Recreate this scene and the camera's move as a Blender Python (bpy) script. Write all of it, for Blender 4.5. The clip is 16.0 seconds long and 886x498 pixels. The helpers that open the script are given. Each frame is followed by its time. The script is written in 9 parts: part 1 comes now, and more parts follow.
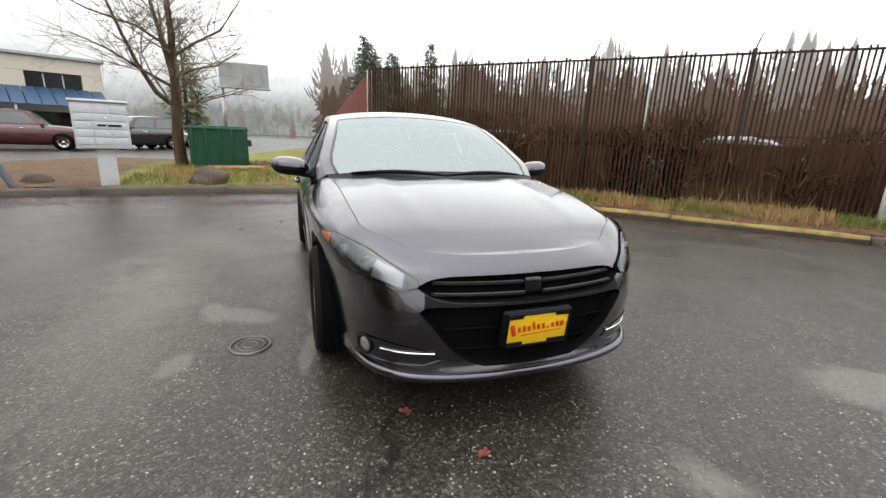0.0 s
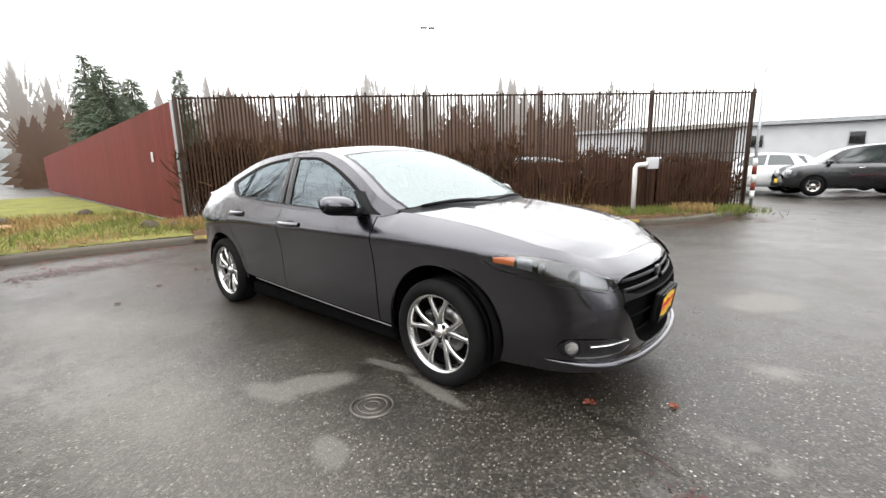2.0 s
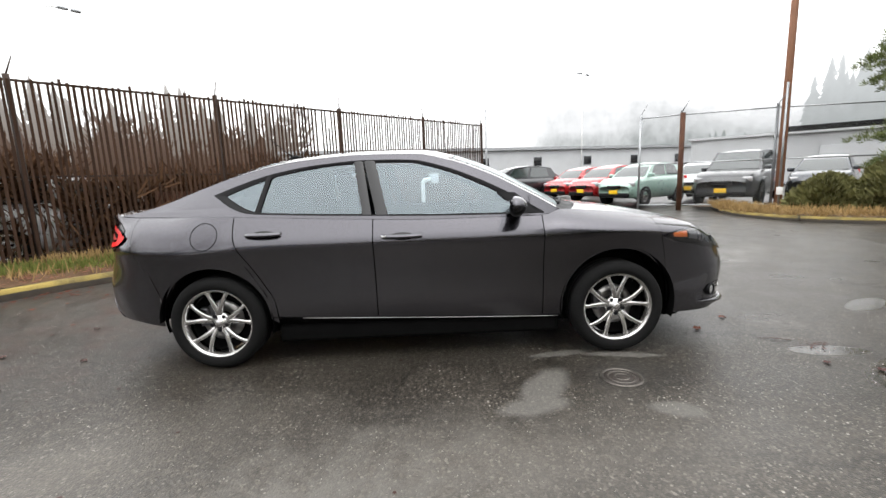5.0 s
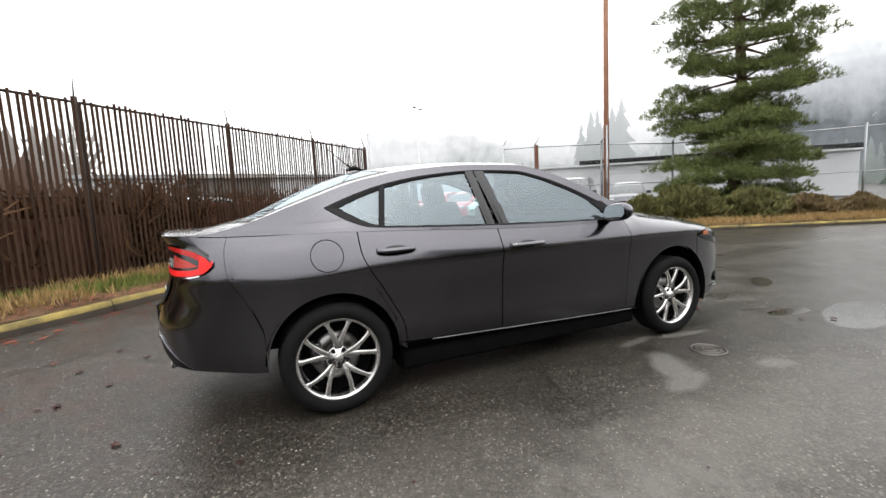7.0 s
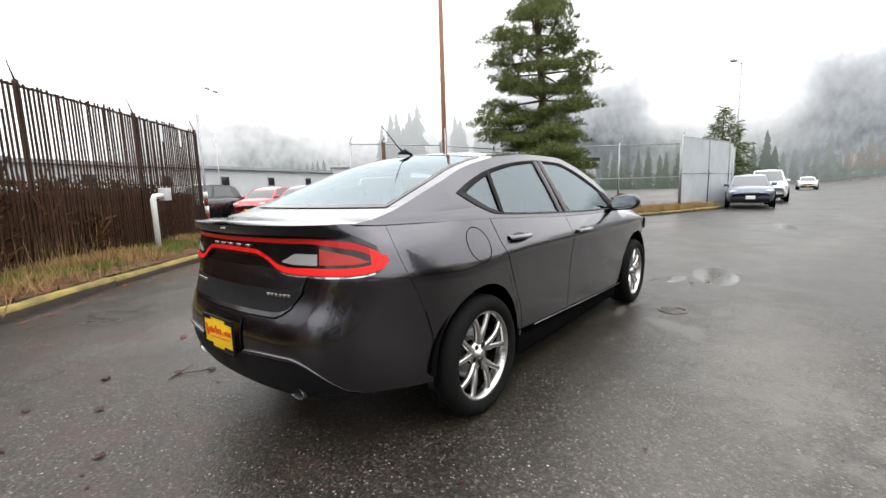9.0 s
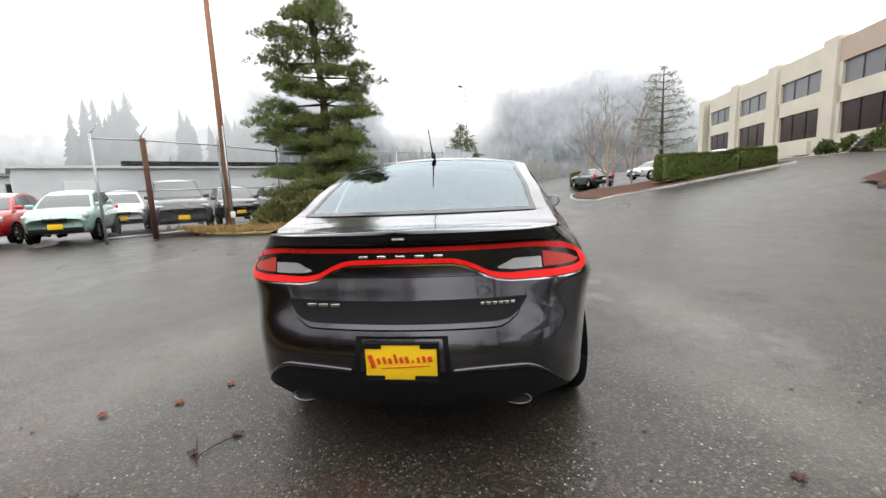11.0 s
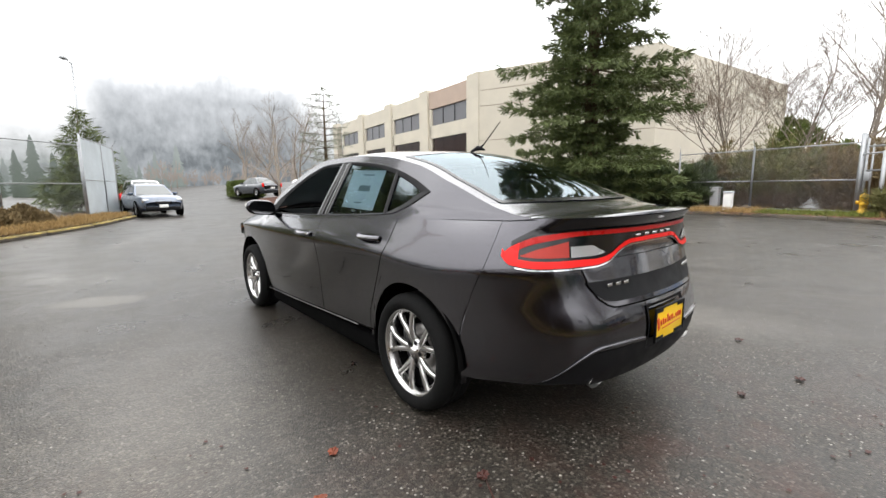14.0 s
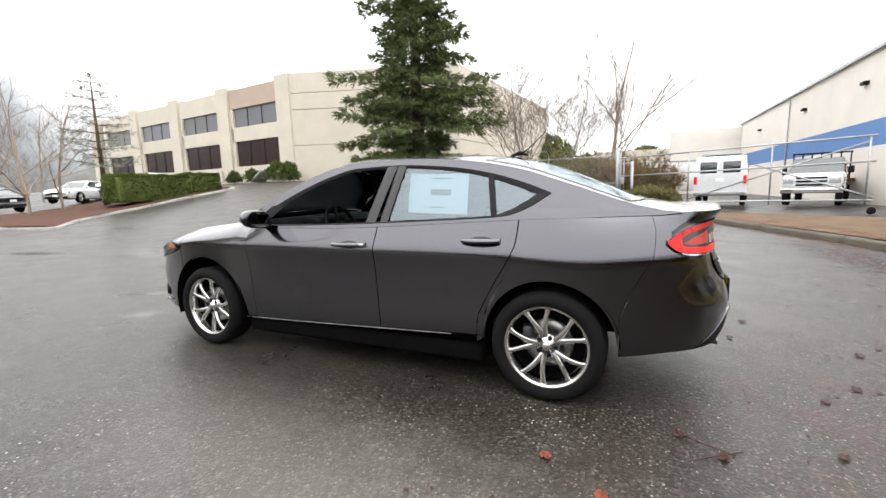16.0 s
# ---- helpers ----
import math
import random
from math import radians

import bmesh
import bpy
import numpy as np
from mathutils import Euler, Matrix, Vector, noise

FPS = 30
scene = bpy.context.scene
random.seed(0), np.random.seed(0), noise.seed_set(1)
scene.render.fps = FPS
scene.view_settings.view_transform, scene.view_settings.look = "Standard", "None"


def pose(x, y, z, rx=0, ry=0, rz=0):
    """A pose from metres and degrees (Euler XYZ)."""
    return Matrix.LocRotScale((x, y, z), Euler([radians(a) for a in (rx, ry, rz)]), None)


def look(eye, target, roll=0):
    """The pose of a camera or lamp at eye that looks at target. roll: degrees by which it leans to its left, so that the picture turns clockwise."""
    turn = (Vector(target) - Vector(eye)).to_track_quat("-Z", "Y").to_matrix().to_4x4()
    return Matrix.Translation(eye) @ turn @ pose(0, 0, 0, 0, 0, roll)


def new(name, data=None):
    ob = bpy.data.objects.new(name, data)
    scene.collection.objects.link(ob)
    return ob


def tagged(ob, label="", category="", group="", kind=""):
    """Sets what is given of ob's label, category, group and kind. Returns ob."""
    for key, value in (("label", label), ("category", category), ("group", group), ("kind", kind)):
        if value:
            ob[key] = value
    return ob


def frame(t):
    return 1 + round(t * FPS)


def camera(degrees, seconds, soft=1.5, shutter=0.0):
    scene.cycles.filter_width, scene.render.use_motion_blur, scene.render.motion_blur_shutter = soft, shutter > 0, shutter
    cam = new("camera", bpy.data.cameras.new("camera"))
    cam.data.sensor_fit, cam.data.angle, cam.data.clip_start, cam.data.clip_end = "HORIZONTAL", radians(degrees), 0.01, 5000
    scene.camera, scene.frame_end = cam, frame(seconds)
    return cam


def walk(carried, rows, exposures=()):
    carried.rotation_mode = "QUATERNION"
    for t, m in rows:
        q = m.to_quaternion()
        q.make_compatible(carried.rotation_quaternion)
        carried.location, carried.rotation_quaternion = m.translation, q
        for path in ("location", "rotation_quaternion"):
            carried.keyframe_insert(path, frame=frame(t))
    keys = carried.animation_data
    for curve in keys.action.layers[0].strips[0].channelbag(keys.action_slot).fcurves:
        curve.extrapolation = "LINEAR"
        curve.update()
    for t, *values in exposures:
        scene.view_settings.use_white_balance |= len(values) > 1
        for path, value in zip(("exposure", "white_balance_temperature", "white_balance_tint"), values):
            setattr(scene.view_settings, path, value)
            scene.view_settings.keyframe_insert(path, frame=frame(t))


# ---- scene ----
cam = camera(92.4, 16.0)
PATH = [
    (0, (3.808, -0.99, 1.261), (1.994, -0.317, 0.755), 2.2),
    (0.5, (3.667, -1.448, 1.255), (1.951, -0.555, 0.746), -0.1),
    (1, (3.473, -1.867, 1.239), (1.844, -0.794, 0.796), -0.7),
    (1.5, (3.206, -2.245, 1.251), (1.744, -0.951, 0.814), -0.8),
    (2, (2.881, -2.602, 1.252), (1.614, -1.1, 0.881), -1.2),
    (2.5, (2.513, -2.899, 1.238), (1.463, -1.242, 0.851), -0.9),
    (3, (2.102, -3.221, 1.225), (1.306, -1.422, 0.863), -2.3),
    (3.5, (1.641, -3.432, 1.209), (1.016, -1.561, 0.884), -3.5),
    (4, (1.159, -3.592, 1.213), (0.721, -1.663, 0.917), -3.2),
    (4.2, (0.954, -3.641, 1.213), (0.615, -1.695, 0.9), -2.8),
    (6.3, (-1.119, -3.474, 1.182), (-0.589, -1.562, 0.926), -2.7),
    (6.5, (-1.297, -3.418, 1.176), (-0.693, -1.523, 0.97), -2.8),
    (7, (-1.722, -3.223, 1.174), (-0.922, -1.404, 0.948), -2.8),
    (7.5, (-2.112, -2.969, 1.168), (-1.166, -1.222, 0.933), -3.2),
    (8, (-2.489, -2.702, 1.167), (-1.276, -1.127, 0.945), -3.9),
    (8.2, (-2.617, -2.594, 1.164), (-1.34, -1.074, 0.926), -3.0),
    (10.3, (-3.789, -1.015, 1.254), (-1.909, -0.403, 0.953), -2.7),
    (10.5, (-3.851, -0.841, 1.265), (-1.936, -0.351, 0.96), -2.3),
    (11, (-3.92, -0.38, 1.243), (-1.955, -0.15, 0.948), -2.5),
    (11.5, (-3.961, 0.088, 1.234), (-1.983, 0.021, 0.942), -0.4),
    (12, (-3.909, 0.529, 1.219), (-1.957, 0.194, 0.94), 1.2),
    (12.5, (-3.764, 0.956, 1.205), (-1.881, 0.361, 0.885), 1.1),
    (13, (-3.589, 1.382, 1.205), (-1.809, 0.533, 0.875), -0.2),
    (13.5, (-3.368, 1.747, 1.188), (-1.7, 0.696, 0.852), -1.5),
    (14, (-3.128, 2.113, 1.19), (-1.612, 0.841, 0.899), -0.7),
    (14.5, (-2.845, 2.438, 1.185), (-1.488, 0.996, 0.903), 0.0),
    (15, (-2.53, 2.709, 1.193), (-1.36, 1.116, 0.887), -0.5),
    (15.5, (-2.173, 2.97, 1.209), (-1.196, 1.252, 0.905), -1.3),
    (16, (-1.774, 3.144, 1.204), (-0.96, 1.339, 0.925), -1.7),
]
walk(cam, [(t, look(eye, aim, roll)) for t, eye, aim, roll in PATH], [(0.0, -0.1, 6560, 10), (0.8, 0.1, 6560, 10), (1.5, 0.35, 6560, 10), (3.5, 0.33, 6560, 10), (4.2, 0.22, 6560, 10), (7.0, 0.02, 6560, 10), (10.5, -0.04, 6560, 10), (12.5, -0.05, 6560, 10), (14.5, 0.24, 6560, 10), (16.0, 0.32, 6560, 10)])

# ---- world and light: bright overcast with low fog ----
world = bpy.data.worlds.new("overcast")
scene.world = world
world.use_nodes = True
wn = world.node_tree
sky = wn.nodes.new("ShaderNodeTexSky")
sky.sky_type = "NISHITA"
sky.sun_disc = False
sky.sun_elevation = radians(68)
sky.sun_rotation = radians(150)
sky.air_density, sky.dust_density, sky.ozone_density = 1.0, 6.0, 1.0
grey = wn.nodes.new("ShaderNodeHueSaturation")
grey.inputs["Saturation"].default_value = 0.12
cloud = wn.nodes.new("ShaderNodeMix")
cloud.data_type = "RGBA"
cloud.inputs["Factor"].default_value = 0.72
# an overcast sky brightens towards the zenith
up = wn.nodes.new("ShaderNodeTexCoord")
split = wn.nodes.new("ShaderNodeSeparateXYZ")
wn.links.new(up.outputs["Generated"], split.inputs["Vector"])
cover = wn.nodes.new("ShaderNodeMix")
cover.data_type = "RGBA"
cover.inputs["A"].default_value = (12.6, 12.8, 13.0, 1)
cover.inputs["B"].default_value = (27.0, 27.4, 27.8, 1)
wn.links.new(split.outputs["Z"], cover.inputs["Factor"])
wn.links.new(cover.outputs["Result"], cloud.inputs["B"])
wn.links.new(sky.outputs["Color"], grey.inputs["Color"])
wn.links.new(grey.outputs["Color"], cloud.inputs["A"])
wn.links.new(cloud.outputs["Result"], wn.nodes["Background"].inputs["Color"])
wn.nodes["Background"].inputs["Strength"].default_value = 0.15

sun = new("sun", bpy.data.lights.new("sun", "SUN"))
sun.data.energy, sun.data.angle, sun.data.color = 0.7, radians(140), (1.0, 0.98, 0.95)
sun.matrix_world = look((-6, 12, 34), (0, 0, 0))

# ---- materials ----
def nodes(name):
    m = bpy.data.materials.new(name)
    m.use_nodes = True
    return m, m.node_tree, m.node_tree.nodes["Principled BSDF"]


def add(tree, kind, **values):
    n = tree.nodes.new(kind)
    for key, value in values.items():
        n.inputs[key].default_value = value
    return n


def ramp(tree, source, stops):
    r = tree.nodes.new("ShaderNodeValToRGB")
    while len(r.color_ramp.elements) < len(stops):
        r.color_ramp.elements.new(0.5)
    for e, (at, c) in zip(r.color_ramp.elements, stops):
        e.position = at
        e.color = (*c, 1) if len(c) == 3 else c
    tree.links.new(source, r.inputs["Fac"])
    return r.outputs["Color"]


def coords(tree, scale=(1, 1, 1)):
    c = tree.nodes.new("ShaderNodeTexCoord")
    m = add(tree, "ShaderNodeMapping", Scale=scale)
    tree.links.new(c.outputs["Object"], m.inputs["Vector"])
    return m.outputs["Vector"]


def noise_of(tree, vector, scale, detail=4.0, rough=0.55, warp=0.0):
    n = add(tree, "ShaderNodeTexNoise", Scale=scale, Detail=detail, Roughness=rough, Distortion=warp)
    tree.links.new(vector, n.inputs["Vector"])
    return n.outputs["Fac"]


def blend(tree, fac, a, b, mode="MIX"):
    x = tree.nodes.new("ShaderNodeMix")
    x.data_type, x.blend_type = "RGBA", mode
    for key, v in (("Factor", fac), ("A", a), ("B", b)):
        if isinstance(v, (int, float)):
            x.inputs[key].default_value = v
        elif isinstance(v, tuple):
            x.inputs[key].default_value = (*v, 1)
        else:
            tree.links.new(v, x.inputs[key])
    return x.outputs["Result"]


def bump(tree, bsdf, height, strength, distance):
    b = add(tree, "ShaderNodeBump", Strength=strength, Distance=distance)
    tree.links.new(height, b.inputs["Height"])
    tree.links.new(b.outputs["Normal"], bsdf.inputs["Normal"])


def surface(name, color, rough=0.6, metal=0.0, vary=0.25, scale=6.0, fine=60.0, relief=0.15, depth=0.004, stretch=(1, 1, 1), piece=0.0, coat=0.0, spec=0.5):
    """A plain surface with large blotches, fine grain and a little relief; piece: how far each separate piece differs in tone."""
    m, t, p = nodes(name)
    v = coords(t, stretch)
    big, small = noise_of(t, v, scale, 5), noise_of(t, v, fine, 3)
    dark = tuple(c * (1 - vary) for c in color)
    light = tuple(min(1, c * (1 + vary)) for c in color)
    c = blend(t, 0.3, ramp(t, big, [(0.3, dark), (0.7, light)]), ramp(t, small, [(0.3, dark), (0.7, light)]))
    if piece:
        info = t.nodes.new("ShaderNodeObjectInfo")
        tone = ramp(t, info.outputs["Random"], [(0, (1 - piece,) * 3), (1, (1, 1, 1))])
        c = blend(t, 1.0, c, tone, "MULTIPLY")
    t.links.new(c, p.inputs["Base Color"])
    t.links.new(ramp(t, big, [(0.3, (rough * 0.8,) * 3), (0.7, (min(1, rough * 1.15),) * 3)]), p.inputs["Roughness"])
    p.inputs["Metallic"].default_value = metal
    p.inputs["Coat Weight"].default_value = coat
    p.inputs["Specular IOR Level"].default_value = spec
    if relief:
        bump(t, p, small, relief, depth)
    return m


def gloss(name, color, rough=0.3, metal=0.0, coat=0.0, coat_rough=0.03, ior=1.5, spec=0.5):
    """Smooth manufactured surface with faint unevenness in its gloss."""
    m, t, p = nodes(name)
    v = coords(t)
    n = noise_of(t, v, 9.0, 3)
    t.links.new(ramp(t, n, [(0.25, tuple(c * 0.93 for c in color)), (0.75, color)]), p.inputs["Base Color"])
    t.links.new(ramp(t, n, [(0.3, (rough * 0.85,) * 3), (0.7, (min(1, rough * 1.2),) * 3)]), p.inputs["Roughness"])
    p.inputs["Metallic"].default_value = metal
    p.inputs["Coat Weight"].default_value = coat
    p.inputs["Coat Roughness"].default_value = coat_rough
    p.inputs["IOR"].default_value = ior
    p.inputs["Specular IOR Level"].default_value = spec
    return m


def glass(name, tint, clear=0.75, rough=0.0, ior=2.0, shine_tint=(1, 1, 1)):
    """Thin pane: lets light straight through and mirrors the sky by Fresnel."""
    m = bpy.data.materials.new(name)
    m.use_nodes = True
    t = m.node_tree
    t.nodes.clear()
    out = t.nodes.new("ShaderNodeOutputMaterial")
    mix = t.nodes.new("ShaderNodeMixShader")
    see = t.nodes.new("ShaderNodeBsdfTransparent")
    see.inputs["Color"].default_value = (*(c * clear for c in tint), 1)
    shine = t.nodes.new("ShaderNodeBsdfGlossy")
    shine.inputs["Roughness"].default_value = rough
    fres = t.nodes.new("ShaderNodeFresnel")
    fres.inputs["IOR"].default_value = ior
    shine.inputs["Color"].default_value = (*shine_tint, 1)
    t.links.new(fres.outputs["Fac"], mix.inputs["Fac"])
    t.links.new(see.outputs["BSDF"], mix.inputs[1])
    t.links.new(shine.outputs["BSDF"], mix.inputs[2])
    t.links.new(mix.outputs["Shader"], out.inputs["Surface"])
    return m


def car_paint(name, color, metal=0.75, rough=0.38):
    """Metallic paint with flakes, clear coat and a film of rain beads."""
    m, t, p = nodes(name)
    v = coords(t)
    flake = add(t, "ShaderNodeTexVoronoi", Scale=900.0)
    t.links.new(v, flake.inputs["Vector"])
    c = ramp(t, flake.outputs["Color"], [(0.1, tuple(x * 0.8 for x in color)), (0.9, tuple(min(1, x * 1.25) for x in color))])
    t.links.new(c, p.inputs["Base Color"])
    p.inputs["Metallic"].default_value = metal
    p.inputs["Roughness"].default_value = rough
    p.inputs["Coat Weight"].default_value = 1.0
    p.inputs["Coat IOR"].default_value = 1.58
    dirt = noise_of(t, v, 5.0, 5)
    t.links.new(ramp(t, dirt, [(0.35, (0.03,) * 3), (0.75, (0.13,) * 3)]), p.inputs["Coat Roughness"])
    beads = add(t, "ShaderNodeTexVoronoi", Scale=160.0)
    t.links.new(v, beads.inputs["Vector"])
    drops = ramp(t, beads.outputs["Distance"], [(0.0, (1, 1, 1)), (0.25, (0, 0, 0))])
    b = add(t, "ShaderNodeBump", Strength=0.10, Distance=0.002)
    t.links.new(drops, b.inputs["Height"])
    t.links.new(b.outputs["Normal"], p.inputs["Coat Normal"])
    return m


def asphalt_material():
    m, t, p = nodes("wet_asphalt")
    v = coords(t)
    patch = noise_of(t, v, 0.22, 6, 0.6, 0.4)
    mid = noise_of(t, v, 1.7, 6, 0.62, 0.3)
    stones = add(t, "ShaderNodeTexVoronoi", Scale=85.0)
    t.links.new(v, stones.inputs["Vector"])
    grit = ramp(t, stones.outputs["Color"], [(0.0, (0.006, 0.0055, 0.005)), (0.35, (0.022, 0.0195, 0.0165)), (0.65, (0.058, 0.050, 0.041)), (0.85, (0.115, 0.102, 0.086)), (1.0, (0.26, 0.24, 0.21))])
    base = ramp(t, patch, [(0.35, (0.015, 0.0135, 0.0118)), (0.52, (0.027, 0.0243, 0.0212)), (0.68, (0.042, 0.038, 0.033))])
    c = blend(t, 0.55, base, grit)
    c = blend(t, 1.0, c, (0.86, 0.85, 0.83), "MULTIPLY")
    c = blend(t, 0.55, c, ramp(t, mid, [(0.35, (0.70, 0.70, 0.71)), (0.65, (1.15, 1.13, 1.10))]), "MULTIPLY")
    # pale stones that stand out of the worn binder
    chips = add(t, "ShaderNodeTexVoronoi", Scale=46.0, Randomness=1.0)
    t.links.new(v, chips.inputs["Vector"])
    pick = t.nodes.new("ShaderNodeSeparateColor")
    t.links.new(chips.outputs["Color"], pick.inputs["Color"])
    chosen = ramp(t, pick.outputs["Red"], [(0.56, (0, 0, 0)), (0.62, (1, 1, 1))])
    dot = ramp(t, chips.outputs["Distance"], [(0.20, (1, 1, 1)), (0.32, (0, 0, 0))])
    thick = ramp(t, mid, [(0.40, (0.25, 0.25, 0.25)), (0.60, (1, 1, 1))])
    chip = blend(t, 1.0, blend(t, 1.0, chosen, dot, "MULTIPLY"), thick, "MULTIPLY")
    tone = ramp(t, pick.outputs["Green"], [(0.0, (0.08, 0.072, 0.060)), (0.7, (0.20, 0.185, 0.16)), (1.0, (0.42, 0.40, 0.36))])
    c = blend(t, chip, c, tone)
    # cracks: thin lines between large cells, bent by noise
    bend = add(t, "ShaderNodeTexNoise", Scale=1.3, Detail=5.0)
    t.links.new(v, bend.inputs["Vector"])
    moved = add(t, "ShaderNodeVectorMath")
    moved.operation = "MULTIPLY_ADD"
    moved.inputs[1].default_value = (1.4, 1.4, 0)
    t.links.new(bend.outputs["Color"], moved.inputs[0])
    t.links.new(v, moved.inputs[2])
    cells = add(t, "ShaderNodeTexVoronoi", Scale=0.42)
    cells.feature = "DISTANCE_TO_EDGE"
    t.links.new(moved.outputs["Vector"], cells.inputs["Vector"])
    some = noise_of(t, v, 0.31, 2)
    line = ramp(t, cells.outputs["Distance"], [(0.0, (1, 1, 1)), (0.011, (0, 0, 0))])
    gate = ramp(t, some, [(0.46, (0, 0, 0)), (0.56, (0.9, 0.9, 0.9))])
    crack = blend(t, 1.0, line, gate, "MULTIPLY")
    c = blend(t, crack, c, (0.008, 0.007, 0.006))
    # old repairs, grit drifts and stains, each with a ragged outline of its own
    ragged = add(t, "ShaderNodeTexNoise", Scale=5.0, Detail=6.0, Roughness=0.65)
    t.links.new(v, ragged.inputs["Vector"])
    wide = add(t, "ShaderNodeTexNoise", Scale=1.1, Detail=3.0)
    t.links.new(v, wide.inputs["Vector"])

    def blob(x, y, rx, ry, turn, edge=0.35, wob=1.1):
        """An ellipse on the ground with a noisy rim: 1 inside, 0 outside."""
        m1 = add(t, "ShaderNodeMapping", Location=(x, y, 0), Rotation=(0, 0, radians(turn)), Scale=(rx, ry, 1))
        m1.vector_type = "TEXTURE"
        push = add(t, "ShaderNodeVectorMath")
        push.operation = "MULTIPLY_ADD"
        push.inputs[1].default_value = (0.5 * min(rx, ry) * wob * 2,) * 3
        t.links.new(ragged.outputs["Color"], push.inputs[0])
        t.links.new(v, push.inputs[2])
        back = add(t, "ShaderNodeVectorMath")
        back.operation = "SUBTRACT"
        back.inputs[1].default_value = (0.5 * min(rx, ry) * wob,) * 3
        t.links.new(push.outputs["Vector"], back.inputs[0])
        t.links.new(back.outputs["Vector"], m1.inputs["Vector"])
        ln = add(t, "ShaderNodeVectorMath")
        ln.operation = "LENGTH"
        flat = add(t, "ShaderNodeVectorMath")
        flat.operation = "MULTIPLY"
        flat.inputs[1].default_value = (1, 1, 0)
        t.links.new(m1.outputs["Vector"], flat.inputs[0])
        t.links.new(flat.outputs["Vector"], ln.inputs[0])
        return ramp(t, ln.outputs["Value"], [(1.0 - edge, (1, 1, 1)), (1.0, (0, 0, 0))])

    def union(masks):
        out = masks[0]
        for k in masks[1:]:
            out = blend(t, 1.0, out, k, "LIGHTEN")
        return out

    pale = union([blob(0.72, -1.35, 0.36, 0.13, 58), blob(0.62, -1.52, 0.24, 0.10, 10), blob(1.38, -0.92, 0.30, 0.055, -8), blob(1.35, -1.62, 0.16, 0.085, -20), blob(2.72, 2.1, 0.5, 0.3, 60), blob(0.95, -0.86, 0.25, 0.05, 10)])
    drift = union([blob(2.85, -0.48, 0.34, 0.13, -15, 0.7), blob(2.9, 0.5, 0.32, 0.16, 20, 0.7), blob(4.6, 2.4, 1.6, 0.5, 40, 0.8), blob(9.5, 1.2, 3.0, 0.35, -20, 0.8), blob(7.5, -2.6, 3.2, 0.5, -12, 0.8), blob(3.4, 5.9, 2.6, 0.35, 8, 0.8), blob(-0.4, -2.2, 1.3, 0.6, 15, 0.9), blob(14, -3.4, 3.5, 0.5, 5, 0.8)])
    dark = union([blob(1.28, -1.22, 0.40, 0.28, 0, 0.5), blob(-4.55, -1.5, 0.22, 0.85, 6, 0.6), blob(-4.8, -5.0, 0.35, 1.9, 4, 0.7), blob(-5.3, -1.2, 0.2, 1.1, 0, 0.6), blob(-4.4, 1.6, 0.35, 1.9, -44, 0.7), blob(2.7, -1.0, 0.2, 0.09, 0, 0.5), blob(-3.0, 3.2, 0.3, 1.6, -46, 0.7)])
    water = union([blob(3.15, -1.35, 0.62, 0.26, 12, 0.12, 0.35), blob(2.72, -1.0, 0.26, 0.09, -8, 0.15, 0.4), blob(3.9, -0.1, 0.35, 0.12, 30, 0.2, 0.4), blob(10.8, -1.9, 1.0, 0.25, 10, 0.25, 0.4)])
    rusty = blend(t, 1.0, union([blob(-2.9, 0.6, 1.7, 2.6, 0, 0.9), blob(-2.4, 2.2, 1.8, 1.2, 10, 0.9), blob(-4.6, -2.5, 1.2, 3.0, 0, 0.9), blob(-4.2, 3.5, 1.0, 2.0, -40, 0.9)]), ramp(t, noise_of(t, v, 2.6, 6, 0.7), [(0.46, (0, 0, 0)), (0.62, (0.8, 0.8, 0.8))]), "MULTIPLY")
    worn = union([blob(0.3, -2.0, 2.2, 0.6, 4, 0.9), blob(-0.8, 2.0, 2.2, 0.8, -10, 0.9), blob(-1.6, -1.9, 1.4, 0.6, 20, 0.9)])
    c = blend(t, blend(t, 1.0, worn, (0.8, 0.8, 0.8), "MULTIPLY"), c, blend(t, 0.5, (0.140, 0.128, 0.112), grit))
    c = blend(t, blend(t, 1.0, pale, (0.95, 0.95, 0.95), "MULTIPLY"), c, blend(t, 0.30, (0.125, 0.119, 0.108), grit))
    c = blend(t, blend(t, 1.0, drift, ramp(t, ragged.outputs["Fac"], [(0.42, (0, 0, 0)), (0.60, (0.8, 0.8, 0.8))]), "MULTIPLY"), c, (0.115, 0.108, 0.097))
    c = blend(t, blend(t, 1.0, dark, (0.7, 0.7, 0.7), "MULTIPLY"), c, blend(t, 0.3, (0.018, 0.017, 0.016), grit))
    c = blend(t, rusty, c, blend(t, 0.3, (0.050, 0.020, 0.014), grit))
    t.links.new(c, p.inputs["Base Color"])
    wet = ramp(t, mid, [(0.36, (0.32,) * 3), (0.62, (0.46,) * 3)])
    wet2 = ramp(t, patch, [(0.40, (0.82,) * 3), (0.62, (1.0,) * 3)])
    gloss_map = blend(t, 1.0, wet, wet2, "MULTIPLY")
    gloss_map = blend(t, pale, gloss_map, (0.5, 0.5, 0.5))
    t.links.new(blend(t, water, gloss_map, (0.12, 0.12, 0.12)), p.inputs["Roughness"])
    p.inputs["Specular IOR Level"].default_value = 0.29
    h = blend(t, 0.35, ramp(t, stones.outputs["Distance"], [(0.0, (1, 1, 1)), (0.6, (0, 0, 0))]), noise_of(t, v, 240.0, 2))
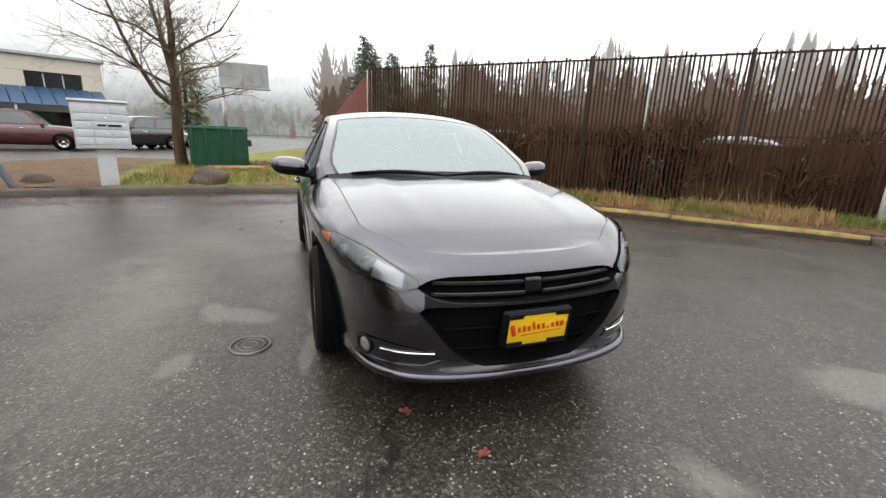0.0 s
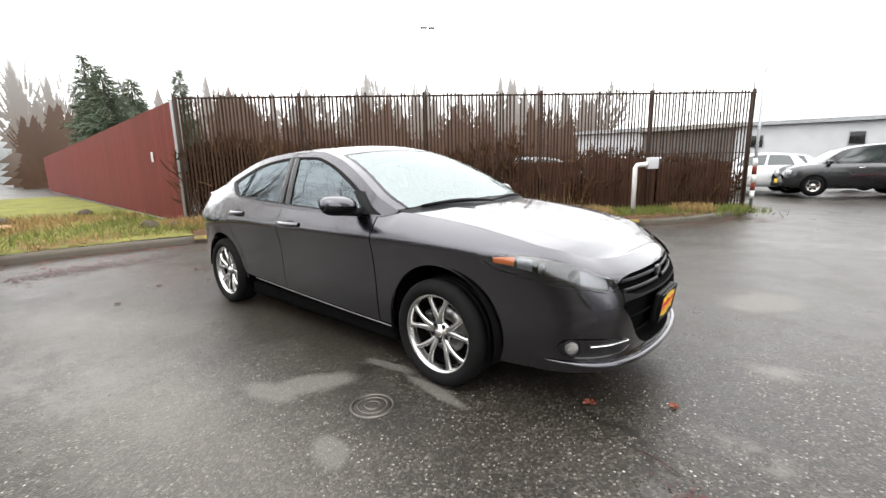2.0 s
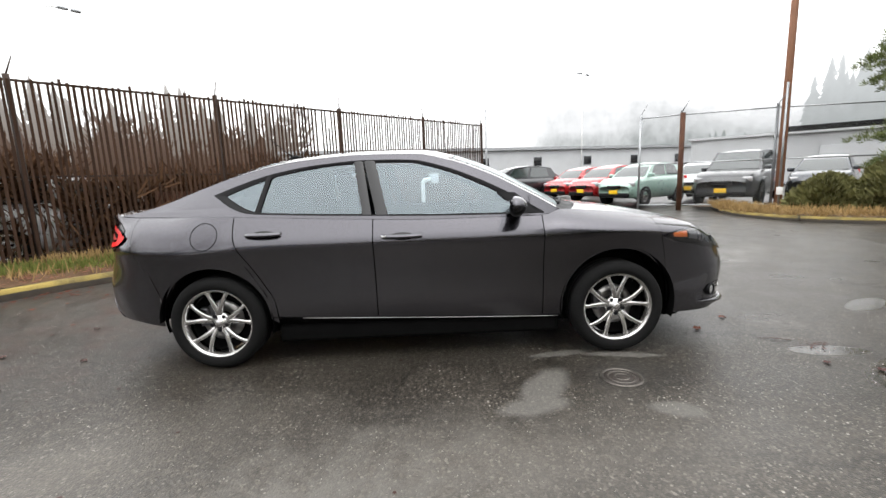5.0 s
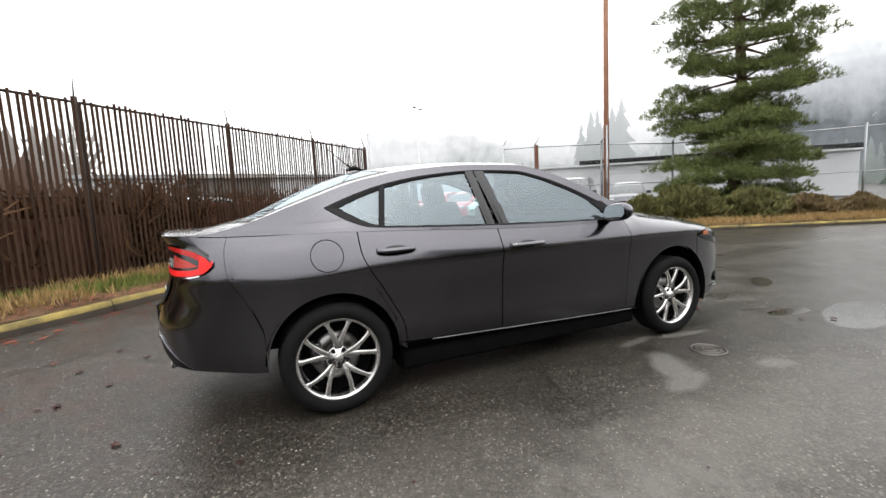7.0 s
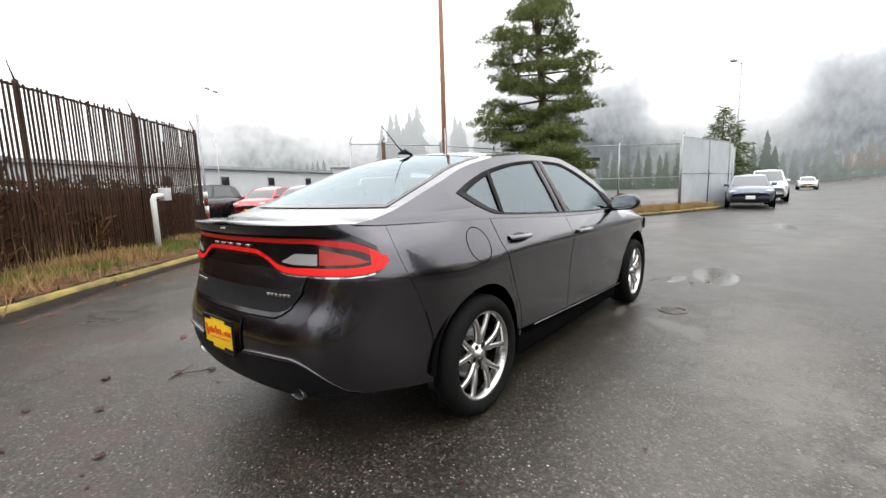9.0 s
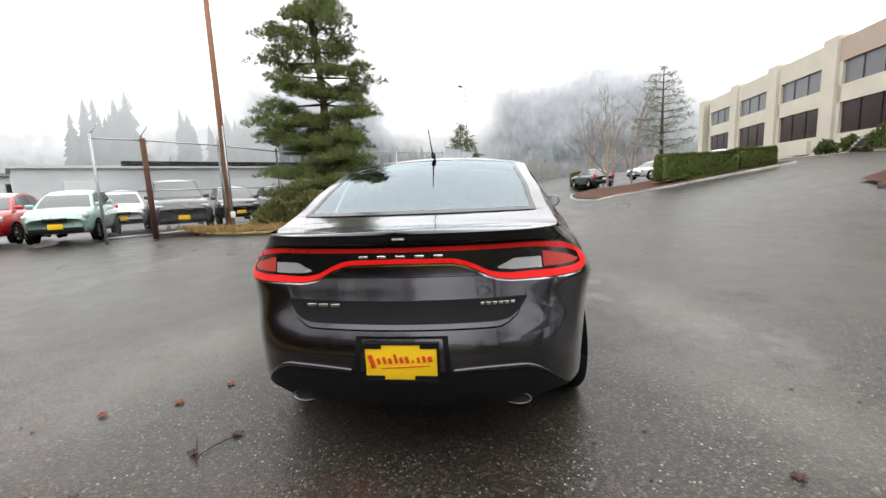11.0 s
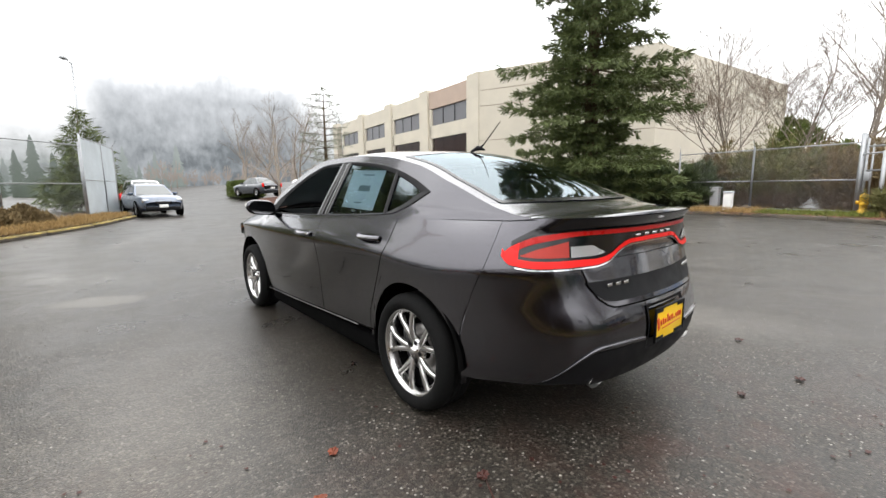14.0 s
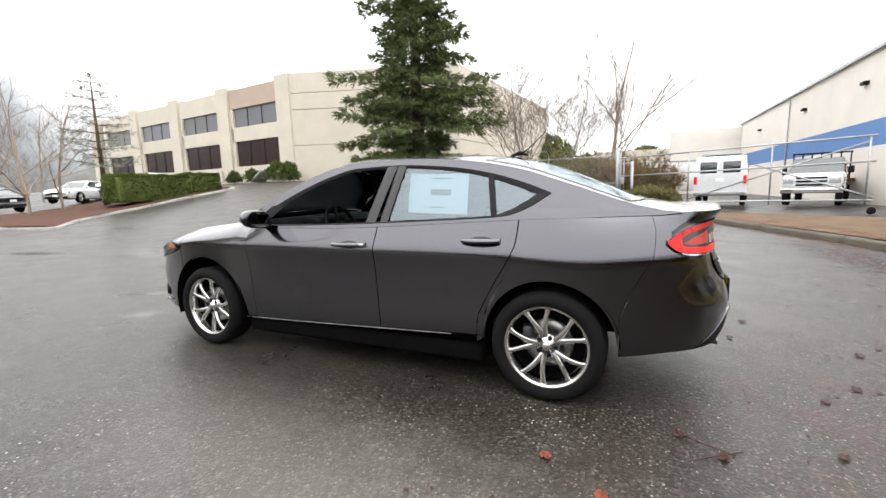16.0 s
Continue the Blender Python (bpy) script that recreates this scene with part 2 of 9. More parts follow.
    bump(t, p, blend(t, water, h, (0.5, 0.5, 0.5)), 0.35, 0.006)
    return m


M = {}
M["asphalt"] = asphalt_material()
M["concrete"] = surface("concrete", (0.30, 0.29, 0.27), 0.75, vary=0.3, scale=2.5, fine=90, relief=0.3)
M["patch"] = surface("worn_concrete_patch", (0.22, 0.21, 0.195), 0.5, vary=0.3, scale=3.0, fine=120, relief=0.4, depth=0.003)
M["kerb_face"] = surface("dark_brown_kerb_face", (0.035, 0.026, 0.017), 0.7, vary=0.6, scale=7.0, fine=60, relief=0.5)
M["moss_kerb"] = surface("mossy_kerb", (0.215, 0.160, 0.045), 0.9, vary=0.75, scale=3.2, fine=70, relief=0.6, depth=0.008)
M["kerb"] = surface("damp_concrete_kerb", (0.085, 0.072, 0.055), 0.8, vary=0.4, scale=3.0, fine=60, relief=0.4)
M["soil"] = surface("damp_soil", (0.10, 0.06, 0.035), 0.95, vary=0.5, scale=1.6, fine=25, relief=0.8, depth=0.02, spec=0.1)
M["mulch"] = surface("bark_mulch", (0.082, 0.042, 0.030), 0.95, vary=0.45, scale=3.0, fine=40, relief=0.9, depth=0.02, spec=0.1)
M["lawn"] = surface("winter_lawn", (0.16, 0.16, 0.045), 0.95, vary=0.5, scale=1.1, fine=45, relief=0.9, depth=0.02, spec=0.1)
M["straw"] = surface("leaf_and_needle_litter", (0.130, 0.090, 0.058), 0.95, vary=0.5, scale=2.2, fine=55, relief=0.9, depth=0.02, spec=0.1)
M["dry_grass"] = surface("dry_grass", (0.30, 0.20, 0.085), 0.9, vary=0.4, spec=0.2)
M["grass"] = surface("green_grass", (0.13, 0.15, 0.035), 0.9, vary=0.4, spec=0.2)
M["slat"] = surface("weathered_fence_slat", (0.060, 0.032, 0.020), 0.8, vary=0.5, scale=2.0, fine=30, stretch=(1, 1, 0.25), relief=0.3, piece=0.45, spec=0.15)
M["rust"] = surface("rusty_steel", (0.10, 0.045, 0.027), 0.75, 0.2, vary=0.45, scale=4, relief=0.3, spec=0.3)
M["galv"] = surface("galvanised_steel", (0.36, 0.37, 0.38), 0.45, 0.7, vary=0.2, scale=5, relief=0.05)
M["red_board"] = surface("barn_red_boards", (0.165, 0.028, 0.018), 0.8, vary=0.25, scale=1.4, fine=22, stretch=(1, 1, 0.2), relief=0.3, piece=0.2, spec=0.25)
M["rock"] = surface("dark_boulder", (0.075, 0.058, 0.045), 0.85, vary=0.5, scale=5, fine=30, relief=0.9, depth=0.02, spec=0.3)
M["bark"] = surface("mossy_bark", (0.085, 0.062, 0.038), 0.95, vary=0.55, scale=6, fine=40, stretch=(1, 1, 0.3), relief=0.9, depth=0.02, spec=0.15)
M["pale_bark"] = surface("pale_bark", (0.26, 0.22, 0.18), 0.9, vary=0.35, scale=6, fine=40, stretch=(1, 1, 0.3), relief=0.5, depth=0.01)
M["twig"] = surface("winter_twigs", (0.20, 0.155, 0.12), 0.9, vary=0.3, relief=0, spec=0.2)
M["orange_pole"] = surface("orange_brown_wood_pole", (0.30, 0.145, 0.085), 0.75, vary=0.3, scale=3, fine=30, stretch=(1, 1, 0.1), relief=0.3)
M["white_paint"] = surface("white_paint", (0.72, 0.72, 0.70), 0.5, vary=0.08, relief=0.05)
M["grey_box"] = surface("pale_grey_enamel", (0.50, 0.51, 0.52), 0.45, vary=0.1, scale=4, relief=0.04)
M["blue_pole"] = surface("dull_blue_paint", (0.20, 0.25, 0.30), 0.5, vary=0.2)
M["green_bin"] = surface("dark_green_enamel", (0.012, 0.075, 0.045), 0.5, vary=0.25, scale=3, relief=0.08)
M["pallet"] = surface("raw_timber", (0.42, 0.27, 0.14), 0.8, vary=0.25, stretch=(0.2, 1, 1))
M["stucco"] = surface("cream_concrete_wall", (0.53, 0.485, 0.40), 0.85, vary=0.10, scale=0.6, fine=30, relief=0.2)
M["stucco_brown"] = surface("brown_wall_band", (0.40, 0.31, 0.25), 0.85, vary=0.12, scale=0.6, fine=30, relief=0.2)
M["pale_wall"] = surface("pale_grey_cladding", (0.50, 0.51, 0.52), 0.7, vary=0.1, scale=0.8, relief=0.1)
M["white_wall"] = surface("white_block_wall", (0.66, 0.62, 0.57), 0.8, vary=0.08, scale=0.7, relief=0.2)
M["blue_band"] = surface("blue_painted_band", (0.085, 0.19, 0.42), 0.7, vary=0.12, scale=0.8, relief=0.1)
M["awning"] = surface("blue_sheet_metal", (0.022, 0.065, 0.13), 0.5, 0.2, vary=0.15, relief=0.05)
M["dark_window"] = gloss("dark_window_glass", (0.012, 0.012, 0.013), 0.06, 0, 0.0)
M["brown_window"] = gloss("bronze_window_glass", (0.035, 0.02, 0.016), 0.08)
M["blind_window"] = gloss("grey_blue_window_glass", (0.15, 0.15, 0.16), 0.2)
M["hedge"] = surface("hedge_leaves", (0.085, 0.110, 0.026), 0.75, vary=0.5, scale=7, relief=0, spec=0.25)
M["spruce"] = surface("spruce_needles", (0.090, 0.112, 0.040), 0.7, vary=0.5, scale=2.5, relief=0, spec=0.2)
M["pine"] = surface("pine_needles", (0.125, 0.150, 0.050), 0.7, vary=0.5, scale=2.0, relief=0, spec=0.2)
M["broom"] = surface("broom_shrub", (0.135, 0.130, 0.050), 0.8, vary=0.5, scale=2.0, relief=0, spec=0.2)
M["brush"] = surface("brown_brush", (0.080, 0.042, 0.022), 0.95, vary=0.5, scale=1.5, relief=0, spec=0.1)
M["leaf"] = surface("fallen_leaves", (0.15, 0.038, 0.018), 0.6, vary=0.5, scale=14, relief=0.2, spec=0.3)
M["leaf_dark"] = surface("rotting_leaves", (0.045, 0.014, 0.010), 0.5, vary=0.5, scale=14, relief=0.2, spec=0.3)
M["iron"] = surface("worn_cast_iron", (0.10, 0.09, 0.08), 0.42, 0.7, vary=0.4, scale=14, relief=0.3)
M["hydrant"] = surface("yellow_hydrant_paint", (0.62, 0.36, 0.02), 0.5, vary=0.15)
# the car
M["paint"] = car_paint("granite_metallic_paint", (0.050, 0.048, 0.057), 1.0, 0.24)
# bright grey of the strip that paints the sill highlight
M["sill_bright"] = gloss("sill_highlight_grey", (0.30, 0.29, 0.29), 0.35, 0.9)
M["black_gloss"] = gloss("gloss_black_trim", (0.005, 0.005, 0.006), 0.15)
M["black_trim"] = gloss("satin_black_plastic", (0.007, 0.007, 0.008), 0.5, ior=1.35, spec=0.25)
M["rubber"] = surface("tyre_rubber", (0.009, 0.009, 0.009), 0.85, vary=0.3, scale=12, relief=0.3, spec=0.1)
M["alloy"] = gloss("polished_alloy", (0.62, 0.61, 0.60), 0.22, 1.0)
M["alloy_dark"] = gloss("dark_alloy_pocket", (0.10, 0.10, 0.105), 0.4, 0.8)
M["disc"] = gloss("brake_disc_steel", (0.35, 0.34, 0.33), 0.35, 1.0)
M["chrome"] = gloss("chrome", (0.80, 0.80, 0.81), 0.08, 1.0)
M["mirror"] = gloss("mirror_glass", (0.85, 0.86, 0.88), 0.01, 1.0)
M["pane"] = glass("car_glass", (0.62, 0.74, 0.74), 0.72, ior=2.7, shine_tint=(0.90, 1.0, 1.0))
M["side_pane"] = glass("car_side_glass", (0.60, 0.74, 0.80), 0.88, ior=2.15, shine_tint=(0.82, 0.94, 1.0))
M["lens"] = glass("clear_lamp_lens", (0.95, 0.96, 0.97), 0.95, ior=1.7)
M["red_lens"] = gloss("red_lamp_lens", (0.80, 0.014, 0.012), 0.3, ior=1.3)
M["dark_red_lens"] = gloss("dark_red_lamp_lens", (0.40, 0.010, 0.008), 0.3, ior=1.3)
M["white_lens"] = gloss("white_lamp_lens", (0.52, 0.52, 0.53), 0.25, 0.45)
M["amber"] = gloss("amber_reflector", (0.75, 0.20, 0.04), 0.25)
M["cloth"] = surface("charcoal_seat_cloth", (0.022, 0.022, 0.024), 0.9, vary=0.3, fine=200, relief=0.2, spec=0.1)
M["dash"] = surface("charcoal_dashboard", (0.018, 0.018, 0.02), 0.6, vary=0.2, fine=150, spec=0.2)
M["paper"] = surface("white_paper", (0.82, 0.83, 0.82), 0.7, vary=0.04, relief=0)
M["print"] = surface("grey_print", (0.28, 0.30, 0.31), 0.7, vary=0.1, relief=0)
M["yellow"] = surface("yellow_plate", (0.80, 0.50, 0.008), 0.4, vary=0.05, relief=0)
M["red_ink"] = surface("red_ink", (0.55, 0.05, 0.01), 0.4, vary=0.05, relief=0)
M["under"] = surface("underbody_black", (0.006, 0.006, 0.006), 0.9, vary=0.2, relief=0, spec=0)

# ---- mesh tools ----
def part(name, bm, material, parent=None, label="", smooth=True, at=None):
    """Links a bmesh as one mesh object, under a thing or part if parent is given."""
    me = bpy.data.meshes.new(name)
    bm.to_mesh(me)
    bm.free()
    me.materials.append(M[material] if isinstance(material, str) else material)
    if smooth:
        me.polygons.foreach_set("use_smooth", [True] * len(me.polygons))
    ob = new(name, me)
    if at is not None:
        ob.matrix_basis = at
    if parent is not None:
        ob.parent = parent
    if label:
        ob["label"] = label
    return ob


def thing(name, label, category, group="", at=None, kind=""):
    ob = tagged(new(name), label, category, group, kind)
    ob.empty_display_size = 0.2
    if at is not None:
        ob.matrix_basis = at
    return ob


def raw(name, verts, faces, material, parent=None, label="", smooth=True):
    me = bpy.data.meshes.new(name)
    me.from_pydata([tuple(v) for v in verts], [], faces)
    me.materials.append(M[material] if isinstance(material, str) else material)
    if smooth:
        me.polygons.foreach_set("use_smooth", [True] * len(me.polygons))
    me.update()
    ob = new(name, me)
    if parent is not None:
        ob.parent = parent
    if label:
        ob["label"] = label
    return ob


def grid(fn, us, vs, bm=None, flip=False, skip=None):
    """A sheet through fn(u, v)."""
    bm = bm or bmesh.new()
    vv = [[bm.verts.new(fn(u, v)) for v in vs] for u in us]
    for i in range(len(us) - 1):
        for j in range(len(vs) - 1):
            if skip and skip((us[i] + us[i + 1]) / 2, (vs[j] + vs[j + 1]) / 2):
                continue
            q = [vv[i][j], vv[i + 1][j], vv[i + 1][j + 1], vv[i][j + 1]]
            bm.faces.new(q[::-1] if flip else q)
    return bm


def box(sx, sy, sz, bevel=0.0, at=(0, 0, 0), bm=None, turn=None, seg=2):
    """A bevelled block, centred on at."""
    b = bmesh.new()
    bmesh.ops.create_cube(b, size=1.0)
    bmesh.ops.scale(b, vec=(sx, sy, sz), verts=b.verts)
    if bevel:
        bmesh.ops.bevel(b, geom=b.edges[:], offset=min(bevel, 0.49 * min(sx, sy, sz)), segments=seg, affect="EDGES", profile=0.6)
    m = Matrix.Translation(at) @ (turn or Matrix())
    bmesh.ops.transform(b, matrix=m, verts=b.verts)
    return join(bm, b)


def join(bm, b):
    if bm is None:
        return b
    me = bpy.data.meshes.new("tmp")
    b.to_mesh(me)
    b.free()
    bm.from_mesh(me)
    bpy.data.meshes.remove(me)
    return bm


def tube(points, radii, sides=8, bm=None, caps=True):
    """A tapering round bar along points."""
    bm = bm or bmesh.new()
    pts = [Vector(p) for p in points]
    if isinstance(radii, (int, float)):
        radii = [radii] * len(pts)
    rings, ref = [], None
    for i, p in enumerate(pts):
        d = (pts[min(i + 1, len(pts) - 1)] - pts[max(i - 1, 0)]).normalized()
        if ref is None:
            ref = d.orthogonal().normalized()
        side = (ref - d * ref.dot(d))
        side = side.normalized() if side.length > 1e-4 else d.orthogonal().normalized()
        ref = side
        up = d.cross(side)
        rings.append([bm.verts.new(p + radii[i] * (math.cos(a) * side + math.sin(a) * up)) for a in [2 * math.pi * k / sides for k in range(sides)]])
    for a, b in zip(rings, rings[1:]):
        for k in range(sides):
            bm.faces.new([a[k], a[(k + 1) % sides], b[(k + 1) % sides], b[k]])
    if caps and sides > 2:
        bm.faces.new(rings[0][::-1])
        bm.faces.new(rings[-1])
    return bm


def lathe(profile, sides=32, bm=None, axis="y"):
    """Turns (radius, along) pairs about an axis."""
    bm = bm or bmesh.new()
    rings = []
    for r, h in profile:
        ring = []
        for k in range(sides):
            a = 2 * math.pi * k / sides
            c, s = r * math.cos(a), r * math.sin(a)
            ring.append(bm.verts.new((c, h, s) if axis == "y" else (c, s, h)))
        rings.append(ring)
    for a, b in zip(rings, rings[1:]):
        for k in range(sides):
            bm.faces.new([a[k], a[(k + 1) % sides], b[(k + 1) % sides], b[k]])
    return bm


def curve_of(*pairs):
    """A smooth function through (x, value) pairs, x rising, without overshoot."""
    xs = np.array([p[0] for p in pairs], float)
    ys = np.array([p[1] for p in pairs], float)
    h = np.diff(xs)
    d = np.diff(ys) / h
    m = np.empty_like(ys)
    m[0], m[-1] = d[0], d[-1]
    for i in range(1, len(xs) - 1):
        m[i] = 0 if d[i - 1] * d[i] <= 0 else 2 * d[i - 1] * d[i] / (d[i - 1] + d[i])

    def f(x):
        x = min(max(x, xs[0]), xs[-1])
        i = int(min(max(np.searchsorted(xs, x) - 1, 0), len(h) - 1))
        t = (x - xs[i]) / h[i]
        return float((1 + 2 * t) * (1 - t) ** 2 * ys[i] + t * (1 - t) ** 2 * h[i] * m[i] + t * t * (3 - 2 * t) * ys[i + 1] + t * t * (t - 1) * h[i] * m[i + 1])

    return f


def smooth01(x, a, b):
    t = min(max((x - a) / (b - a), 0.0), 1.0)
    return t * t * (3 - 2 * t)


def lin(a, b, n):
    return [a + (b - a) * i / (n - 1) for i in range(n)]

# ---- ground, kerbs, planted islands ----
RISE = curve_of((-700, 0.0), (3, 0.0), (5, 0.06), (7, 0.19), (9, 0.37), (11, 0.60), (13, 0.90), (15, 1.20), (17, 1.48), (22, 2.0), (29, 2.45), (45, 2.7), (700, 3.0))


def ground_z(x, y):
    """The road is level; the drive to the offices climbs."""
    return RISE(-y) * smooth01(x, 6.0, 15.0)


def stations():
    near = lin(-24, 40, 65)
    far = [45, 52, 62, 80, 110, 160, 240, 400, 900]
    return sorted(near + far + [-f for f in far] + [-30, -36])


part("ground", grid(lambda x, y: Vector((x, y, ground_z(x, y) - 0.001)), stations(), stations()), "asphalt")
tagged(bpy.data.objects["ground"], "wet worn grey asphalt with cracks and loose grit", "ground", kind="structure")


def smooth_line(points, step=0.35):
    p = [Vector(q) for q in points]
    p = [2 * p[0] - p[1]] + p + [2 * p[-1] - p[-2]]
    out = []
    for a, b, c, d in zip(p, p[1:], p[2:], p[3:]):
        n = max(2, int((c - b).length / step))
        for k in range(n):
            t = k / n
            out.append(0.5 * (2 * b + (c - a) * t + (2 * a - 5 * b + 4 * c - d) * t * t + (3 * b - a - 3 * c + d) * t ** 3))
    out.append(p[-2])
    return out


def kerb(name, line, material, label, height=0.13, width=0.16, piece=2.4):
    """Kerb stones end to end along a smooth line, each an object of its own."""
    root = thing(name, label, "kerb", kind="structure")
    pts = smooth_line(line, 0.3)
    rng = random.Random(len(pts))
    i = 0
    n = max(2, int(piece / 0.3))
    while i < len(pts) - 1:
        j = min(i + n, len(pts) - 1)
        seg = pts[i:j + 1]
        prof = [(0.0, -0.03), (0.006, height * 0.75), (0.03, height), (width - 0.02, height + 0.004), (width, height * 0.6), (width, -0.03)]
        bm = bmesh.new()
        rows = []
        drop = rng.uniform(-0.008, 0.008)
        for k, q in enumerate(seg):
            d = (seg[min(k + 1, len(seg) - 1)] - seg[max(k - 1, 0)]).normalized()
            nrm = Vector((-d.y, d.x))
            shift = d * (0.006 if k == 0 else (-0.006 if k == len(seg) - 1 else 0))
            rows.append([bm.verts.new((q.x + shift.x + nrm.x * a, q.y + shift.y + nrm.y * a, ground_z(q.x, q.y) + h + (drop + rng.uniform(-0.004, 0.004)) * (h > 0))) for a, h in prof])
        for r0, r1 in zip(rows, rows[1:]):
            for a in range(len(prof) - 1):
                bm.faces.new([r0[a], r1[a], r1[a + 1], r0[a + 1]])
        bm.faces.new(rows[0])
        bm.faces.new(rows[-1][::-1])
        stone = part("kerbstone", bm, material, root)
        # mossy stones: faces below about 0.6 of the height take a darker brown
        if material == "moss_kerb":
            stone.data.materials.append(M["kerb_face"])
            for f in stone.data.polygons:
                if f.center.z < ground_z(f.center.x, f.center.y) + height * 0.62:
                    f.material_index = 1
        i = j
    return root


def sheet(name, outline, material, label, category, lift=0.12, cell=0.5, rough=0.03, kind="structure"):
    """A planted or paved area inside an outline, slightly uneven, as one closed skin."""
    poly = [Vector(p) for p in outline]
    bm = bmesh.new()
    vs = [bm.verts.new((p.x, p.y, 0)) for p in poly]
    bmesh.ops.triangle_fill(bm, use_beauty=True, edges=[bm.edges.new((a, b)) for a, b in zip(vs, vs[1:] + vs[:1])])
    for _ in range(6):
        long = [e for e in bm.edges if e.calc_length() > cell]
        if not long or len(bm.verts) > 9000:
            break
        bmesh.ops.subdivide_edges(bm, edges=long, cuts=1, use_grid_fill=False)
        bmesh.ops.triangulate(bm, faces=[f for f in bm.faces if len(f.verts) > 3])
    for v in bm.verts:
        b = v.is_boundary
        n = noise.noise(Vector((v.co.x * 0.9, v.co.y * 0.9, 3.1))) + 0.5 * noise.noise(Vector((v.co.x * 2.7, v.co.y * 2.7, 1.7)))
        v.co.z = ground_z(v.co.x, v.co.y) + lift + (0 if b else rough * (n + 0.4))
    bmesh.ops.recalc_face_normals(bm, faces=bm.faces)
    if sum(f.normal.z for f in bm.faces) < 0:
        bmesh.ops.reverse_faces(bm, faces=bm.faces)
    return tagged(part(name, bm, material), label, category, kind=kind)


FENCE_A, FENCE_B = Vector((-8.05, 1.15)), Vector((1.83, 10.60))
WEST = [(-3.4, -12.9), (-4.6, -9.6), (-5.6, -6.4), (-5.98, -4.0), (-6.05, -1.6), (-5.7, 0.4), (-4.75, 1.9), (-3.75, 3.05), (-2.6, 4.35), (-1.2, 5.65), (0.25, 6.9), (0.9, 7.75), (1.4, 9.0), (1.75, 10.3)]
west_line = [(p.x, p.y) for p in smooth_line(WEST, 0.5)]
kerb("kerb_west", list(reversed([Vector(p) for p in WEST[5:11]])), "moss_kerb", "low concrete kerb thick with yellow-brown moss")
kerb("kerb_yard", list(reversed([Vector(p) for p in [(11.6, -13.0), (9.6, -14.2), (6.6, -15.0), (3.6, -15.9), (1.0, -16.0), (-1.6, -15.1)] + WEST[:6]])), "kerb", "low dark concrete kerb edged with wet leaves")


kerb("kerb_gate", list(reversed([Vector(p) for p in WEST[10:]])), "kerb", "low dark kerb end buried in leaves")


def inset(line, d):
    out = []
    for i, p in enumerate(line):
        a, b = Vector(line[max(i - 1, 0)]), Vector(line[min(i + 1, len(line) - 1)])
        t = (b - a).normalized()
        out.append((p[0] - t.y * d, p[1] + t.x * d))
    return out


rim = inset(west_line, 0.13)
k0 = min(range(len(rim)), key=lambda i: abs(rim[i][1] + 4.2))
k1 = min(range(len(rim)), key=lambda i: (Vector(rim[i]) - Vector((-5.6, 0.6))).length)
sheet("verge_lawn", rim[k0:k1 + 1] + [(-8.1, 1.0), (-14, 1.5), (-30, 2.3), (-30, -0.2), (-22, -2.2), (-14.6, -4.6), (-12.0, -5.2), (-7.6, -4.6)], "lawn", "thin yellow-green winter lawn strewn with leaves", "lawn")
sheet("verge_litter", [(x, y) for x, y in rim[:k0 + 1]] + [(-7.6, -4.6), (-12.0, -5.2), (-14.6, -4.6), (-15.5, -7.0), (-9.5, -10.5), (-5.0, -14.2), (-3.4, -13.4)], "straw", "bare verge under orange-brown leaf litter", "verge")
sheet("fence_strip", rim[k1:] + [(2.0, 11.4), (1.6, 12.2), (-8.7, 2.2), (-8.1, 1.0)], "soil", "strip of bare soil and dead grass along the fence", "soil", lift=0.11)
EAST = [(19.5, 0.55), (15.2, 1.95), (12.2, 3.35), (9.8, 4.65), (8.7, 5.5), (8.3, 6.6), (8.3, 7.6), (8.7, 8.8)]
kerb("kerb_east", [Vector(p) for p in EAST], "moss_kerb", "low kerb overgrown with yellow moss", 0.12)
sheet("pine_island", inset([(p.x, p.y) for p in smooth_line(EAST, 0.6)], -0.12)[::-1] + [(20.5, 1.0), (20.5, 2.6), (17, 3.3), (13, 8.2), (8.2, 9.9)], "straw", "planted island covered with dry grass and needles", "verge")
sheet("conifer_bed", [(12.6, -13.2), (11.6, -13.15), (9.6, -14.35), (6.6, -15.15), (3.6, -16.05), (1.0, -16.15), (-1.6, -15.25), (-3.5, -13.1), (-4.6, -16), (-3.2, -20.4), (0.5, -21.2), (6, -24), (13, -23.5), (14.8, -17.5)], "mulch", "bed of red-brown bark under the big conifer", "bed", lift=0.10)
HEDGE_BED = [(18.6, -5.7), (20.6, -7.3), (22.3, -10.0), (22.95, -13.5), (23.2, -17.0), (24.3, -18.5), (27.0, -18.6), (29.3, -16.0), (30.0, -11.0), (30.6, -8.0), (27.0, -6.2), (22.0, -5.3)]
sheet("hedge_bed", HEDGE_BED, "mulch", "raised bed of red-brown bark mulch", "bed", lift=0.14, rough=0.08)
kerb("kerb_drive", [Vector(p) for p in [(30.6, -7.9), (27.0, -6.05), (22.0, -5.15), (18.5, -5.6), (20.5, -7.4), (22.15, -10.0), (22.8, -13.5), (23.05, -17.0), (24.2, -18.65), (27.0, -18.75)]], "concrete", "pale concrete kerb round the bark bed", 0.12)

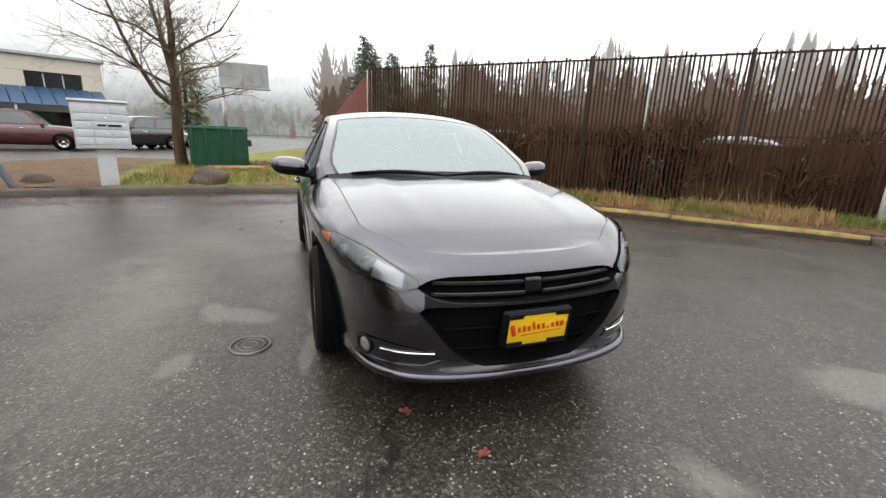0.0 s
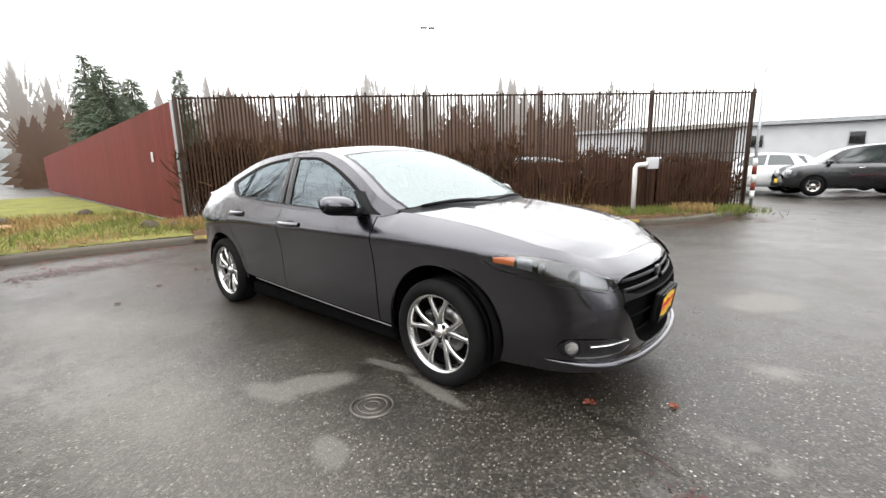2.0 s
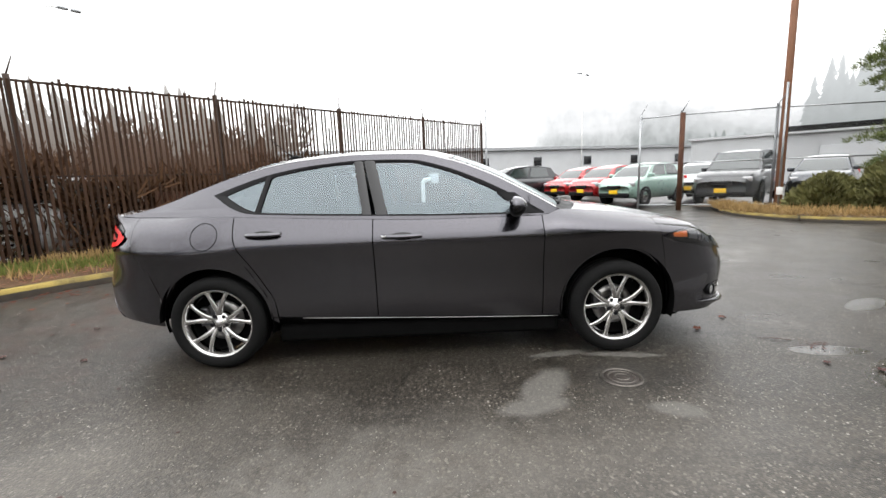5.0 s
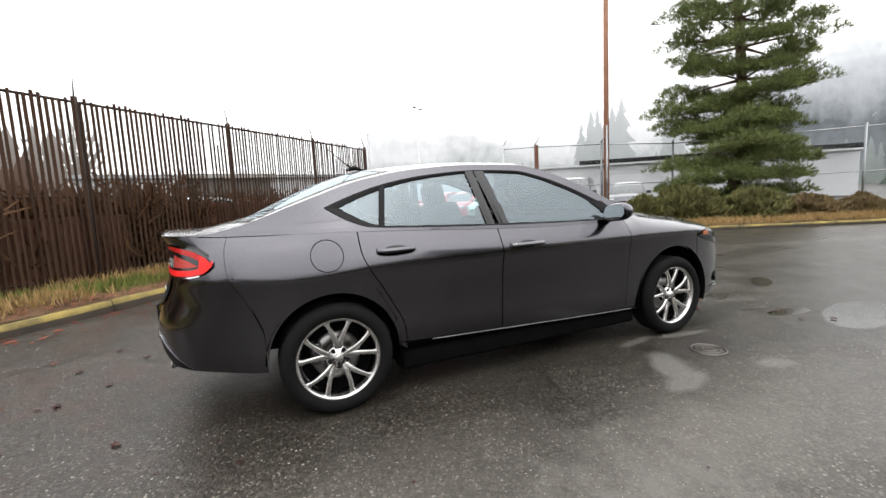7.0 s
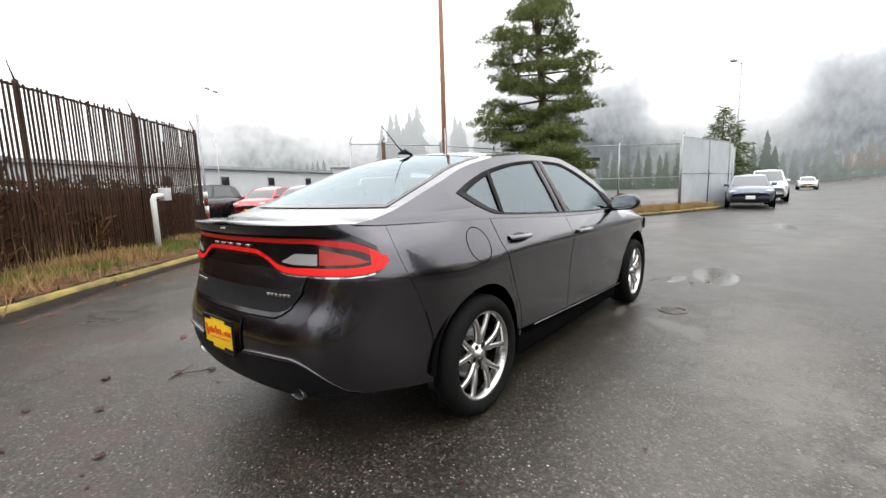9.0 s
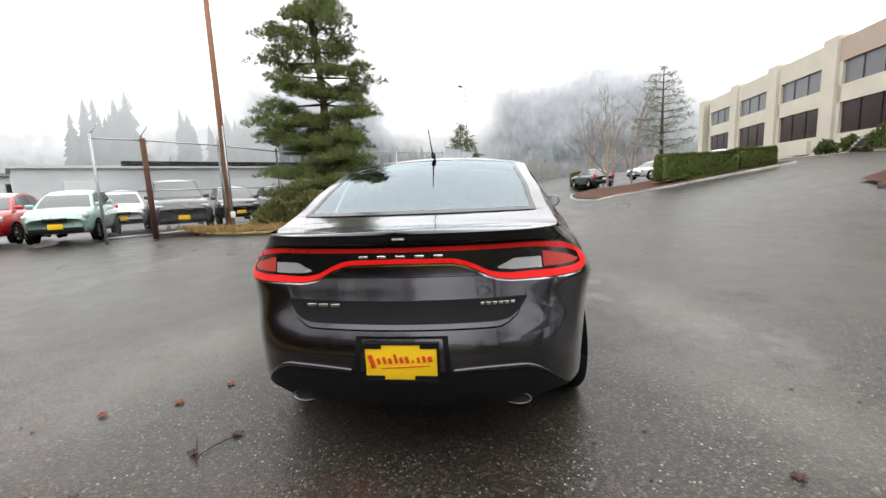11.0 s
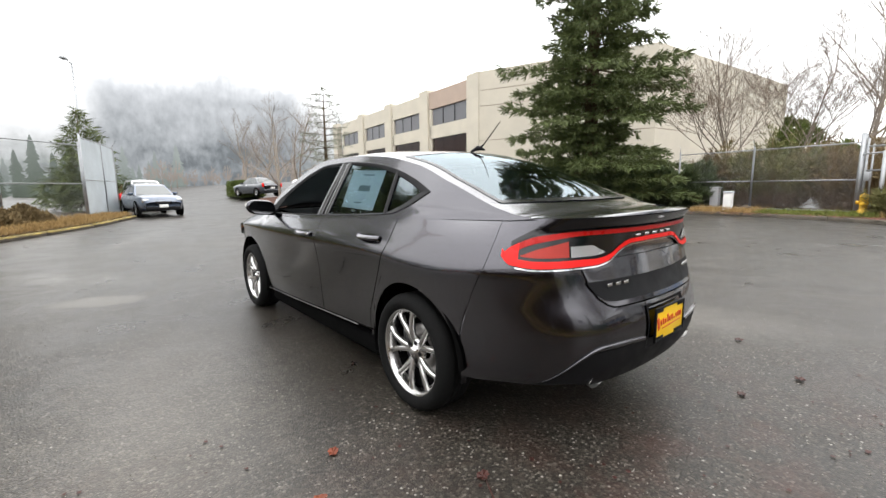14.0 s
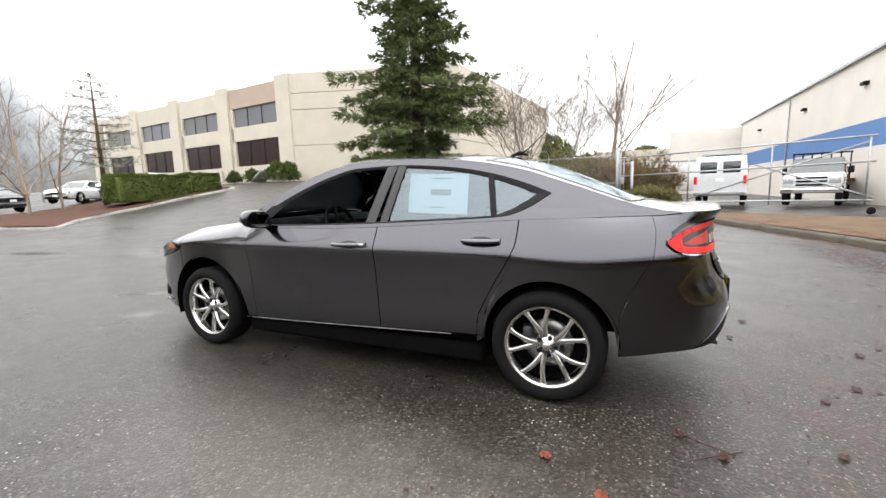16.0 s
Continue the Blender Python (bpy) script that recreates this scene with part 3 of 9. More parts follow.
# ---- the grey saloon: skin functions (x forward, y left, z up, metres) ----
PLAN = [(2.345, 0), (2.334, 0.22), (2.296, 0.44), (2.215, 0.625), (2.065, 0.755), (1.80, 0.835), (1.40, 0.885), (0.6, 0.905), (-0.4, 0.905), (-1.35, 0.90),
        (-1.75, 0.868), (-2.0, 0.80), (-2.16, 0.68), (-2.25, 0.48), (-2.29, 0.24), (-2.30, 0)]
AXLE, TYRE_R = 1.352, 0.317
ARCHES = ((AXLE + 0.004, 0.345, 0.377), (-AXLE - 0.006, 0.332, 0.365))
SILL = curve_of((-1.05, 0.342), (-0.75, 0.331), (0.0, 0.302), (0.5, 0.284), (1.05, 0.266))


def resample(points, n):
    """Catmull-Rom through points, at n even steps along it."""
    p = [Vector((x, y, 0)) for x, y in points]
    p = [Vector((p[1].x, -p[1].y, 0))] + p + [Vector((p[-2].x, -p[-2].y, 0))]
    fine = []
    for a, b, c, d in zip(p, p[1:], p[2:], p[3:]):
        for k in range(120):
            t = k / 120
            fine.append(0.5 * (2 * b + (c - a) * t + (2 * a - 5 * b + 4 * c - d) * t * t + (3 * b - a - 3 * c + d) * t ** 3))
    fine.append(p[-2])
    run = [0.0]
    for a, b in zip(fine, fine[1:]):
        run.append(run[-1] + (b - a).length)
    at = np.linspace(0, run[-1], n)
    return at, np.interp(at, run, [q.x for q in fine]), np.interp(at, run, [q.y for q in fine])


RUN, PX, PY = resample(PLAN, 3000)
S_END = float(RUN[-1])


def s_of(x):
    return float(np.interp(-x, -PX, RUN))


def plan_at(s):
    return float(np.interp(s, RUN, PX)), float(np.interp(s, RUN, PY))


SIDE_IN = curve_of((0.14, 0.112), (0.19, 0.088), (0.235, 0.070), (0.30, 0.057), (0.42, 0.044), (0.52, 0.0385), (0.60, 0.033), (0.67, 0.0265), (0.73, 0.0185), (0.78, 0.0095), (0.815, 0.002), (0.835, 0.0005), (0.85, 0.004), (0.88, 0.018), (0.93, 0.046), (1.0, 0.086), (1.1, 0.145))
FRONT_IN = curve_of((0.14, 0.16), (0.20, 0.085), (0.235, 0.030), (0.265, 0.004), (0.285, 0.006), (0.32, 0.022), (0.38, 0.016), (0.45, 0.005), (0.53, 0.0), (0.565, 0.005), (0.585, 0.011), (0.605, 0.018), (0.66, 0.041), (0.715, 0.073), (0.76, 0.125), (0.80, 0.20), (0.85, 0.34), (1.0, 0.7))
REAR_IN = curve_of((0.16, 0.30), (0.24, 0.14), (0.33, 0.05), (0.42, 0.012), (0.50, 0.001), (0.54, 0.0), (0.58, 0.004), (0.62, 0.014), (0.66, 0.028), (0.70, 0.046), (0.75, 0.064), (0.82, 0.082), (0.90, 0.098), (0.985, 0.10), (1.03, 0.07), (1.06, 0.055), (1.09, 0.06))
TOP_Z = curve_of((-2.30, 1.055), (-2.14, 1.055), (-1.9, 1.04), (-1.5, 1.03), (-1.2, 1.022), (-0.9, 1.008), (-0.4, 0.982), (0.2, 0.963), (0.85, 0.962), (1.0, 0.992), (1.25, 0.972), (1.5, 0.944), (1.72, 0.907), (1.95, 0.858), (2.13, 0.819), (2.27, 0.782), (2.345, 0.772))
ROLL = curve_of((-2.3, 0.0), (-2.1, 0.02), (-1.7, 0.04), (-1.35, 0.0), (0.78, 0.0), (1.0, 0.07), (1.4, 0.11), (1.8, 0.115), (2.05, 0.075), (2.22, 0.02), (2.345, 0.0))


def skin_in(s, z):
    """How far the skin lies inside the plan outline at height z."""
    x = plan_at(s)[0]
    wf = 1 - smooth01(s, 0.50, 1.05)
    wr = 1 - smooth01(S_END - s, 0.45, 1.10)
    # the shoulder crease dips round the rear haunch
    haunch = 0.08 * math.exp(-((x + 1.52) / 0.40) ** 2) * (1 - smooth01(z, 0.55, 1.03))
    d = FRONT_IN(z) * wf + REAR_IN(z) * wr + SIDE_IN(z + haunch) * (1 - wf - wr)
    t = min(max((z - TOP_Z(x) + 0.13) / 0.13, 0), 1)
    return d + ROLL(x) * t ** 2.4


def skin(s, z, off=0.0):
    """A point of the skin; s runs from the middle of the nose to the middle of the tail, negative on the right."""
    a = min(abs(s), S_END)
    x, y = plan_at(a)
    x1, y1 = plan_at(min(a + 0.03, S_END))
    x0, y0 = plan_at(max(a - 0.03, 0))
    t = Vector((x1 - x0, y1 - y0)).normalized()
    if a < 0.01:
        t = Vector((0, 1))
    if a > S_END - 0.01:
        t = Vector((0, -1))
    n = Vector((t.y, -t.x))
    d = skin_in(a, z) - off
    y = max(y - n.y * d, 0.0)
    return Vector((x - n.x * d, y if s >= 0 else -y, z))


def arch(x):
    """The lower edge of the sheet metal over the wheels, else the sill."""
    for xw, zw, r in ARCHES:
        if abs(x - xw) < r:
            return zw + math.sqrt(r ** 2 - (x - xw) ** 2)
    return 0.0


def low_z(x):
    base = SILL(x) if -0.99 < x < 0.98 else (0.225 if x > 0.98 else 0.30)
    return max(base, arch(x))


RAIL = curve_of((-2.02, 1.052), (-1.9, 1.066), (-1.75, 1.105), (-1.45, 1.212), (-1.1, 1.325), (-0.75, 1.385), (-0.35, 1.408), (0.0, 1.403), (0.25, 1.350), (0.5, 1.254), (0.76, 1.116), (0.97, 0.997))
LEAN = curve_of((-2.0, 0.80), (-1.4, 0.70), (-0.9, 0.51), (-0.4, 0.44), (1.0, 0.43))


def upper_y(x, z):
    zb = TOP_Z(x)
    yb = skin(s_of(x), zb).y
    d = max(z - zb, -0.05)
    return yb - LEAN(x) * d - 0.12 * d * d


def upper(x, z, side, off=0.0):
    return Vector((x, side * (upper_y(x, z) + 0.9 * off), z + 0.4 * off))


BOW = curve_of((-2.02, -0.26), (-1.75, -0.10), (-1.4, -0.10), (-0.95, -0.09), (-0.5, 0.0), (0.15, 0.07), (0.5, 0.10), (0.97, 0.13))
CROWN = curve_of((-2.02, 0.012), (-1.75, 0.0), (-1.3, 0.028), (-0.9, 0.05), (-0.35, 0.055), (0.15, 0.055), (0.5, 0.045), (0.97, 0.035))


def top(x, b, lift=0.0):
    """Windscreen, roof and rear window: x of the edge, b from -1 (right) to 1 (left)."""
    z = RAIL(x)
    y = upper_y(x, z)
    c = 1 - abs(b) ** 2.3
    return Vector((x + BOW(x) * c, b * y, z + CROWN(x) * c + lift))


WIN_LOW = curve_of((-1.345, 1.165), (-1.22, 1.085), (-1.10, 1.043), (-0.9, 1.028), (-0.4, 1.005), (0.2, 0.985), (0.86, 0.975))
WIN_TOP = curve_of((-1.345, 1.165), (-1.2, 1.222), (-0.95, 1.297), (-0.65, 1.345), (-0.32, 1.366), (-0.02, 1.358), (0.2, 1.306), (0.42, 1.22), (0.64, 1.110), (0.86, 0.978))


def both(fn):
    for side in (1, -1):
        fn(side)


def xs_between(a, b, step=0.05):
    """Stations from a down to b, gathered where the wheel arches end."""
    n = max(2, int(abs(a - b) / step) + 1)
    xs = set(lin(a, b, n))
    for xw, _, r in ARCHES:
        for k in range(25):
            x = xw + r * math.cos(math.pi * k / 24)
            if min(a, b) < x < max(a, b):
                xs.add(round(x, 5))
        for e in (-1, 1):
            x = xw + e * (r + 0.0005)
            if min(a, b) < x < max(a, b):
                xs.add(round(x, 5))
    out = sorted(xs, reverse=True)
    keep = [out[0]]
    for x in out[1:]:
        if abs(x - keep[-1]) > 2e-4:
            keep.append(x)
    return keep


saloon = thing("car", "dark grey metallic four-door saloon car, wet, parked on asphalt", "car")


def side_panel(name, side, front, rear, z0, z1, label="", step=0.05, rows=18, off=0.0, material="paint"):
    """A sheet-metal panel of one side; front, rear: x as functions of height; z0, z1: heights as functions of x."""
    a, b = max(front(0.3), front(0.9)), min(rear(0.3), rear(0.9))
    base = xs_between(a, b, step)
    us = [(a - x) / (a - b) for x in base]

    def at(u, v):
        z = 0.25 + 0.7 * v
        for _ in range(6):
            x = front(z) + (rear(z) - front(z)) * u
            z = z0(x) + (z1(x) - z0(x)) * v
        return skin(side * s_of(x), z, off)

    return part(name, grid(at, us, lin(0, 1, rows), flip=side < 0), material, saloon, label)


def const(v):
    return lambda _: v


GAP = 0.0035
DOOR_REAR = curve_of((0.25, -0.935), (0.45, -0.955), (0.58, -1.015), (0.70, -1.082), (0.82, -1.155), (0.9, -1.185), (0.97, -1.19))
BUMPER_CUT = curve_of((0.25, -1.725), (0.5, -1.73), (0.7, -1.80), (0.85, -1.875), (0.97, -1.90))
FENDER_CUT = curve_of((0.25, 1.735), (0.55, 1.70), (0.68, 1.675), (0.78, 1.645), (0.95, 1.62))


def rear_wing(side):
    """The rear wing as one patch between door edge, wheel arch, bumper joint and shoulder."""
    xw, zw, r = ARCHES[1]
    end = 0.40

    def foot(u):
        if u < 0.06:
            return Vector((DOOR_REAR(0.30) - GAP, 0.30)).lerp(Vector((xw + r, zw)), u / 0.06)
        if u < 0.96:
            a = math.pi * (u - 0.06) / 0.90
            return Vector((xw + r * math.cos(a), zw + r * math.sin(a)))
        return Vector((xw - r, zw)).lerp(Vector((BUMPER_CUT(end) + 0.0012, end)), (u - 0.96) / 0.04)

    def head(u):
        x0, x1 = DOOR_REAR(0.97) - GAP, BUMPER_CUT(0.97) + 0.0012
        x = x0 + (x1 - x0) * u
        return Vector((x, TOP_Z(x) - 0.001))

    def fore(v):
        z = 0.30 + (head(0).y - 0.30) * v
        return Vector((DOOR_REAR(min(z, 0.97)) - GAP, z))

    def aft(v):
        z = end + (head(1).y - end) * v
        return Vector((BUMPER_CUT(min(z, 0.97)) + 0.0012, z))

    c00, c10, c01, c11 = foot(0), foot(1), head(0), head(1)

    def at(u, v):
        q = foot(u) * (1 - v) + head(u) * v + fore(v) * (1 - u) + aft(v) * u
        q = q - (c00 * (1 - u) + c10 * u) * (1 - v) - (c01 * (1 - u) + c11 * u) * v
        return skin(side * s_of(q.x), q.y)

    us = lin(0, 0.06, 4) + lin(0.06, 0.96, 44)[1:] + lin(0.96, 1, 3)[1:]
    part("rear_wing", grid(at, us, lin(0, 1, 30), flip=side < 0), "paint", saloon)


def body_side(side):
    side_panel("front_wing", side, const(1.76), const(0.845 + GAP), lambda x: max(low_z(x), 0.40 * smooth01(x, 1.60, 1.72)), lambda x: TOP_Z(x) - 0.001, off=-0.0025, rows=24)
    door_top = lambda x: TOP_Z(x) - 0.002
    sill = lambda x: SILL(x) + 0.006
    d1 = side_panel("front_door", side, const(0.845 - GAP), const(-0.275 + GAP), sill, door_top, rows=26)
    d2 = side_panel("rear_door", side, const(-0.275 - GAP), lambda z: DOOR_REAR(z) + GAP, sill, door_top, rows=26)
    rear_wing(side)
    # sill; the highlight on its lower edge is added as a thin bright strip
    part("sill", grid(lambda x, v: skin(side * s_of(x), SILL(x) - v, 0.001 - 1.2 * v), lin(0.97, -0.98, 40), [-0.004, 0.0, 0.008, 0.014], flip=side > 0), "paint", saloon)
    part("sill_underside", grid(lambda x, v: skin(side * s_of(x), SILL(x) - 0.014 - v * (SILL(x) - 0.19), -0.016 - 0.16 * v), lin(0.97, -0.98, 40), lin(0, 1, 5), flip=side > 0), "under", saloon)
    part("sill_trim", tube([skin(side * s_of(x), SILL(x) - 0.001, 0.006) for x in lin(0.95, -0.78, 24)], 0.0030, 6), "sill_bright", saloon)
    # dark joint behind the shut lines
    part("door_seal", grid(lambda x, v: skin(side * s_of(x), SILL(x) + 0.01 + v * (TOP_Z(x) - SILL(x) - 0.022), -0.012), lin(0.93, -0.92, 40), lin(0, 1, 14), flip=side < 0), "under", saloon)
    part("wing_seal", grid(lambda x, v: skin(side * s_of(x), max(0.5, arch(x) + 0.02) + v * (TOP_Z(x) - 0.015 - max(0.5, arch(x) + 0.02)), -0.012), lin(1.78, 0.93, 30), lin(0, 1, 10), flip=side < 0), "under", saloon)
    part("wing_seal", grid(lambda x, v: skin(side * s_of(x), max(0.5, arch(x) + 0.02) + v * (TOP_Z(x) - 0.015 - max(0.5, arch(x) + 0.02)), -0.012), lin(-0.92, -1.95, 36), lin(0, 1, 10), flip=side < 0), "under", saloon)
    # rolled lips and dark liners of the wheel arches
    for xw, zw, ar in ARCHES:
        pts = [(xw + ar * math.cos(a), zw + ar * math.sin(a)) for a in lin(-0.22, math.pi + 0.22, 40)]
        bm = grid(lambda u, v: skin(side * s_of(pts[u][0]), pts[u][1], 0.0) + Vector((0, -side * 0.035 * v, -0.004 * v)), list(range(40)), [0, 0.15, 0.5, 1], flip=side > 0)
        part("arch_lip", bm, "paint", saloon)
        bm = grid(lambda u, v: Vector((xw + (ar + 0.012) * math.cos(u), side * (0.86 - 0.34 * v), zw + (ar + 0.012) * math.sin(u))), lin(-0.3, math.pi + (0.3 if xw > 0 else 0.0), 30), [0, 0.5, 1], flip=side > 0)
        grid(lambda u, v: Vector((xw + (ar + 0.012) * math.cos(u) * v, side * 0.52, zw + (ar + 0.012) * math.sin(u) * v)), lin(-0.3, math.pi + (0.3 if xw > 0 else 0.0), 30), [0.0, 1], bm)
        part("wheel_arch_liner", bm, "under", saloon)
    # pillars, roof rail and window frame: a ring between the outer line and the window opening
    n = 150
    cx, cz, k = -0.22, 1.135, 3.0
    outer = [(x, RAIL(x)) for x in lin(0.97, -2.02, 90)] + [(x, TOP_Z(x)) for x in lin(-2.0, 0.95, 90)]
    inner = [(x, WIN_TOP(x)) for x in lin(0.86, -1.345, 70)] + [(x, WIN_LOW(x)) for x in lin(-1.33, 0.85, 70)]

    def polar(loop):
        ang = np.array([math.atan2((z - cz) * k, x - cx) for x, z in loop])
        rad = np.array([math.hypot((z - cz) * k, x - cx) for x, z in loop])
        order = np.argsort(ang)
        return lambda a: float(np.interp(a, ang[order], rad[order], period=2 * math.pi))

    ro, ri = polar(outer), polar(inner)
    angles = sorted(set(lin(-math.pi, math.pi, n + 1)) | {math.atan2((RAIL(0.97) - cz) * k, 0.97 - cx), math.atan2((RAIL(-2.02) - cz) * k, -2.02 - cx), math.atan2((1.165 - cz) * k, -1.345 - cx), math.atan2((0.978 - cz) * k, 0.86 - cx)})

    def ring(r, a, off):
        return upper(cx + r * math.cos(a), cz + r * math.sin(a) / k, side, off)

    part("pillars_and_rail", grid(lambda a, v: ring(ri(a) + (ro(a) - ri(a)) * v, a, 0.0), angles, [0, 0.06, 0.35, 0.7, 1], flip=side < 0), "paint", saloon)
    part("window_seal", grid(lambda a, v: ring(ri(a) * (1.006 - v), a, 0.004 - 0.14 * max(0, v - 0.02)), angles, [0, 0.004, 0.03, 0.055, 0.075], flip=side > 0), "black_trim", saloon)

    def strip(x_low, x_top, w, off, name, material):
        zl, zh = WIN_LOW(x_low) + 0.004, WIN_TOP(x_top) - 0.004
        bm = grid(lambda u, v: upper(x_low + (x_top - x_low) * v + w * u, zl + (zh - zl) * v, side, off + 0.004 * (1 - (2 * u) ** 2)), lin(-0.5, 0.5, 5), lin(0, 1, 9), flip=side > 0)
        part(name, bm, material, saloon)

    strip(-0.215, -0.30, 0.075, 0.001, "centre_pillar", "black_gloss")
    strip(-0.315, -0.375, 0.06, 0.001, "centre_pillar", "black_gloss")
    strip(-1.04, -0.985, 0.035, 0.001, "quarter_bar", "black_trim")
    strip(0.78, 0.62, 0.13, -0.001, "mirror_sail", "black_trim")

    def pane(name, x0, x1, slope=0.0):
        def at(u, v):
            x = x0 + (x1 - x0) * u
            zl, zh = WIN_LOW(x) + 0.012, WIN_TOP(x) - 0.012
            return upper(x, zl + max(0.001, zh - zl) * v, side, -0.007)
        o = part(name, grid(at, lin(0, 1, 24), lin(0, 1, 8), flip=side < 0), "side_pane", saloon)
        o.visible_shadow = False

    if side < 0:
        pane("front_door_glass", 0.80, -0.26)
    pane("rear_door_glass", -0.34, -1.02)
    pane("quarter_glass", -1.02, -1.325)


both(body_side)

# nose: bumper skin with two openings
GRILLE_TOP = curve_of((0, 0.706), (0.36, 0.704), (0.46, 0.694), (0.54, 0.662))
GRILLE_LOW = curve_of((0, 0.598), (0.34, 0.603), (0.46, 0.622), (0.54, 0.662))
MOUTH_TOP = curve_of((0, 0.586), (0.42, 0.588), (0.495, 0.584), (0.52, 0.565))
MOUTH_LOW = curve_of((0, 0.302), (0.22, 0.306), (0.32, 0.345), (0.40, 0.415), (0.455, 0.49), (0.52, 0.565))


def nose_columns():
    e = s_of(1.735)
    half = lin(0, 0.42, 18) + lin(0.425, 0.55, 16) + lin(0.57, 1.2, 26) + [s_of(x) for x in xs_between(plan_at(1.21)[0], 1.735, 0.03)][1:]
    half = [s for s in half if s < e] + [e]
    return [-s for s in reversed(half[1:])] + half


def nose():
    cols = nose_columns()
    cut = lambda s: min(abs(s), s_of(1.735))

    def span(lo, hi, rows, name, off=0.0, material="paint", only=None):
        def at(s, v):
            a = b = abs(s)
            for _ in range(4):
                z = lo(b) + (hi(b) - lo(b)) * v
                # the rear end of the bumper follows the slanting joint with the wing
                e = s_of(FENDER_CUT(z) + GAP)
                if a > 1.0 and only is None:
                    b = 1.0 + (a - 1.0) * (e - 1.0) / (s_of(1.735) - 1.0)
            return skin(math.copysign(b, s), z, off)
        c = [s for s in cols if only is None or abs(s) <= only]
        return part(name, grid(at, c, lin(0, 1, rows)), material, saloon)

    low = lambda a: max(0.225 + 0.005 * smooth01(a, 0.7, 1.3), arch(plan_at(a)[0]) if plan_at(a)[0] < 1.74 else 0)
    span(low, lambda a: MOUTH_LOW(a) if a < 0.52 else max(0.565, low(a)), 12, "front_bumper")
    span(lambda a: MOUTH_TOP(a) if a < 0.52 else max(0.565, low(a)), lambda a: GRILLE_LOW(a) if a < 0.54 else max(0.662, low(a)), 8, "front_bumper")
    span(lambda a: GRILLE_TOP(a) if a < 0.54 else max(0.662, low(a)), lambda a: TOP_Z(plan_at(a)[0]), 12, "nose_panel")

    def opening(lo, hi, end, deep, name):
        c = [s for s in cols if abs(s) <= end + 1e-6]
        bm = grid(lambda s, v: skin(s, lo(abs(s)) + 0.5 * deep * v * 0.2, 0.002 - deep * v), c, [0, 0.05, 1])
        grid(lambda s, v: skin(s, hi(abs(s)) - 0.5 * deep * v * 0.2, 0.002 - deep * v), c, [0, 0.05, 1], bm, flip=True)
        grid(lambda s, v: skin(s, lo(abs(s)) + (hi(abs(s)) - lo(abs(s))) * v, -deep), c, lin(0, 1, 6), bm)
        part(name, bm, "under", saloon)

    opening(GRILLE_LOW, GRILLE_TOP, 0.54, 0.05, "grille_opening")
    opening(MOUTH_LOW, MOUTH_TOP, 0.52, 0.06, "lower_intake")
    span(lambda a: MOUTH_TOP(min(a, 0.5)) + 0.001, lambda a: GRILLE_LOW(min(a, 0.5)) - 0.001, 3, "grille_surround", 0.003, "black_trim", 0.5)
    # grille bars and centre badge
    for z in (0.625, 0.668):
        for sg in (1, -1):
            bm = grid(lambda u, v: skin(sg * u, z + 0.008 * math.sin(v) + 0.012 * u, -0.018 + 0.010 * math.cos(v)), lin(0.045, 0.47, 14), lin(0, 2 * math.pi, 9), flip=sg < 0)
            part("grille_bar", bm, "black_trim", saloon)
            bm = grid(lambda u, v: skin(sg * u, z + 0.008 + 0.002 * math.sin(v) + 0.012 * u, -0.010 + 0.003 * math.cos(v)), lin(0.05, 0.46, 14), lin(0, 2 * math.pi, 7), flip=sg < 0)
            part("grille_trim", bm, "alloy_dark", saloon)
    part("grille_badge", box(0.03, 0.085, 0.075, 0.02, (2.285, 0, 0.652)), "black_gloss", saloon)
    # lower bars of the intake
    for z in (0.38, 0.48):
        w = 0.28 + (z - 0.27) * 0.65
        part("intake_bar", grid(lambda s, v: skin(s, z + 0.006 * math.sin(v), -0.035 + 0.008 * math.cos(v)), lin(-w, w, 18), lin(0, 2 * math.pi, 7)), "under", saloon)
    # splitter lip, fog lamp pockets
    bm = grid(lambda s, v: skin(s, 0.268 + 0.030 * abs(s / 0.93) ** 2.5 + 0.020 * math.sin(v) * (1.03 - abs(s / 0.93) ** 6), 0.010 + 0.016 * math.cos(v) * (1.03 - abs(s / 0.93) ** 6)), lin(-0.93, 0.93, 60), lin(-math.pi, math.pi, 11))
    part("front_lip", bm, "paint", saloon, "grey front lip")
    for sg in (1, -1):
        zt = curve_of((0.42, 0.345), (0.52, 0.398), (0.75, 0.420), (0.84, 0.408), (0.875, 0.37))
        zl = curve_of((0.42, 0.345), (0.52, 0.318), (0.75, 0.316), (0.84, 0.330), (0.875, 0.37))
        pocket = lambda u, v: skin(sg * (0.42 + 0.455 * u), zl(0.42 + 0.455 * u) + (zt(0.42 + 0.455 * u) - zl(0.42 + 0.455 * u)) * v, 0.004 - 0.022 * (4 * v * (1 - v)) * min(1, 8 * u * (1 - u)))
        part("fog_lamp_pocket", grid(pocket, lin(0, 1, 24), lin(0, 1, 9), flip=sg < 0), "black_gloss", saloon)
        part("fog_lamp_trim", grid(lambda u, v: skin(sg * u, 0.378 + 0.0042 * math.sin(v), 0.005 + 0.004 * math.cos(v)), lin(0.45, 0.70, 12), lin(0, 2 * math.pi, 8), flip=sg < 0), "chrome", saloon)
        c = skin(sg * 0.795, 0.371, 0.0)
        ax = (skin(sg * 0.795, 0.371, 0.1) - c).normalized()
        m = Matrix.Translation(c) @ ax.to_track_quat("Y", "Z").to_matrix().to_4x4()
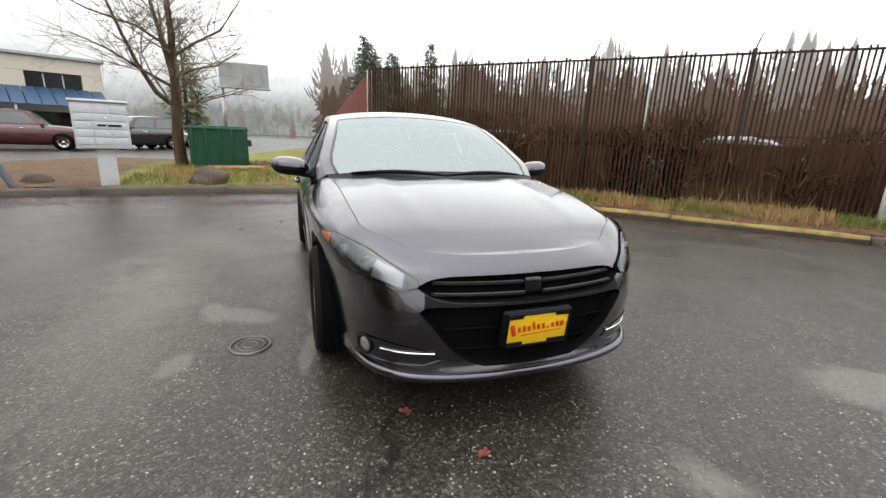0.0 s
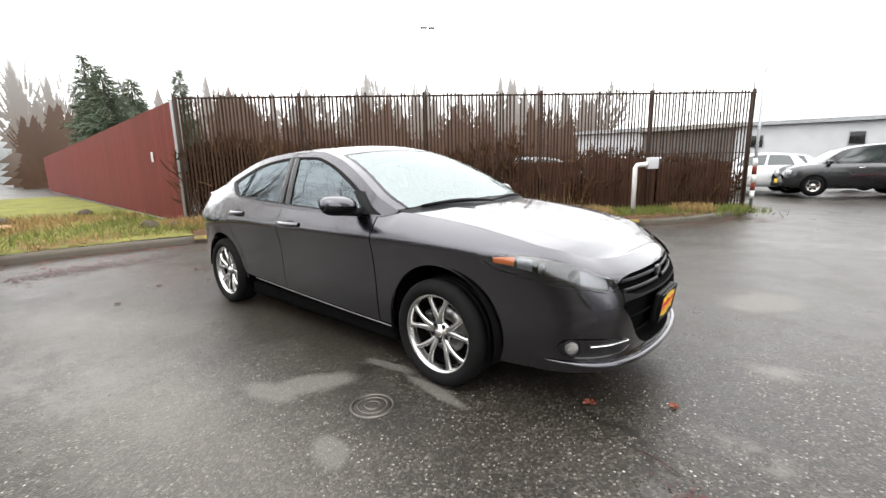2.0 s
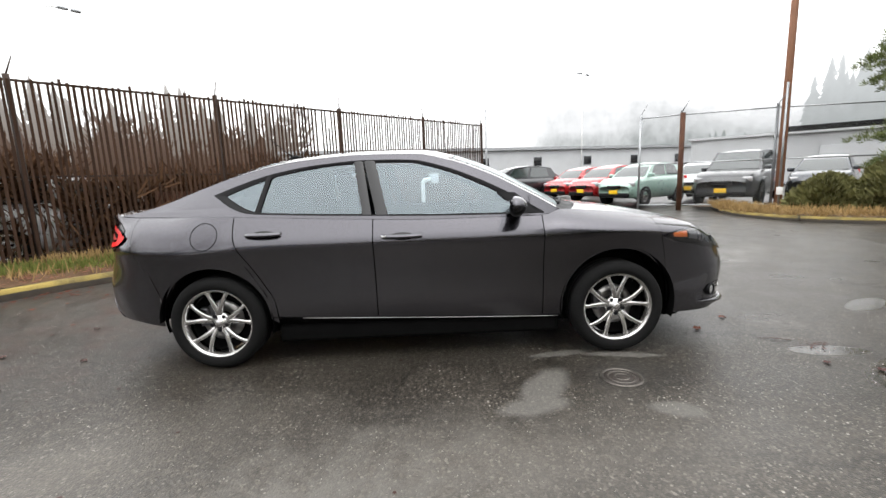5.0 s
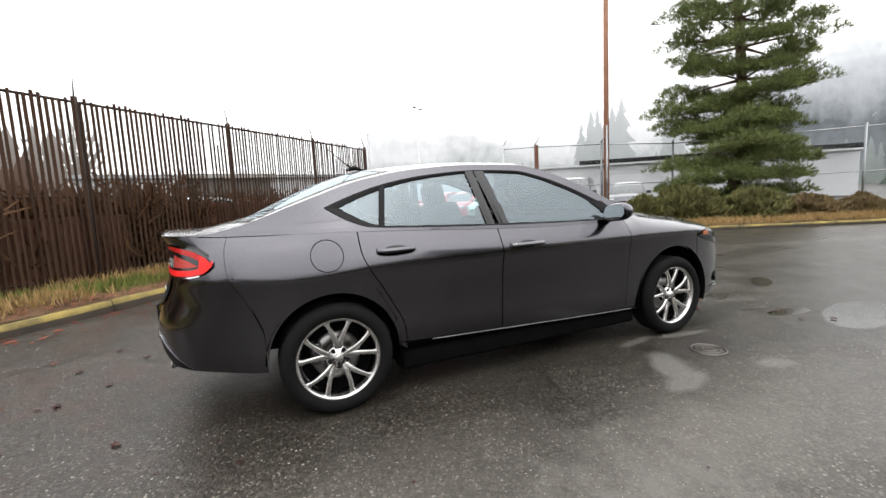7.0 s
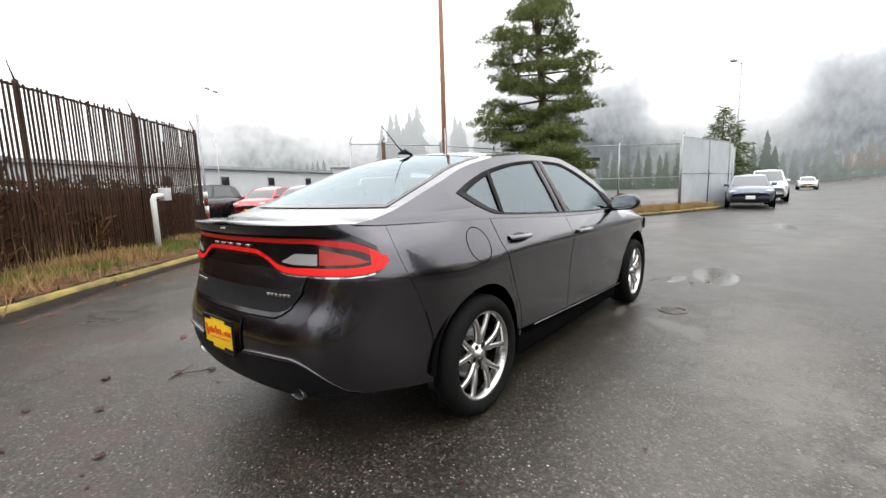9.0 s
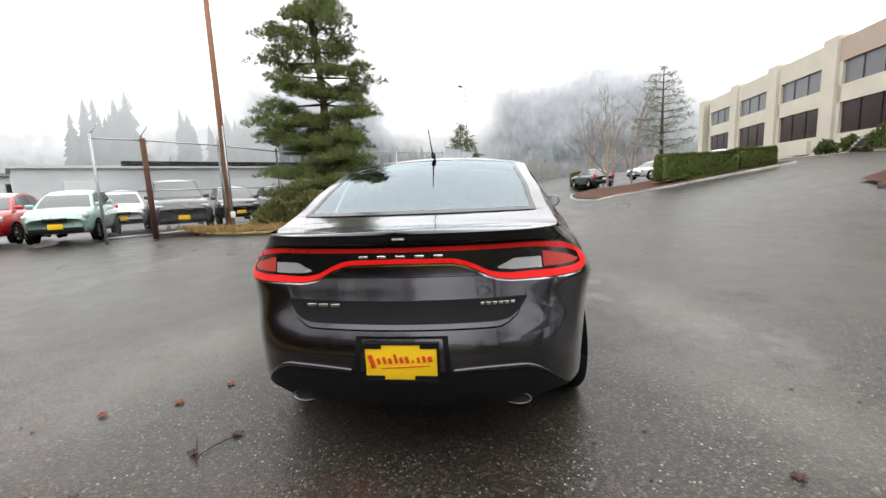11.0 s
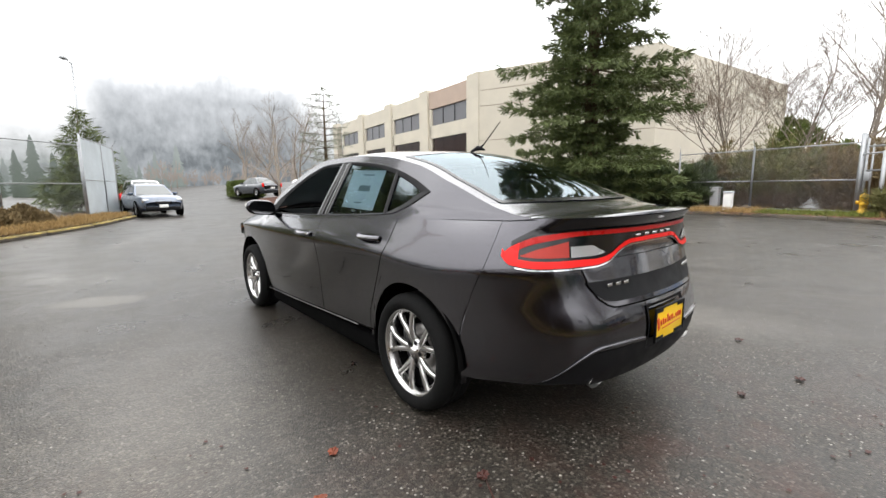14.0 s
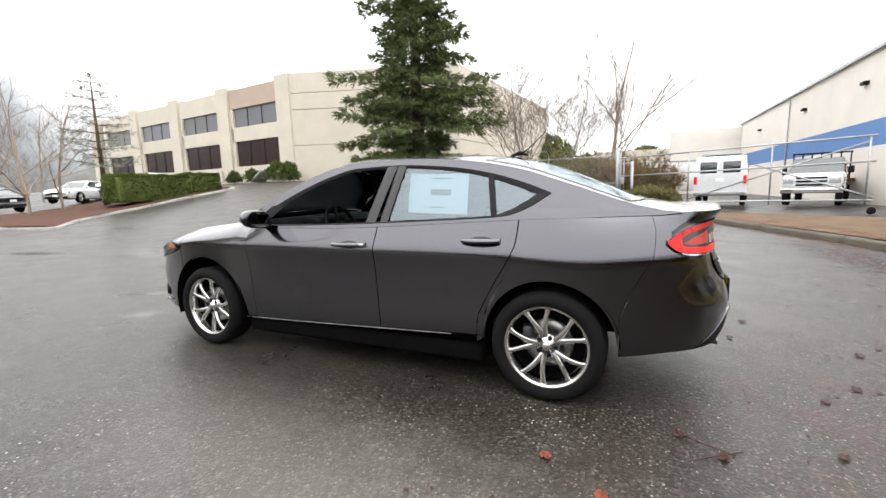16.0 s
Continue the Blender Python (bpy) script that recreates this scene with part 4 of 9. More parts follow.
        bm = lathe([(0.0, 0.008), (0.02, 0.010), (0.034, 0.006)], 20)
        fog = part("fog_lamp", bm, "chrome", saloon, at=m)
        part("fog_lamp_bezel", lathe([(0.034, 0.004), (0.037, 0.014), (0.044, 0.012), (0.046, -0.01)], 20), "black_trim", fog)
        # headlamp: dark housing, reflectors and a clear lens
        hl = curve_of((0.53, 0.664), (0.60, 0.648), (0.72, 0.668), (0.86, 0.684), (1.07, 0.722), (1.19, 0.752), (1.265, 0.784))
        hu = curve_of((0.53, 0.690), (0.60, 0.720), (0.72, 0.757), (0.86, 0.796), (1.0, 0.822), (1.10, 0.830), (1.19, 0.820), (1.265, 0.788))
        sheet = lambda off, a=0.53, b=1.265, lo=0.0, hi=1.0: (lambda u, v: skin(sg * (a + (b - a) * u), hl(a + (b - a) * u) + (hu(a + (b - a) * u) - hl(a + (b - a) * u)) * (lo + (hi - lo) * v), off))
        lamp = part("headlamp", grid(sheet(0.0025), lin(0, 1, 30), lin(0, 1, 8), flip=sg < 0), "black_gloss", saloon)
        part("amber_reflector", grid(sheet(0.004, 1.09, 1.20, 0.45, 0.86), lin(0, 1, 8), lin(0, 1, 5), flip=sg < 0), "amber", lamp)
        part("chrome_reflector", grid(sheet(0.004, 1.0, 1.075, 0.40, 0.88), lin(0, 1, 8), lin(0, 1, 5), flip=sg < 0), "lamp_grey", lamp)
        part("chrome_reflector", grid(sheet(0.004, 0.60, 0.76, 0.15, 0.85), lin(0, 1, 8), lin(0, 1, 5), flip=sg < 0), "lamp_grey", lamp)
        for s in (0.95, 0.80):
            c = skin(sg * s, hl(s) + 0.55 * (hu(s) - hl(s)), 0.0)
            ax = (skin(sg * s, hl(s) + 0.5 * (hu(s) - hl(s)), 0.1) - c)
            ax = Vector((ax.x + 0.08, ax.y * 0.5, 0)).normalized()
            m = Matrix.Translation(c) @ ax.to_track_quat("Y", "Z").to_matrix().to_4x4()
            part("projector", lathe([(0.0, 0.010), (0.014, 0.009), (0.022, 0.004), (0.026, 0.005), (0.030, 0.0)], 20), "lamp_grey", lamp, at=m)
        glassy = part("lamp_lens", grid(sheet(0.016), lin(0, 1, 30), lin(0, 1, 8), flip=sg < 0), "lens", lamp)
        glassy.visible_shadow = False
        part("lamp_edge", grid(lambda u, v: skin(sg * (0.53 + 0.735 * u), (hl if v < 2 else hu)(0.53 + 0.735 * u), 0.0025 + 0.0135 * (v % 2)), lin(0, 1, 30), [0, 1], flip=sg < 0), "black_trim", lamp)


M["lamp_grey"] = gloss("lamp_reflector_grey", (0.24, 0.245, 0.26), 0.3, 0.9)
nose()


# bonnet, cowl, windscreen, roof, rear window, deck
BONNET_Z = curve_of((1.05, 1.022), (1.2, 1.012), (1.4, 0.991), (1.6, 0.960), (1.8, 0.918), (2.0, 0.858), (2.1, 0.812), (2.16, 0.775))


def bonnet():
    s1 = s_of(1.07)

    def at(s, b):
        a = max(s, 0.001)
        x = plan_at(a)[0]
        e = skin(a, TOP_Z(x))
        xc = 1.215 + (e.x - 1.04) * (2.125 - 1.215) / (2.125 - 1.04)
        f = 1 - abs(b) ** 2.2
        z = e.z + (max(BONNET_Z(xc), e.z) - e.z) * f
        ridge = 0.006 * math.exp(-((abs(b) - 0.62) / 0.09) ** 2) * smooth01(s, 0.7, 1.3)
        return Vector((e.x + (xc - e.x) * f, e.y * b * 0.994, z - 0.001 + ridge))

    part("bonnet", grid(at, lin(0.0, 0.6, 22) + lin(0.63, s1, 36), lin(-1, 1, 41), flip=True), "paint", saloon)
    part("bonnet_seal", grid(lambda s, b: at(s, b * 1.002) - Vector((0, 0, 0.030)), lin(0.0, s1, 40), lin(-1, 1, 21), flip=True), "under", saloon)
    for y in (0.21, -0.21):
        part("washer_nozzle", box(0.022, 0.03, 0.012, 0.004, (1.36, y, 0.986)), "black_trim", saloon)
    # cowl between bonnet and windscreen
    def cowl(u, b):
        p, q = at(s1, b), top(0.96, b)
        return p.lerp(q, u) + Vector((0, 0, -0.012 * math.sin(math.pi * u)))
    part("cowl_panel", grid(cowl, lin(0, 1, 6), lin(-0.99, 0.99, 25), flip=True), "black_trim", saloon)


bonnet()
EDGE = 0.915


def band(name, xs, bs, material, lift=0.0):
    return part(name, grid(lambda x, b: top(x, b, lift), xs, bs, flip=True), material, saloon)


def greenhouse():
    ws = lin(0.955, 0.235, 22)
    screen = band("windscreen", ws, lin(-EDGE, EDGE, 25), "pane", 0.001)
    screen.visible_shadow = False
    for sg in (1, -1):
        bs = [sg * b for b in (EDGE, EDGE + 0.025, 0.97, 1.0)]
        part("windscreen_pillar", grid(lambda x, b: top(x, b), ws, bs, flip=sg > 0), "paint", saloon)
        part("screen_seal", grid(lambda x, b: top(x, sg * b, 0.003), ws, [EDGE - 0.018, EDGE + 0.006], flip=sg > 0), "black_gloss", saloon)
        rs = lin(-0.90, -1.73, 20)
        part("rear_pillar", grid(lambda x, b: top(x, sg * b), rs, [0.90, 0.95, 1.0], flip=sg > 0), "paint", saloon)
        part("screen_seal", grid(lambda x, b: top(x, sg * b, 0.003), rs, [0.868, 0.906], flip=sg > 0), "black_gloss", saloon)
    band("header_seal", [0.25, 0.222], lin(-EDGE, EDGE, 25), "black_gloss", 0.003)
    band("header_seal", [-0.885, -0.93], lin(-0.9, 0.9, 25), "black_gloss", 0.003)
    band("header_seal", [-1.70, -1.74], lin(-0.9, 0.9, 25), "black_gloss", 0.003)
    band("roof", lin(0.235, -0.90, 30), lin(-1, 1, 33), "paint")
    back = band("rear_window", lin(-0.90, -1.73, 22), lin(-0.9, 0.9, 25), "side_pane", 0.001)
    back.visible_shadow = False
    # deck and spoiler edge
    def deck(u, b):
        x = -1.73 - 0.57 * u
        if x > -2.02:
            e = Vector((x, upper_y(x, RAIL(x)), RAIL(x)))
            t = skin(s_of(x), TOP_Z(x))
            e = e.lerp(t, smooth01(-x, 1.9, 2.02))
        else:
            e = skin(s_of(x), TOP_Z(x))
        c = 1 - abs(b) ** 2.3
        xc = -1.83 - 0.415 * u
        zc = 1.105 - 0.035 * smooth01(u, 0, 0.6)
        return Vector((e.x + (xc - e.x) * c, e.y * b, e.z + (zc - e.z) * c))
    part("boot_lid_top", grid(deck, lin(0, 0.8, 14) + [0.86, 0.91, 0.95, 0.98, 1.0], lin(-1, 1, 33), flip=True), "paint", saloon)
    # wipers
    for y0, y1, x0, x1 in ((-0.60, 0.02, 1.02, 1.17), (-0.02, 0.60, 1.17, 1.04)):
        pts = [Vector((x0 + (x1 - x0) * t + 0.02 * math.sin(math.pi * t), y0 + (y1 - y0) * t, 1.022 + 0.018 * math.sin(math.pi * t))) for t in lin(0, 1, 12)]
        part("wiper", tube(pts, [0.006 + 0.008 * math.sin(math.pi * t) for t in lin(0.05, 0.95, 12)], 6), "black_trim", saloon)
    # aerial at the rear of the roof
    part("aerial", tube([(-1.0, 0, 1.435), (-1.06, 0, 1.475), (-1.2, 0, 1.60)], [0.010, 0.004, 0.0026], 8, tube([(-0.93, 0, 1.43), (-1.0, 0, 1.45), (-1.06, 0, 1.432)], [0.008, 0.017, 0.006], 10)), "black_trim", saloon)


greenhouse()


# tail: bumper, boot face, lamps
def tail():
    e = S_END - s_of(-1.73)
    cols = lin(0, 0.6, 24) + lin(0.62, 1.05, 18)
    cols += [S_END - s_of(x) for x in xs_between(-1.60, plan_at(S_END - 1.06)[0], 0.03)][::-1]
    cols = sorted({round(c, 4) for c in cols if c < e} | {round(e, 4)})
    cols = [-c for c in reversed(cols[1:])] + cols

    def tail_skin(c, z, off=0.0):
        """c: distance from the middle of the tail, negative on the right."""
        return skin(math.copysign(S_END - abs(c), c), z, off)

    REAR_LOW = curve_of((0.0, 0.318), (0.5, 0.318), (0.66, 0.350), (0.92, 0.335), (1.2, 0.30), (1.5, 0.29))

    def bumper(c, v):
        x = plan_at(S_END - abs(c))[0]
        z0 = max(REAR_LOW(abs(c)), arch(x))
        z = z0 + (TOP_Z(x) - 0.0005 - z0) * v
        lim, k = S_END - s_of(BUMPER_CUT(z) - 0.0012), abs(c)
        if k > 0.75:
            k = 0.75 + (k - 0.75) * (lim - 0.75) / (e - 0.75)
        return tail_skin(math.copysign(k, c), z)

    part("rear_bumper", grid(bumper, cols, lin(0, 1, 44), flip=True), "paint", saloon)

    def plate_of(name, half, zl, zh, off, material, n=30, rows=8, parent=None, label="", start=None):
        cs = lin(-half, half, n) if start is None else lin(start, half, n)
        return part(name, grid(lambda c, v: tail_skin(c, zl(abs(c)) + (zh(abs(c)) - zl(abs(c))) * v, off), cs, lin(0, 1, rows), flip=True), material, parent or saloon, label)

    # boot lid face with its shut line
    zl = curve_of((0, 0.664), (0.40, 0.668), (0.49, 0.708), (0.55, 0.80), (0.575, 0.86))
    plate_of("boot_shut_line", 0.575, lambda c: zl(c) - 0.008, const(0.87), 0.002, "under", rows=14)
    plate_of("boot_lid", 0.565, zl, const(0.868), 0.006, "paint", rows=14)
    kl = curve_of((0, 0.684), (0.40, 0.688), (0.48, 0.708), (0.545, 0.772))
    kh = curve_of((0, 0.776), (0.545, 0.780))
    plate_of("boot_recess", 0.545, kl, kh, 0.0085, "black_trim", label="dark band across the boot lid")
    # wide racetrack lamp
    low = curve_of((0, 0.925), (0.22, 0.922), (0.30, 0.902), (0.40, 0.858), (0.50, 0.845), (0.80, 0.847), (0.92, 0.862), (0.97, 0.90))
    high = curve_of((0, 1.0), (0.55, 1.002), (0.80, 0.985), (0.92, 0.945), (0.97, 0.905))
    lamp = plate_of("tail_lamp", 0.97, lambda c: low(c), lambda c: high(c), 0.010, "black_gloss", 70, 10, label="full-width red tail lamp")
    plate_of("lamp_red_line", 0.965, lambda c: low(c) + 0.004, lambda c: low(c) + 0.024 + 0.009 * smooth01(c, 0.3, 0.6), 0.013, "red_lens", 70, 5, lamp)
    plate_of("lamp_red_line", 0.94, lambda c: high(c) - 0.024 - 0.008 * smooth01(c, 0.5, 0.9), lambda c: high(c) - 0.004, 0.013, "dark_red_lens", 70, 4, lamp)
    plate_of("lamp_trim", 0.90, lambda c: low(c) - 0.006, lambda c: low(c) - 0.001, 0.011, "chrome", 60, 3, lamp)
    for sg in (1, -1):
        a, b = 0.42, 0.63
        top_l = lambda c: low(c) + 0.034 + 0.042 * smooth01(c, a, a + 0.12)
        bm = grid(lambda u, v: tail_skin(sg * (a + (b - a) * u), low(a + (b - a) * u) + 0.044 + 0.046 * min(1, 2.5 * u + 0.1) * v, 0.0135), lin(0, 1, 14), lin(0, 1, 5), flip=sg > 0)
        part("reversing_lamp", bm, "white_lens", lamp)
        bm = grid(lambda u, v: tail_skin(sg * (0.64 + 0.24 * u), low(0.64 + 0.24 * u) + 0.046 + max(0.004, high(0.64 + 0.24 * u) - low(0.64 + 0.24 * u) - 0.088 - 0.02 * u) * v, 0.0125), lin(0, 1, 12), lin(0, 1, 4), flip=sg > 0)
        part("lamp_inner_lens", bm, "pink_lens", lamp)
        bm = grid(lambda u, v: tail_skin(sg * (0.89 + 0.068 * u), low(0.89 + 0.068 * u) + 0.004 + max(0.001, high(0.89 + 0.068 * u) - low(0.89 + 0.068 * u) - 0.008) * v, 0.0138), lin(0, 1, 8), lin(0, 1, 6), flip=sg > 0)
        part("lamp_red_end", bm, "red_lens", lamp)
    for k in range(5):
        y = (k - 2) * 0.082
        part("chrome_letter_bar", box(0.008, 0.040, 0.012, 0.003, tail_skin(y, 0.958, 0.013)), "chrome", saloon)
    # black strip laid on the tail skin as shade under the spoiler lip
    plate_of("spoiler_shadow_gap", 0.93, lambda c: high(c) + 0.002, lambda c: high(c) + 0.05 - 0.03 * smooth01(c, 0.6, 0.93), 0.004, "black_gloss", 60, 6)
    part("high_brake_lamp", box(0.008, 0.05, 0.008, 0.002, tail_skin(0, 1.035, 0.008)), "white_lens", saloon)
    # lettering on the dark band, as plain bars
    for y0, y1, n in ((0.44, 0.27, 3), (-0.33, -0.49, 6)):
        w = (y1 - y0) / n
        for k in range(n):
            y = y0 + w * (k + 0.5)
            part("chrome_letter_bar", box(0.006, abs(w) * 0.72, 0.014, 0.002, tail_skin(y, 0.758, 0.011)), "alloy", saloon)
    # number plate recess, plate and frame
    part("plate_recess", grid(lambda u, v: tail_skin(0.205 * u * (1 - 0.06 * v), 0.44 + 0.20 * v, 0.006 - 0.012 * (1 - max(abs(u), abs(2 * v - 1)) ** 6)), lin(-1, 1, 25), lin(0, 1, 14), flip=True), "black_trim", saloon)
    number_plate(Matrix.Translation((-2.308, 0, 0.540)) @ pose(0, 0, 0, 0, 0, 180))
    # lower valance, bright creases, tail pipes
    plate_of("rear_valance", 0.84, lambda c: REAR_LOW(c) + 0.002, lambda c: max(REAR_LOW(c) + 0.003, 0.488 - 0.145 * smooth01(c, 0.50, 0.84)), 0.003, "black_trim", 60, 10)
    for sg in (1, -1):
        crease = lambda c: 0.494 + 0.012 * math.sin(math.pi * (c - 0.2) / 0.45) - 0.13 * smooth01(c, 0.50, 0.82)
        bm = grid(lambda c, v: tail_skin(sg * c, crease(c) + 0.010 * math.sin(v) * (1.02 - smooth01(c, 0.5, 0.82)), 0.003 + 0.008 * math.cos(v) * (1.02 - smooth01(c, 0.5, 0.82))), lin(0.215, 0.82, 30), lin(-math.pi, math.pi, 9), flip=sg > 0)
        part("bumper_crease", bm, "paint", saloon)
        m = pose(-2.16, sg * 0.475, 0.338, 0, 0, 90) @ Matrix.Scale(0.84, 4)
        pipe = lathe([(0.035, -0.2), (0.040, 0.0), (0.046, 0.055), (0.050, 0.06), (0.046, 0.058), (0.040, 0.0)], 24)
        bmesh.ops.scale(pipe, vec=(1.35, 1, 0.62), verts=pipe.verts)
        exhaust = part("tail_pipe", pipe, "disc", saloon, at=m)
        dark = lathe([(0.0, 0.01), (0.041, 0.012)], 24)
        bmesh.ops.scale(dark, vec=(1.35, 1, 0.62), verts=dark.verts)
        part("pipe_bore", dark, "under", exhaust)


def number_plate(m):
    """Yellow dealer plate in a dark frame, facing +x."""
    holder = part("number_plate", box(0.006, 0.305, 0.152, 0.006), "yellow", saloon, "yellow dealer plate with red script", at=m)
    for y in (0.152, -0.152):
        part("plate_frame", box(0.012, 0.008, 0.165, 0.002, (0.002, y, 0)), "black_trim", holder)
    for z, segs in ((0.078, ((-0.155, -0.08), (0.08, 0.155))), (-0.078, ((-0.155, -0.07), (0.055, 0.155)))):
        part("plate_frame", box(0.012, 0.31, 0.008, 0.002, (0.002, 0, z)), "black_trim", holder)
        for a, b in segs:
            part("plate_tab", box(0.009, b - a, 0.016, 0.002, (0.002, (a + b) / 2, z * 0.84)), "black_trim", holder)
    # the red lettering, as plain slanting bars
    for k, (h, w) in enumerate(((0.058, 0.020), (0.026, 0.013), (0.030, 0.013), (0.024, 0.014), (0.040, 0.012), (0.026, 0.014), (0.028, 0.013), (0.010, 0.008), (0.022, 0.012), (0.026, 0.014), (0.024, 0.018))):
        y = -0.122 + 0.0235 * k + (0.006 if k else 0)
        part("red_bar", box(0.004, w, h, 0.001, (0.004, y, -0.010 + h / 2 + 0.0012 * k - (0.016 if k == 0 else 0)), turn=pose(0, 0, 0, 16, 0, 0)), "red_ink", holder)
    part("red_bar", box(0.004, 0.20, 0.004, 0.001, (0.004, 0.02, -0.020), turn=pose(0, 0, 0, 3, 0, 0)), "red_ink", holder)


M["pink_lens"] = gloss("pale_red_lens", (0.40, 0.045, 0.035), 0.3, ior=1.3)
tail()
number_plate(Matrix.Translation((2.352, 0.004, 0.475)) @ pose(0, 0, 0, 0, 8, 0))
part("plate_holder", box(0.03, 0.33, 0.17, 0.01, (2.330, 0.004, 0.478), turn=pose(0, 0, 0, 0, 8, 0)), "black_trim", saloon)


# wheels
def wheel(xw, side, spin):
    hub = tagged(new("wheel"), "polished ten-spoke alloy wheel with black tyre")
    hub.empty_display_size = 0.1
    hub.parent = saloon
    hub.matrix_basis = pose(xw, side * 0.775, TYRE_R) @ pose(0, 0, 0, 0, 0, 0 if side > 0 else 180)
    r = TYRE_R
    part("tyre", lathe([(0.228, 0.085), (0.240, 0.104), (0.266, 0.112), (0.290, 0.108), (0.306, 0.092), (r, 0.07), (r, 0.024), (r - 0.006, 0.022), (r - 0.006, 0.016), (r, 0.014), (r, -0.014), (r - 0.006, -0.016), (r - 0.006, -0.022), (r, -0.024), (r, -0.07), (0.30, -0.1), (0.25, -0.112), (0.222, -0.09)], 56), "rubber", hub)
    part("rim", lathe([(0.212, -0.09), (0.207, 0.02), (0.213, 0.06), (0.219, 0.082), (0.227, 0.092), (0.236, 0.095), (0.239, 0.088), (0.234, 0.084)], 56), "alloy", hub)
    part("rim_well", lathe([(0.03, -0.03), (0.10, -0.032), (0.19, -0.03), (0.199, -0.0), (0.2, 0.03)], 40), "under", hub)
    part("brake_disc", lathe([(0.06, -0.012), (0.07, 0.0), (0.138, 0.0), (0.14, -0.012)], 40), "disc", hub)
    part("brake_caliper", box(0.06, 0.06, 0.13, 0.015, (0.115, 0.0, 0.03)), "alloy_dark", hub)
    # five pairs of slender spokes that part towards the rim
    for k in range(5):
        base = math.radians(spin + 72 * k)
        for e in (-1, 1):
            def spoke(u, v):
                r_ = 0.035 + (0.221 - 0.035) * u
                a = base + e * math.radians(3 + 14.5 * u ** 0.8)
                w = (0.017 - 0.006 * u) + 0.010 * max(0, u - 0.88) / 0.12
                h = 0.055 + 0.022 * u + 0.012 * math.sin(math.pi * u)
                q = [(-1, -0.028), (-1, -0.004), (-0.5, 0.0), (0.5, 0.0), (1, -0.004), (1, -0.028)][v]
                c, s = math.cos(a), math.sin(a)
                return Vector((r_ * c - q[0] * w * s, h + q[1], r_ * s + q[0] * w * c))
            part("spoke", grid(spoke, lin(0, 1, 9), list(range(6)), flip=False), "alloy", hub)
        a = base + math.radians(36)
        nut = lathe([(0.0, 0.066), (0.010, 0.0655), (0.0135, 0.064), (0.0135, 0.05)], 10)
        bmesh.ops.translate(nut, verts=nut.verts, vec=(0.052 * math.cos(a), 0, 0.052 * math.sin(a)))
        part("wheel_nut", nut, "black_trim", hub)
    part("hub", lathe([(0.0, 0.080), (0.020, 0.079), (0.026, 0.073), (0.028, 0.062), (0.066, 0.058), (0.072, 0.03)], 30), "alloy", hub)


for xw, sd, sp in ((AXLE, -1, 90), (-AXLE, -1, 20), (AXLE, 1, 40), (-AXLE, 1, 75)):
    wheel(xw, sd, sp)

# underside
part("underbody", box(3.3, 1.34, 0.10, 0.03, (0.24, 0, 0.225)), "under", saloon)
part("underbody", box(1.94, 1.62, 0.12, 0.03, (0.0, 0, 0.205)), "under", saloon)


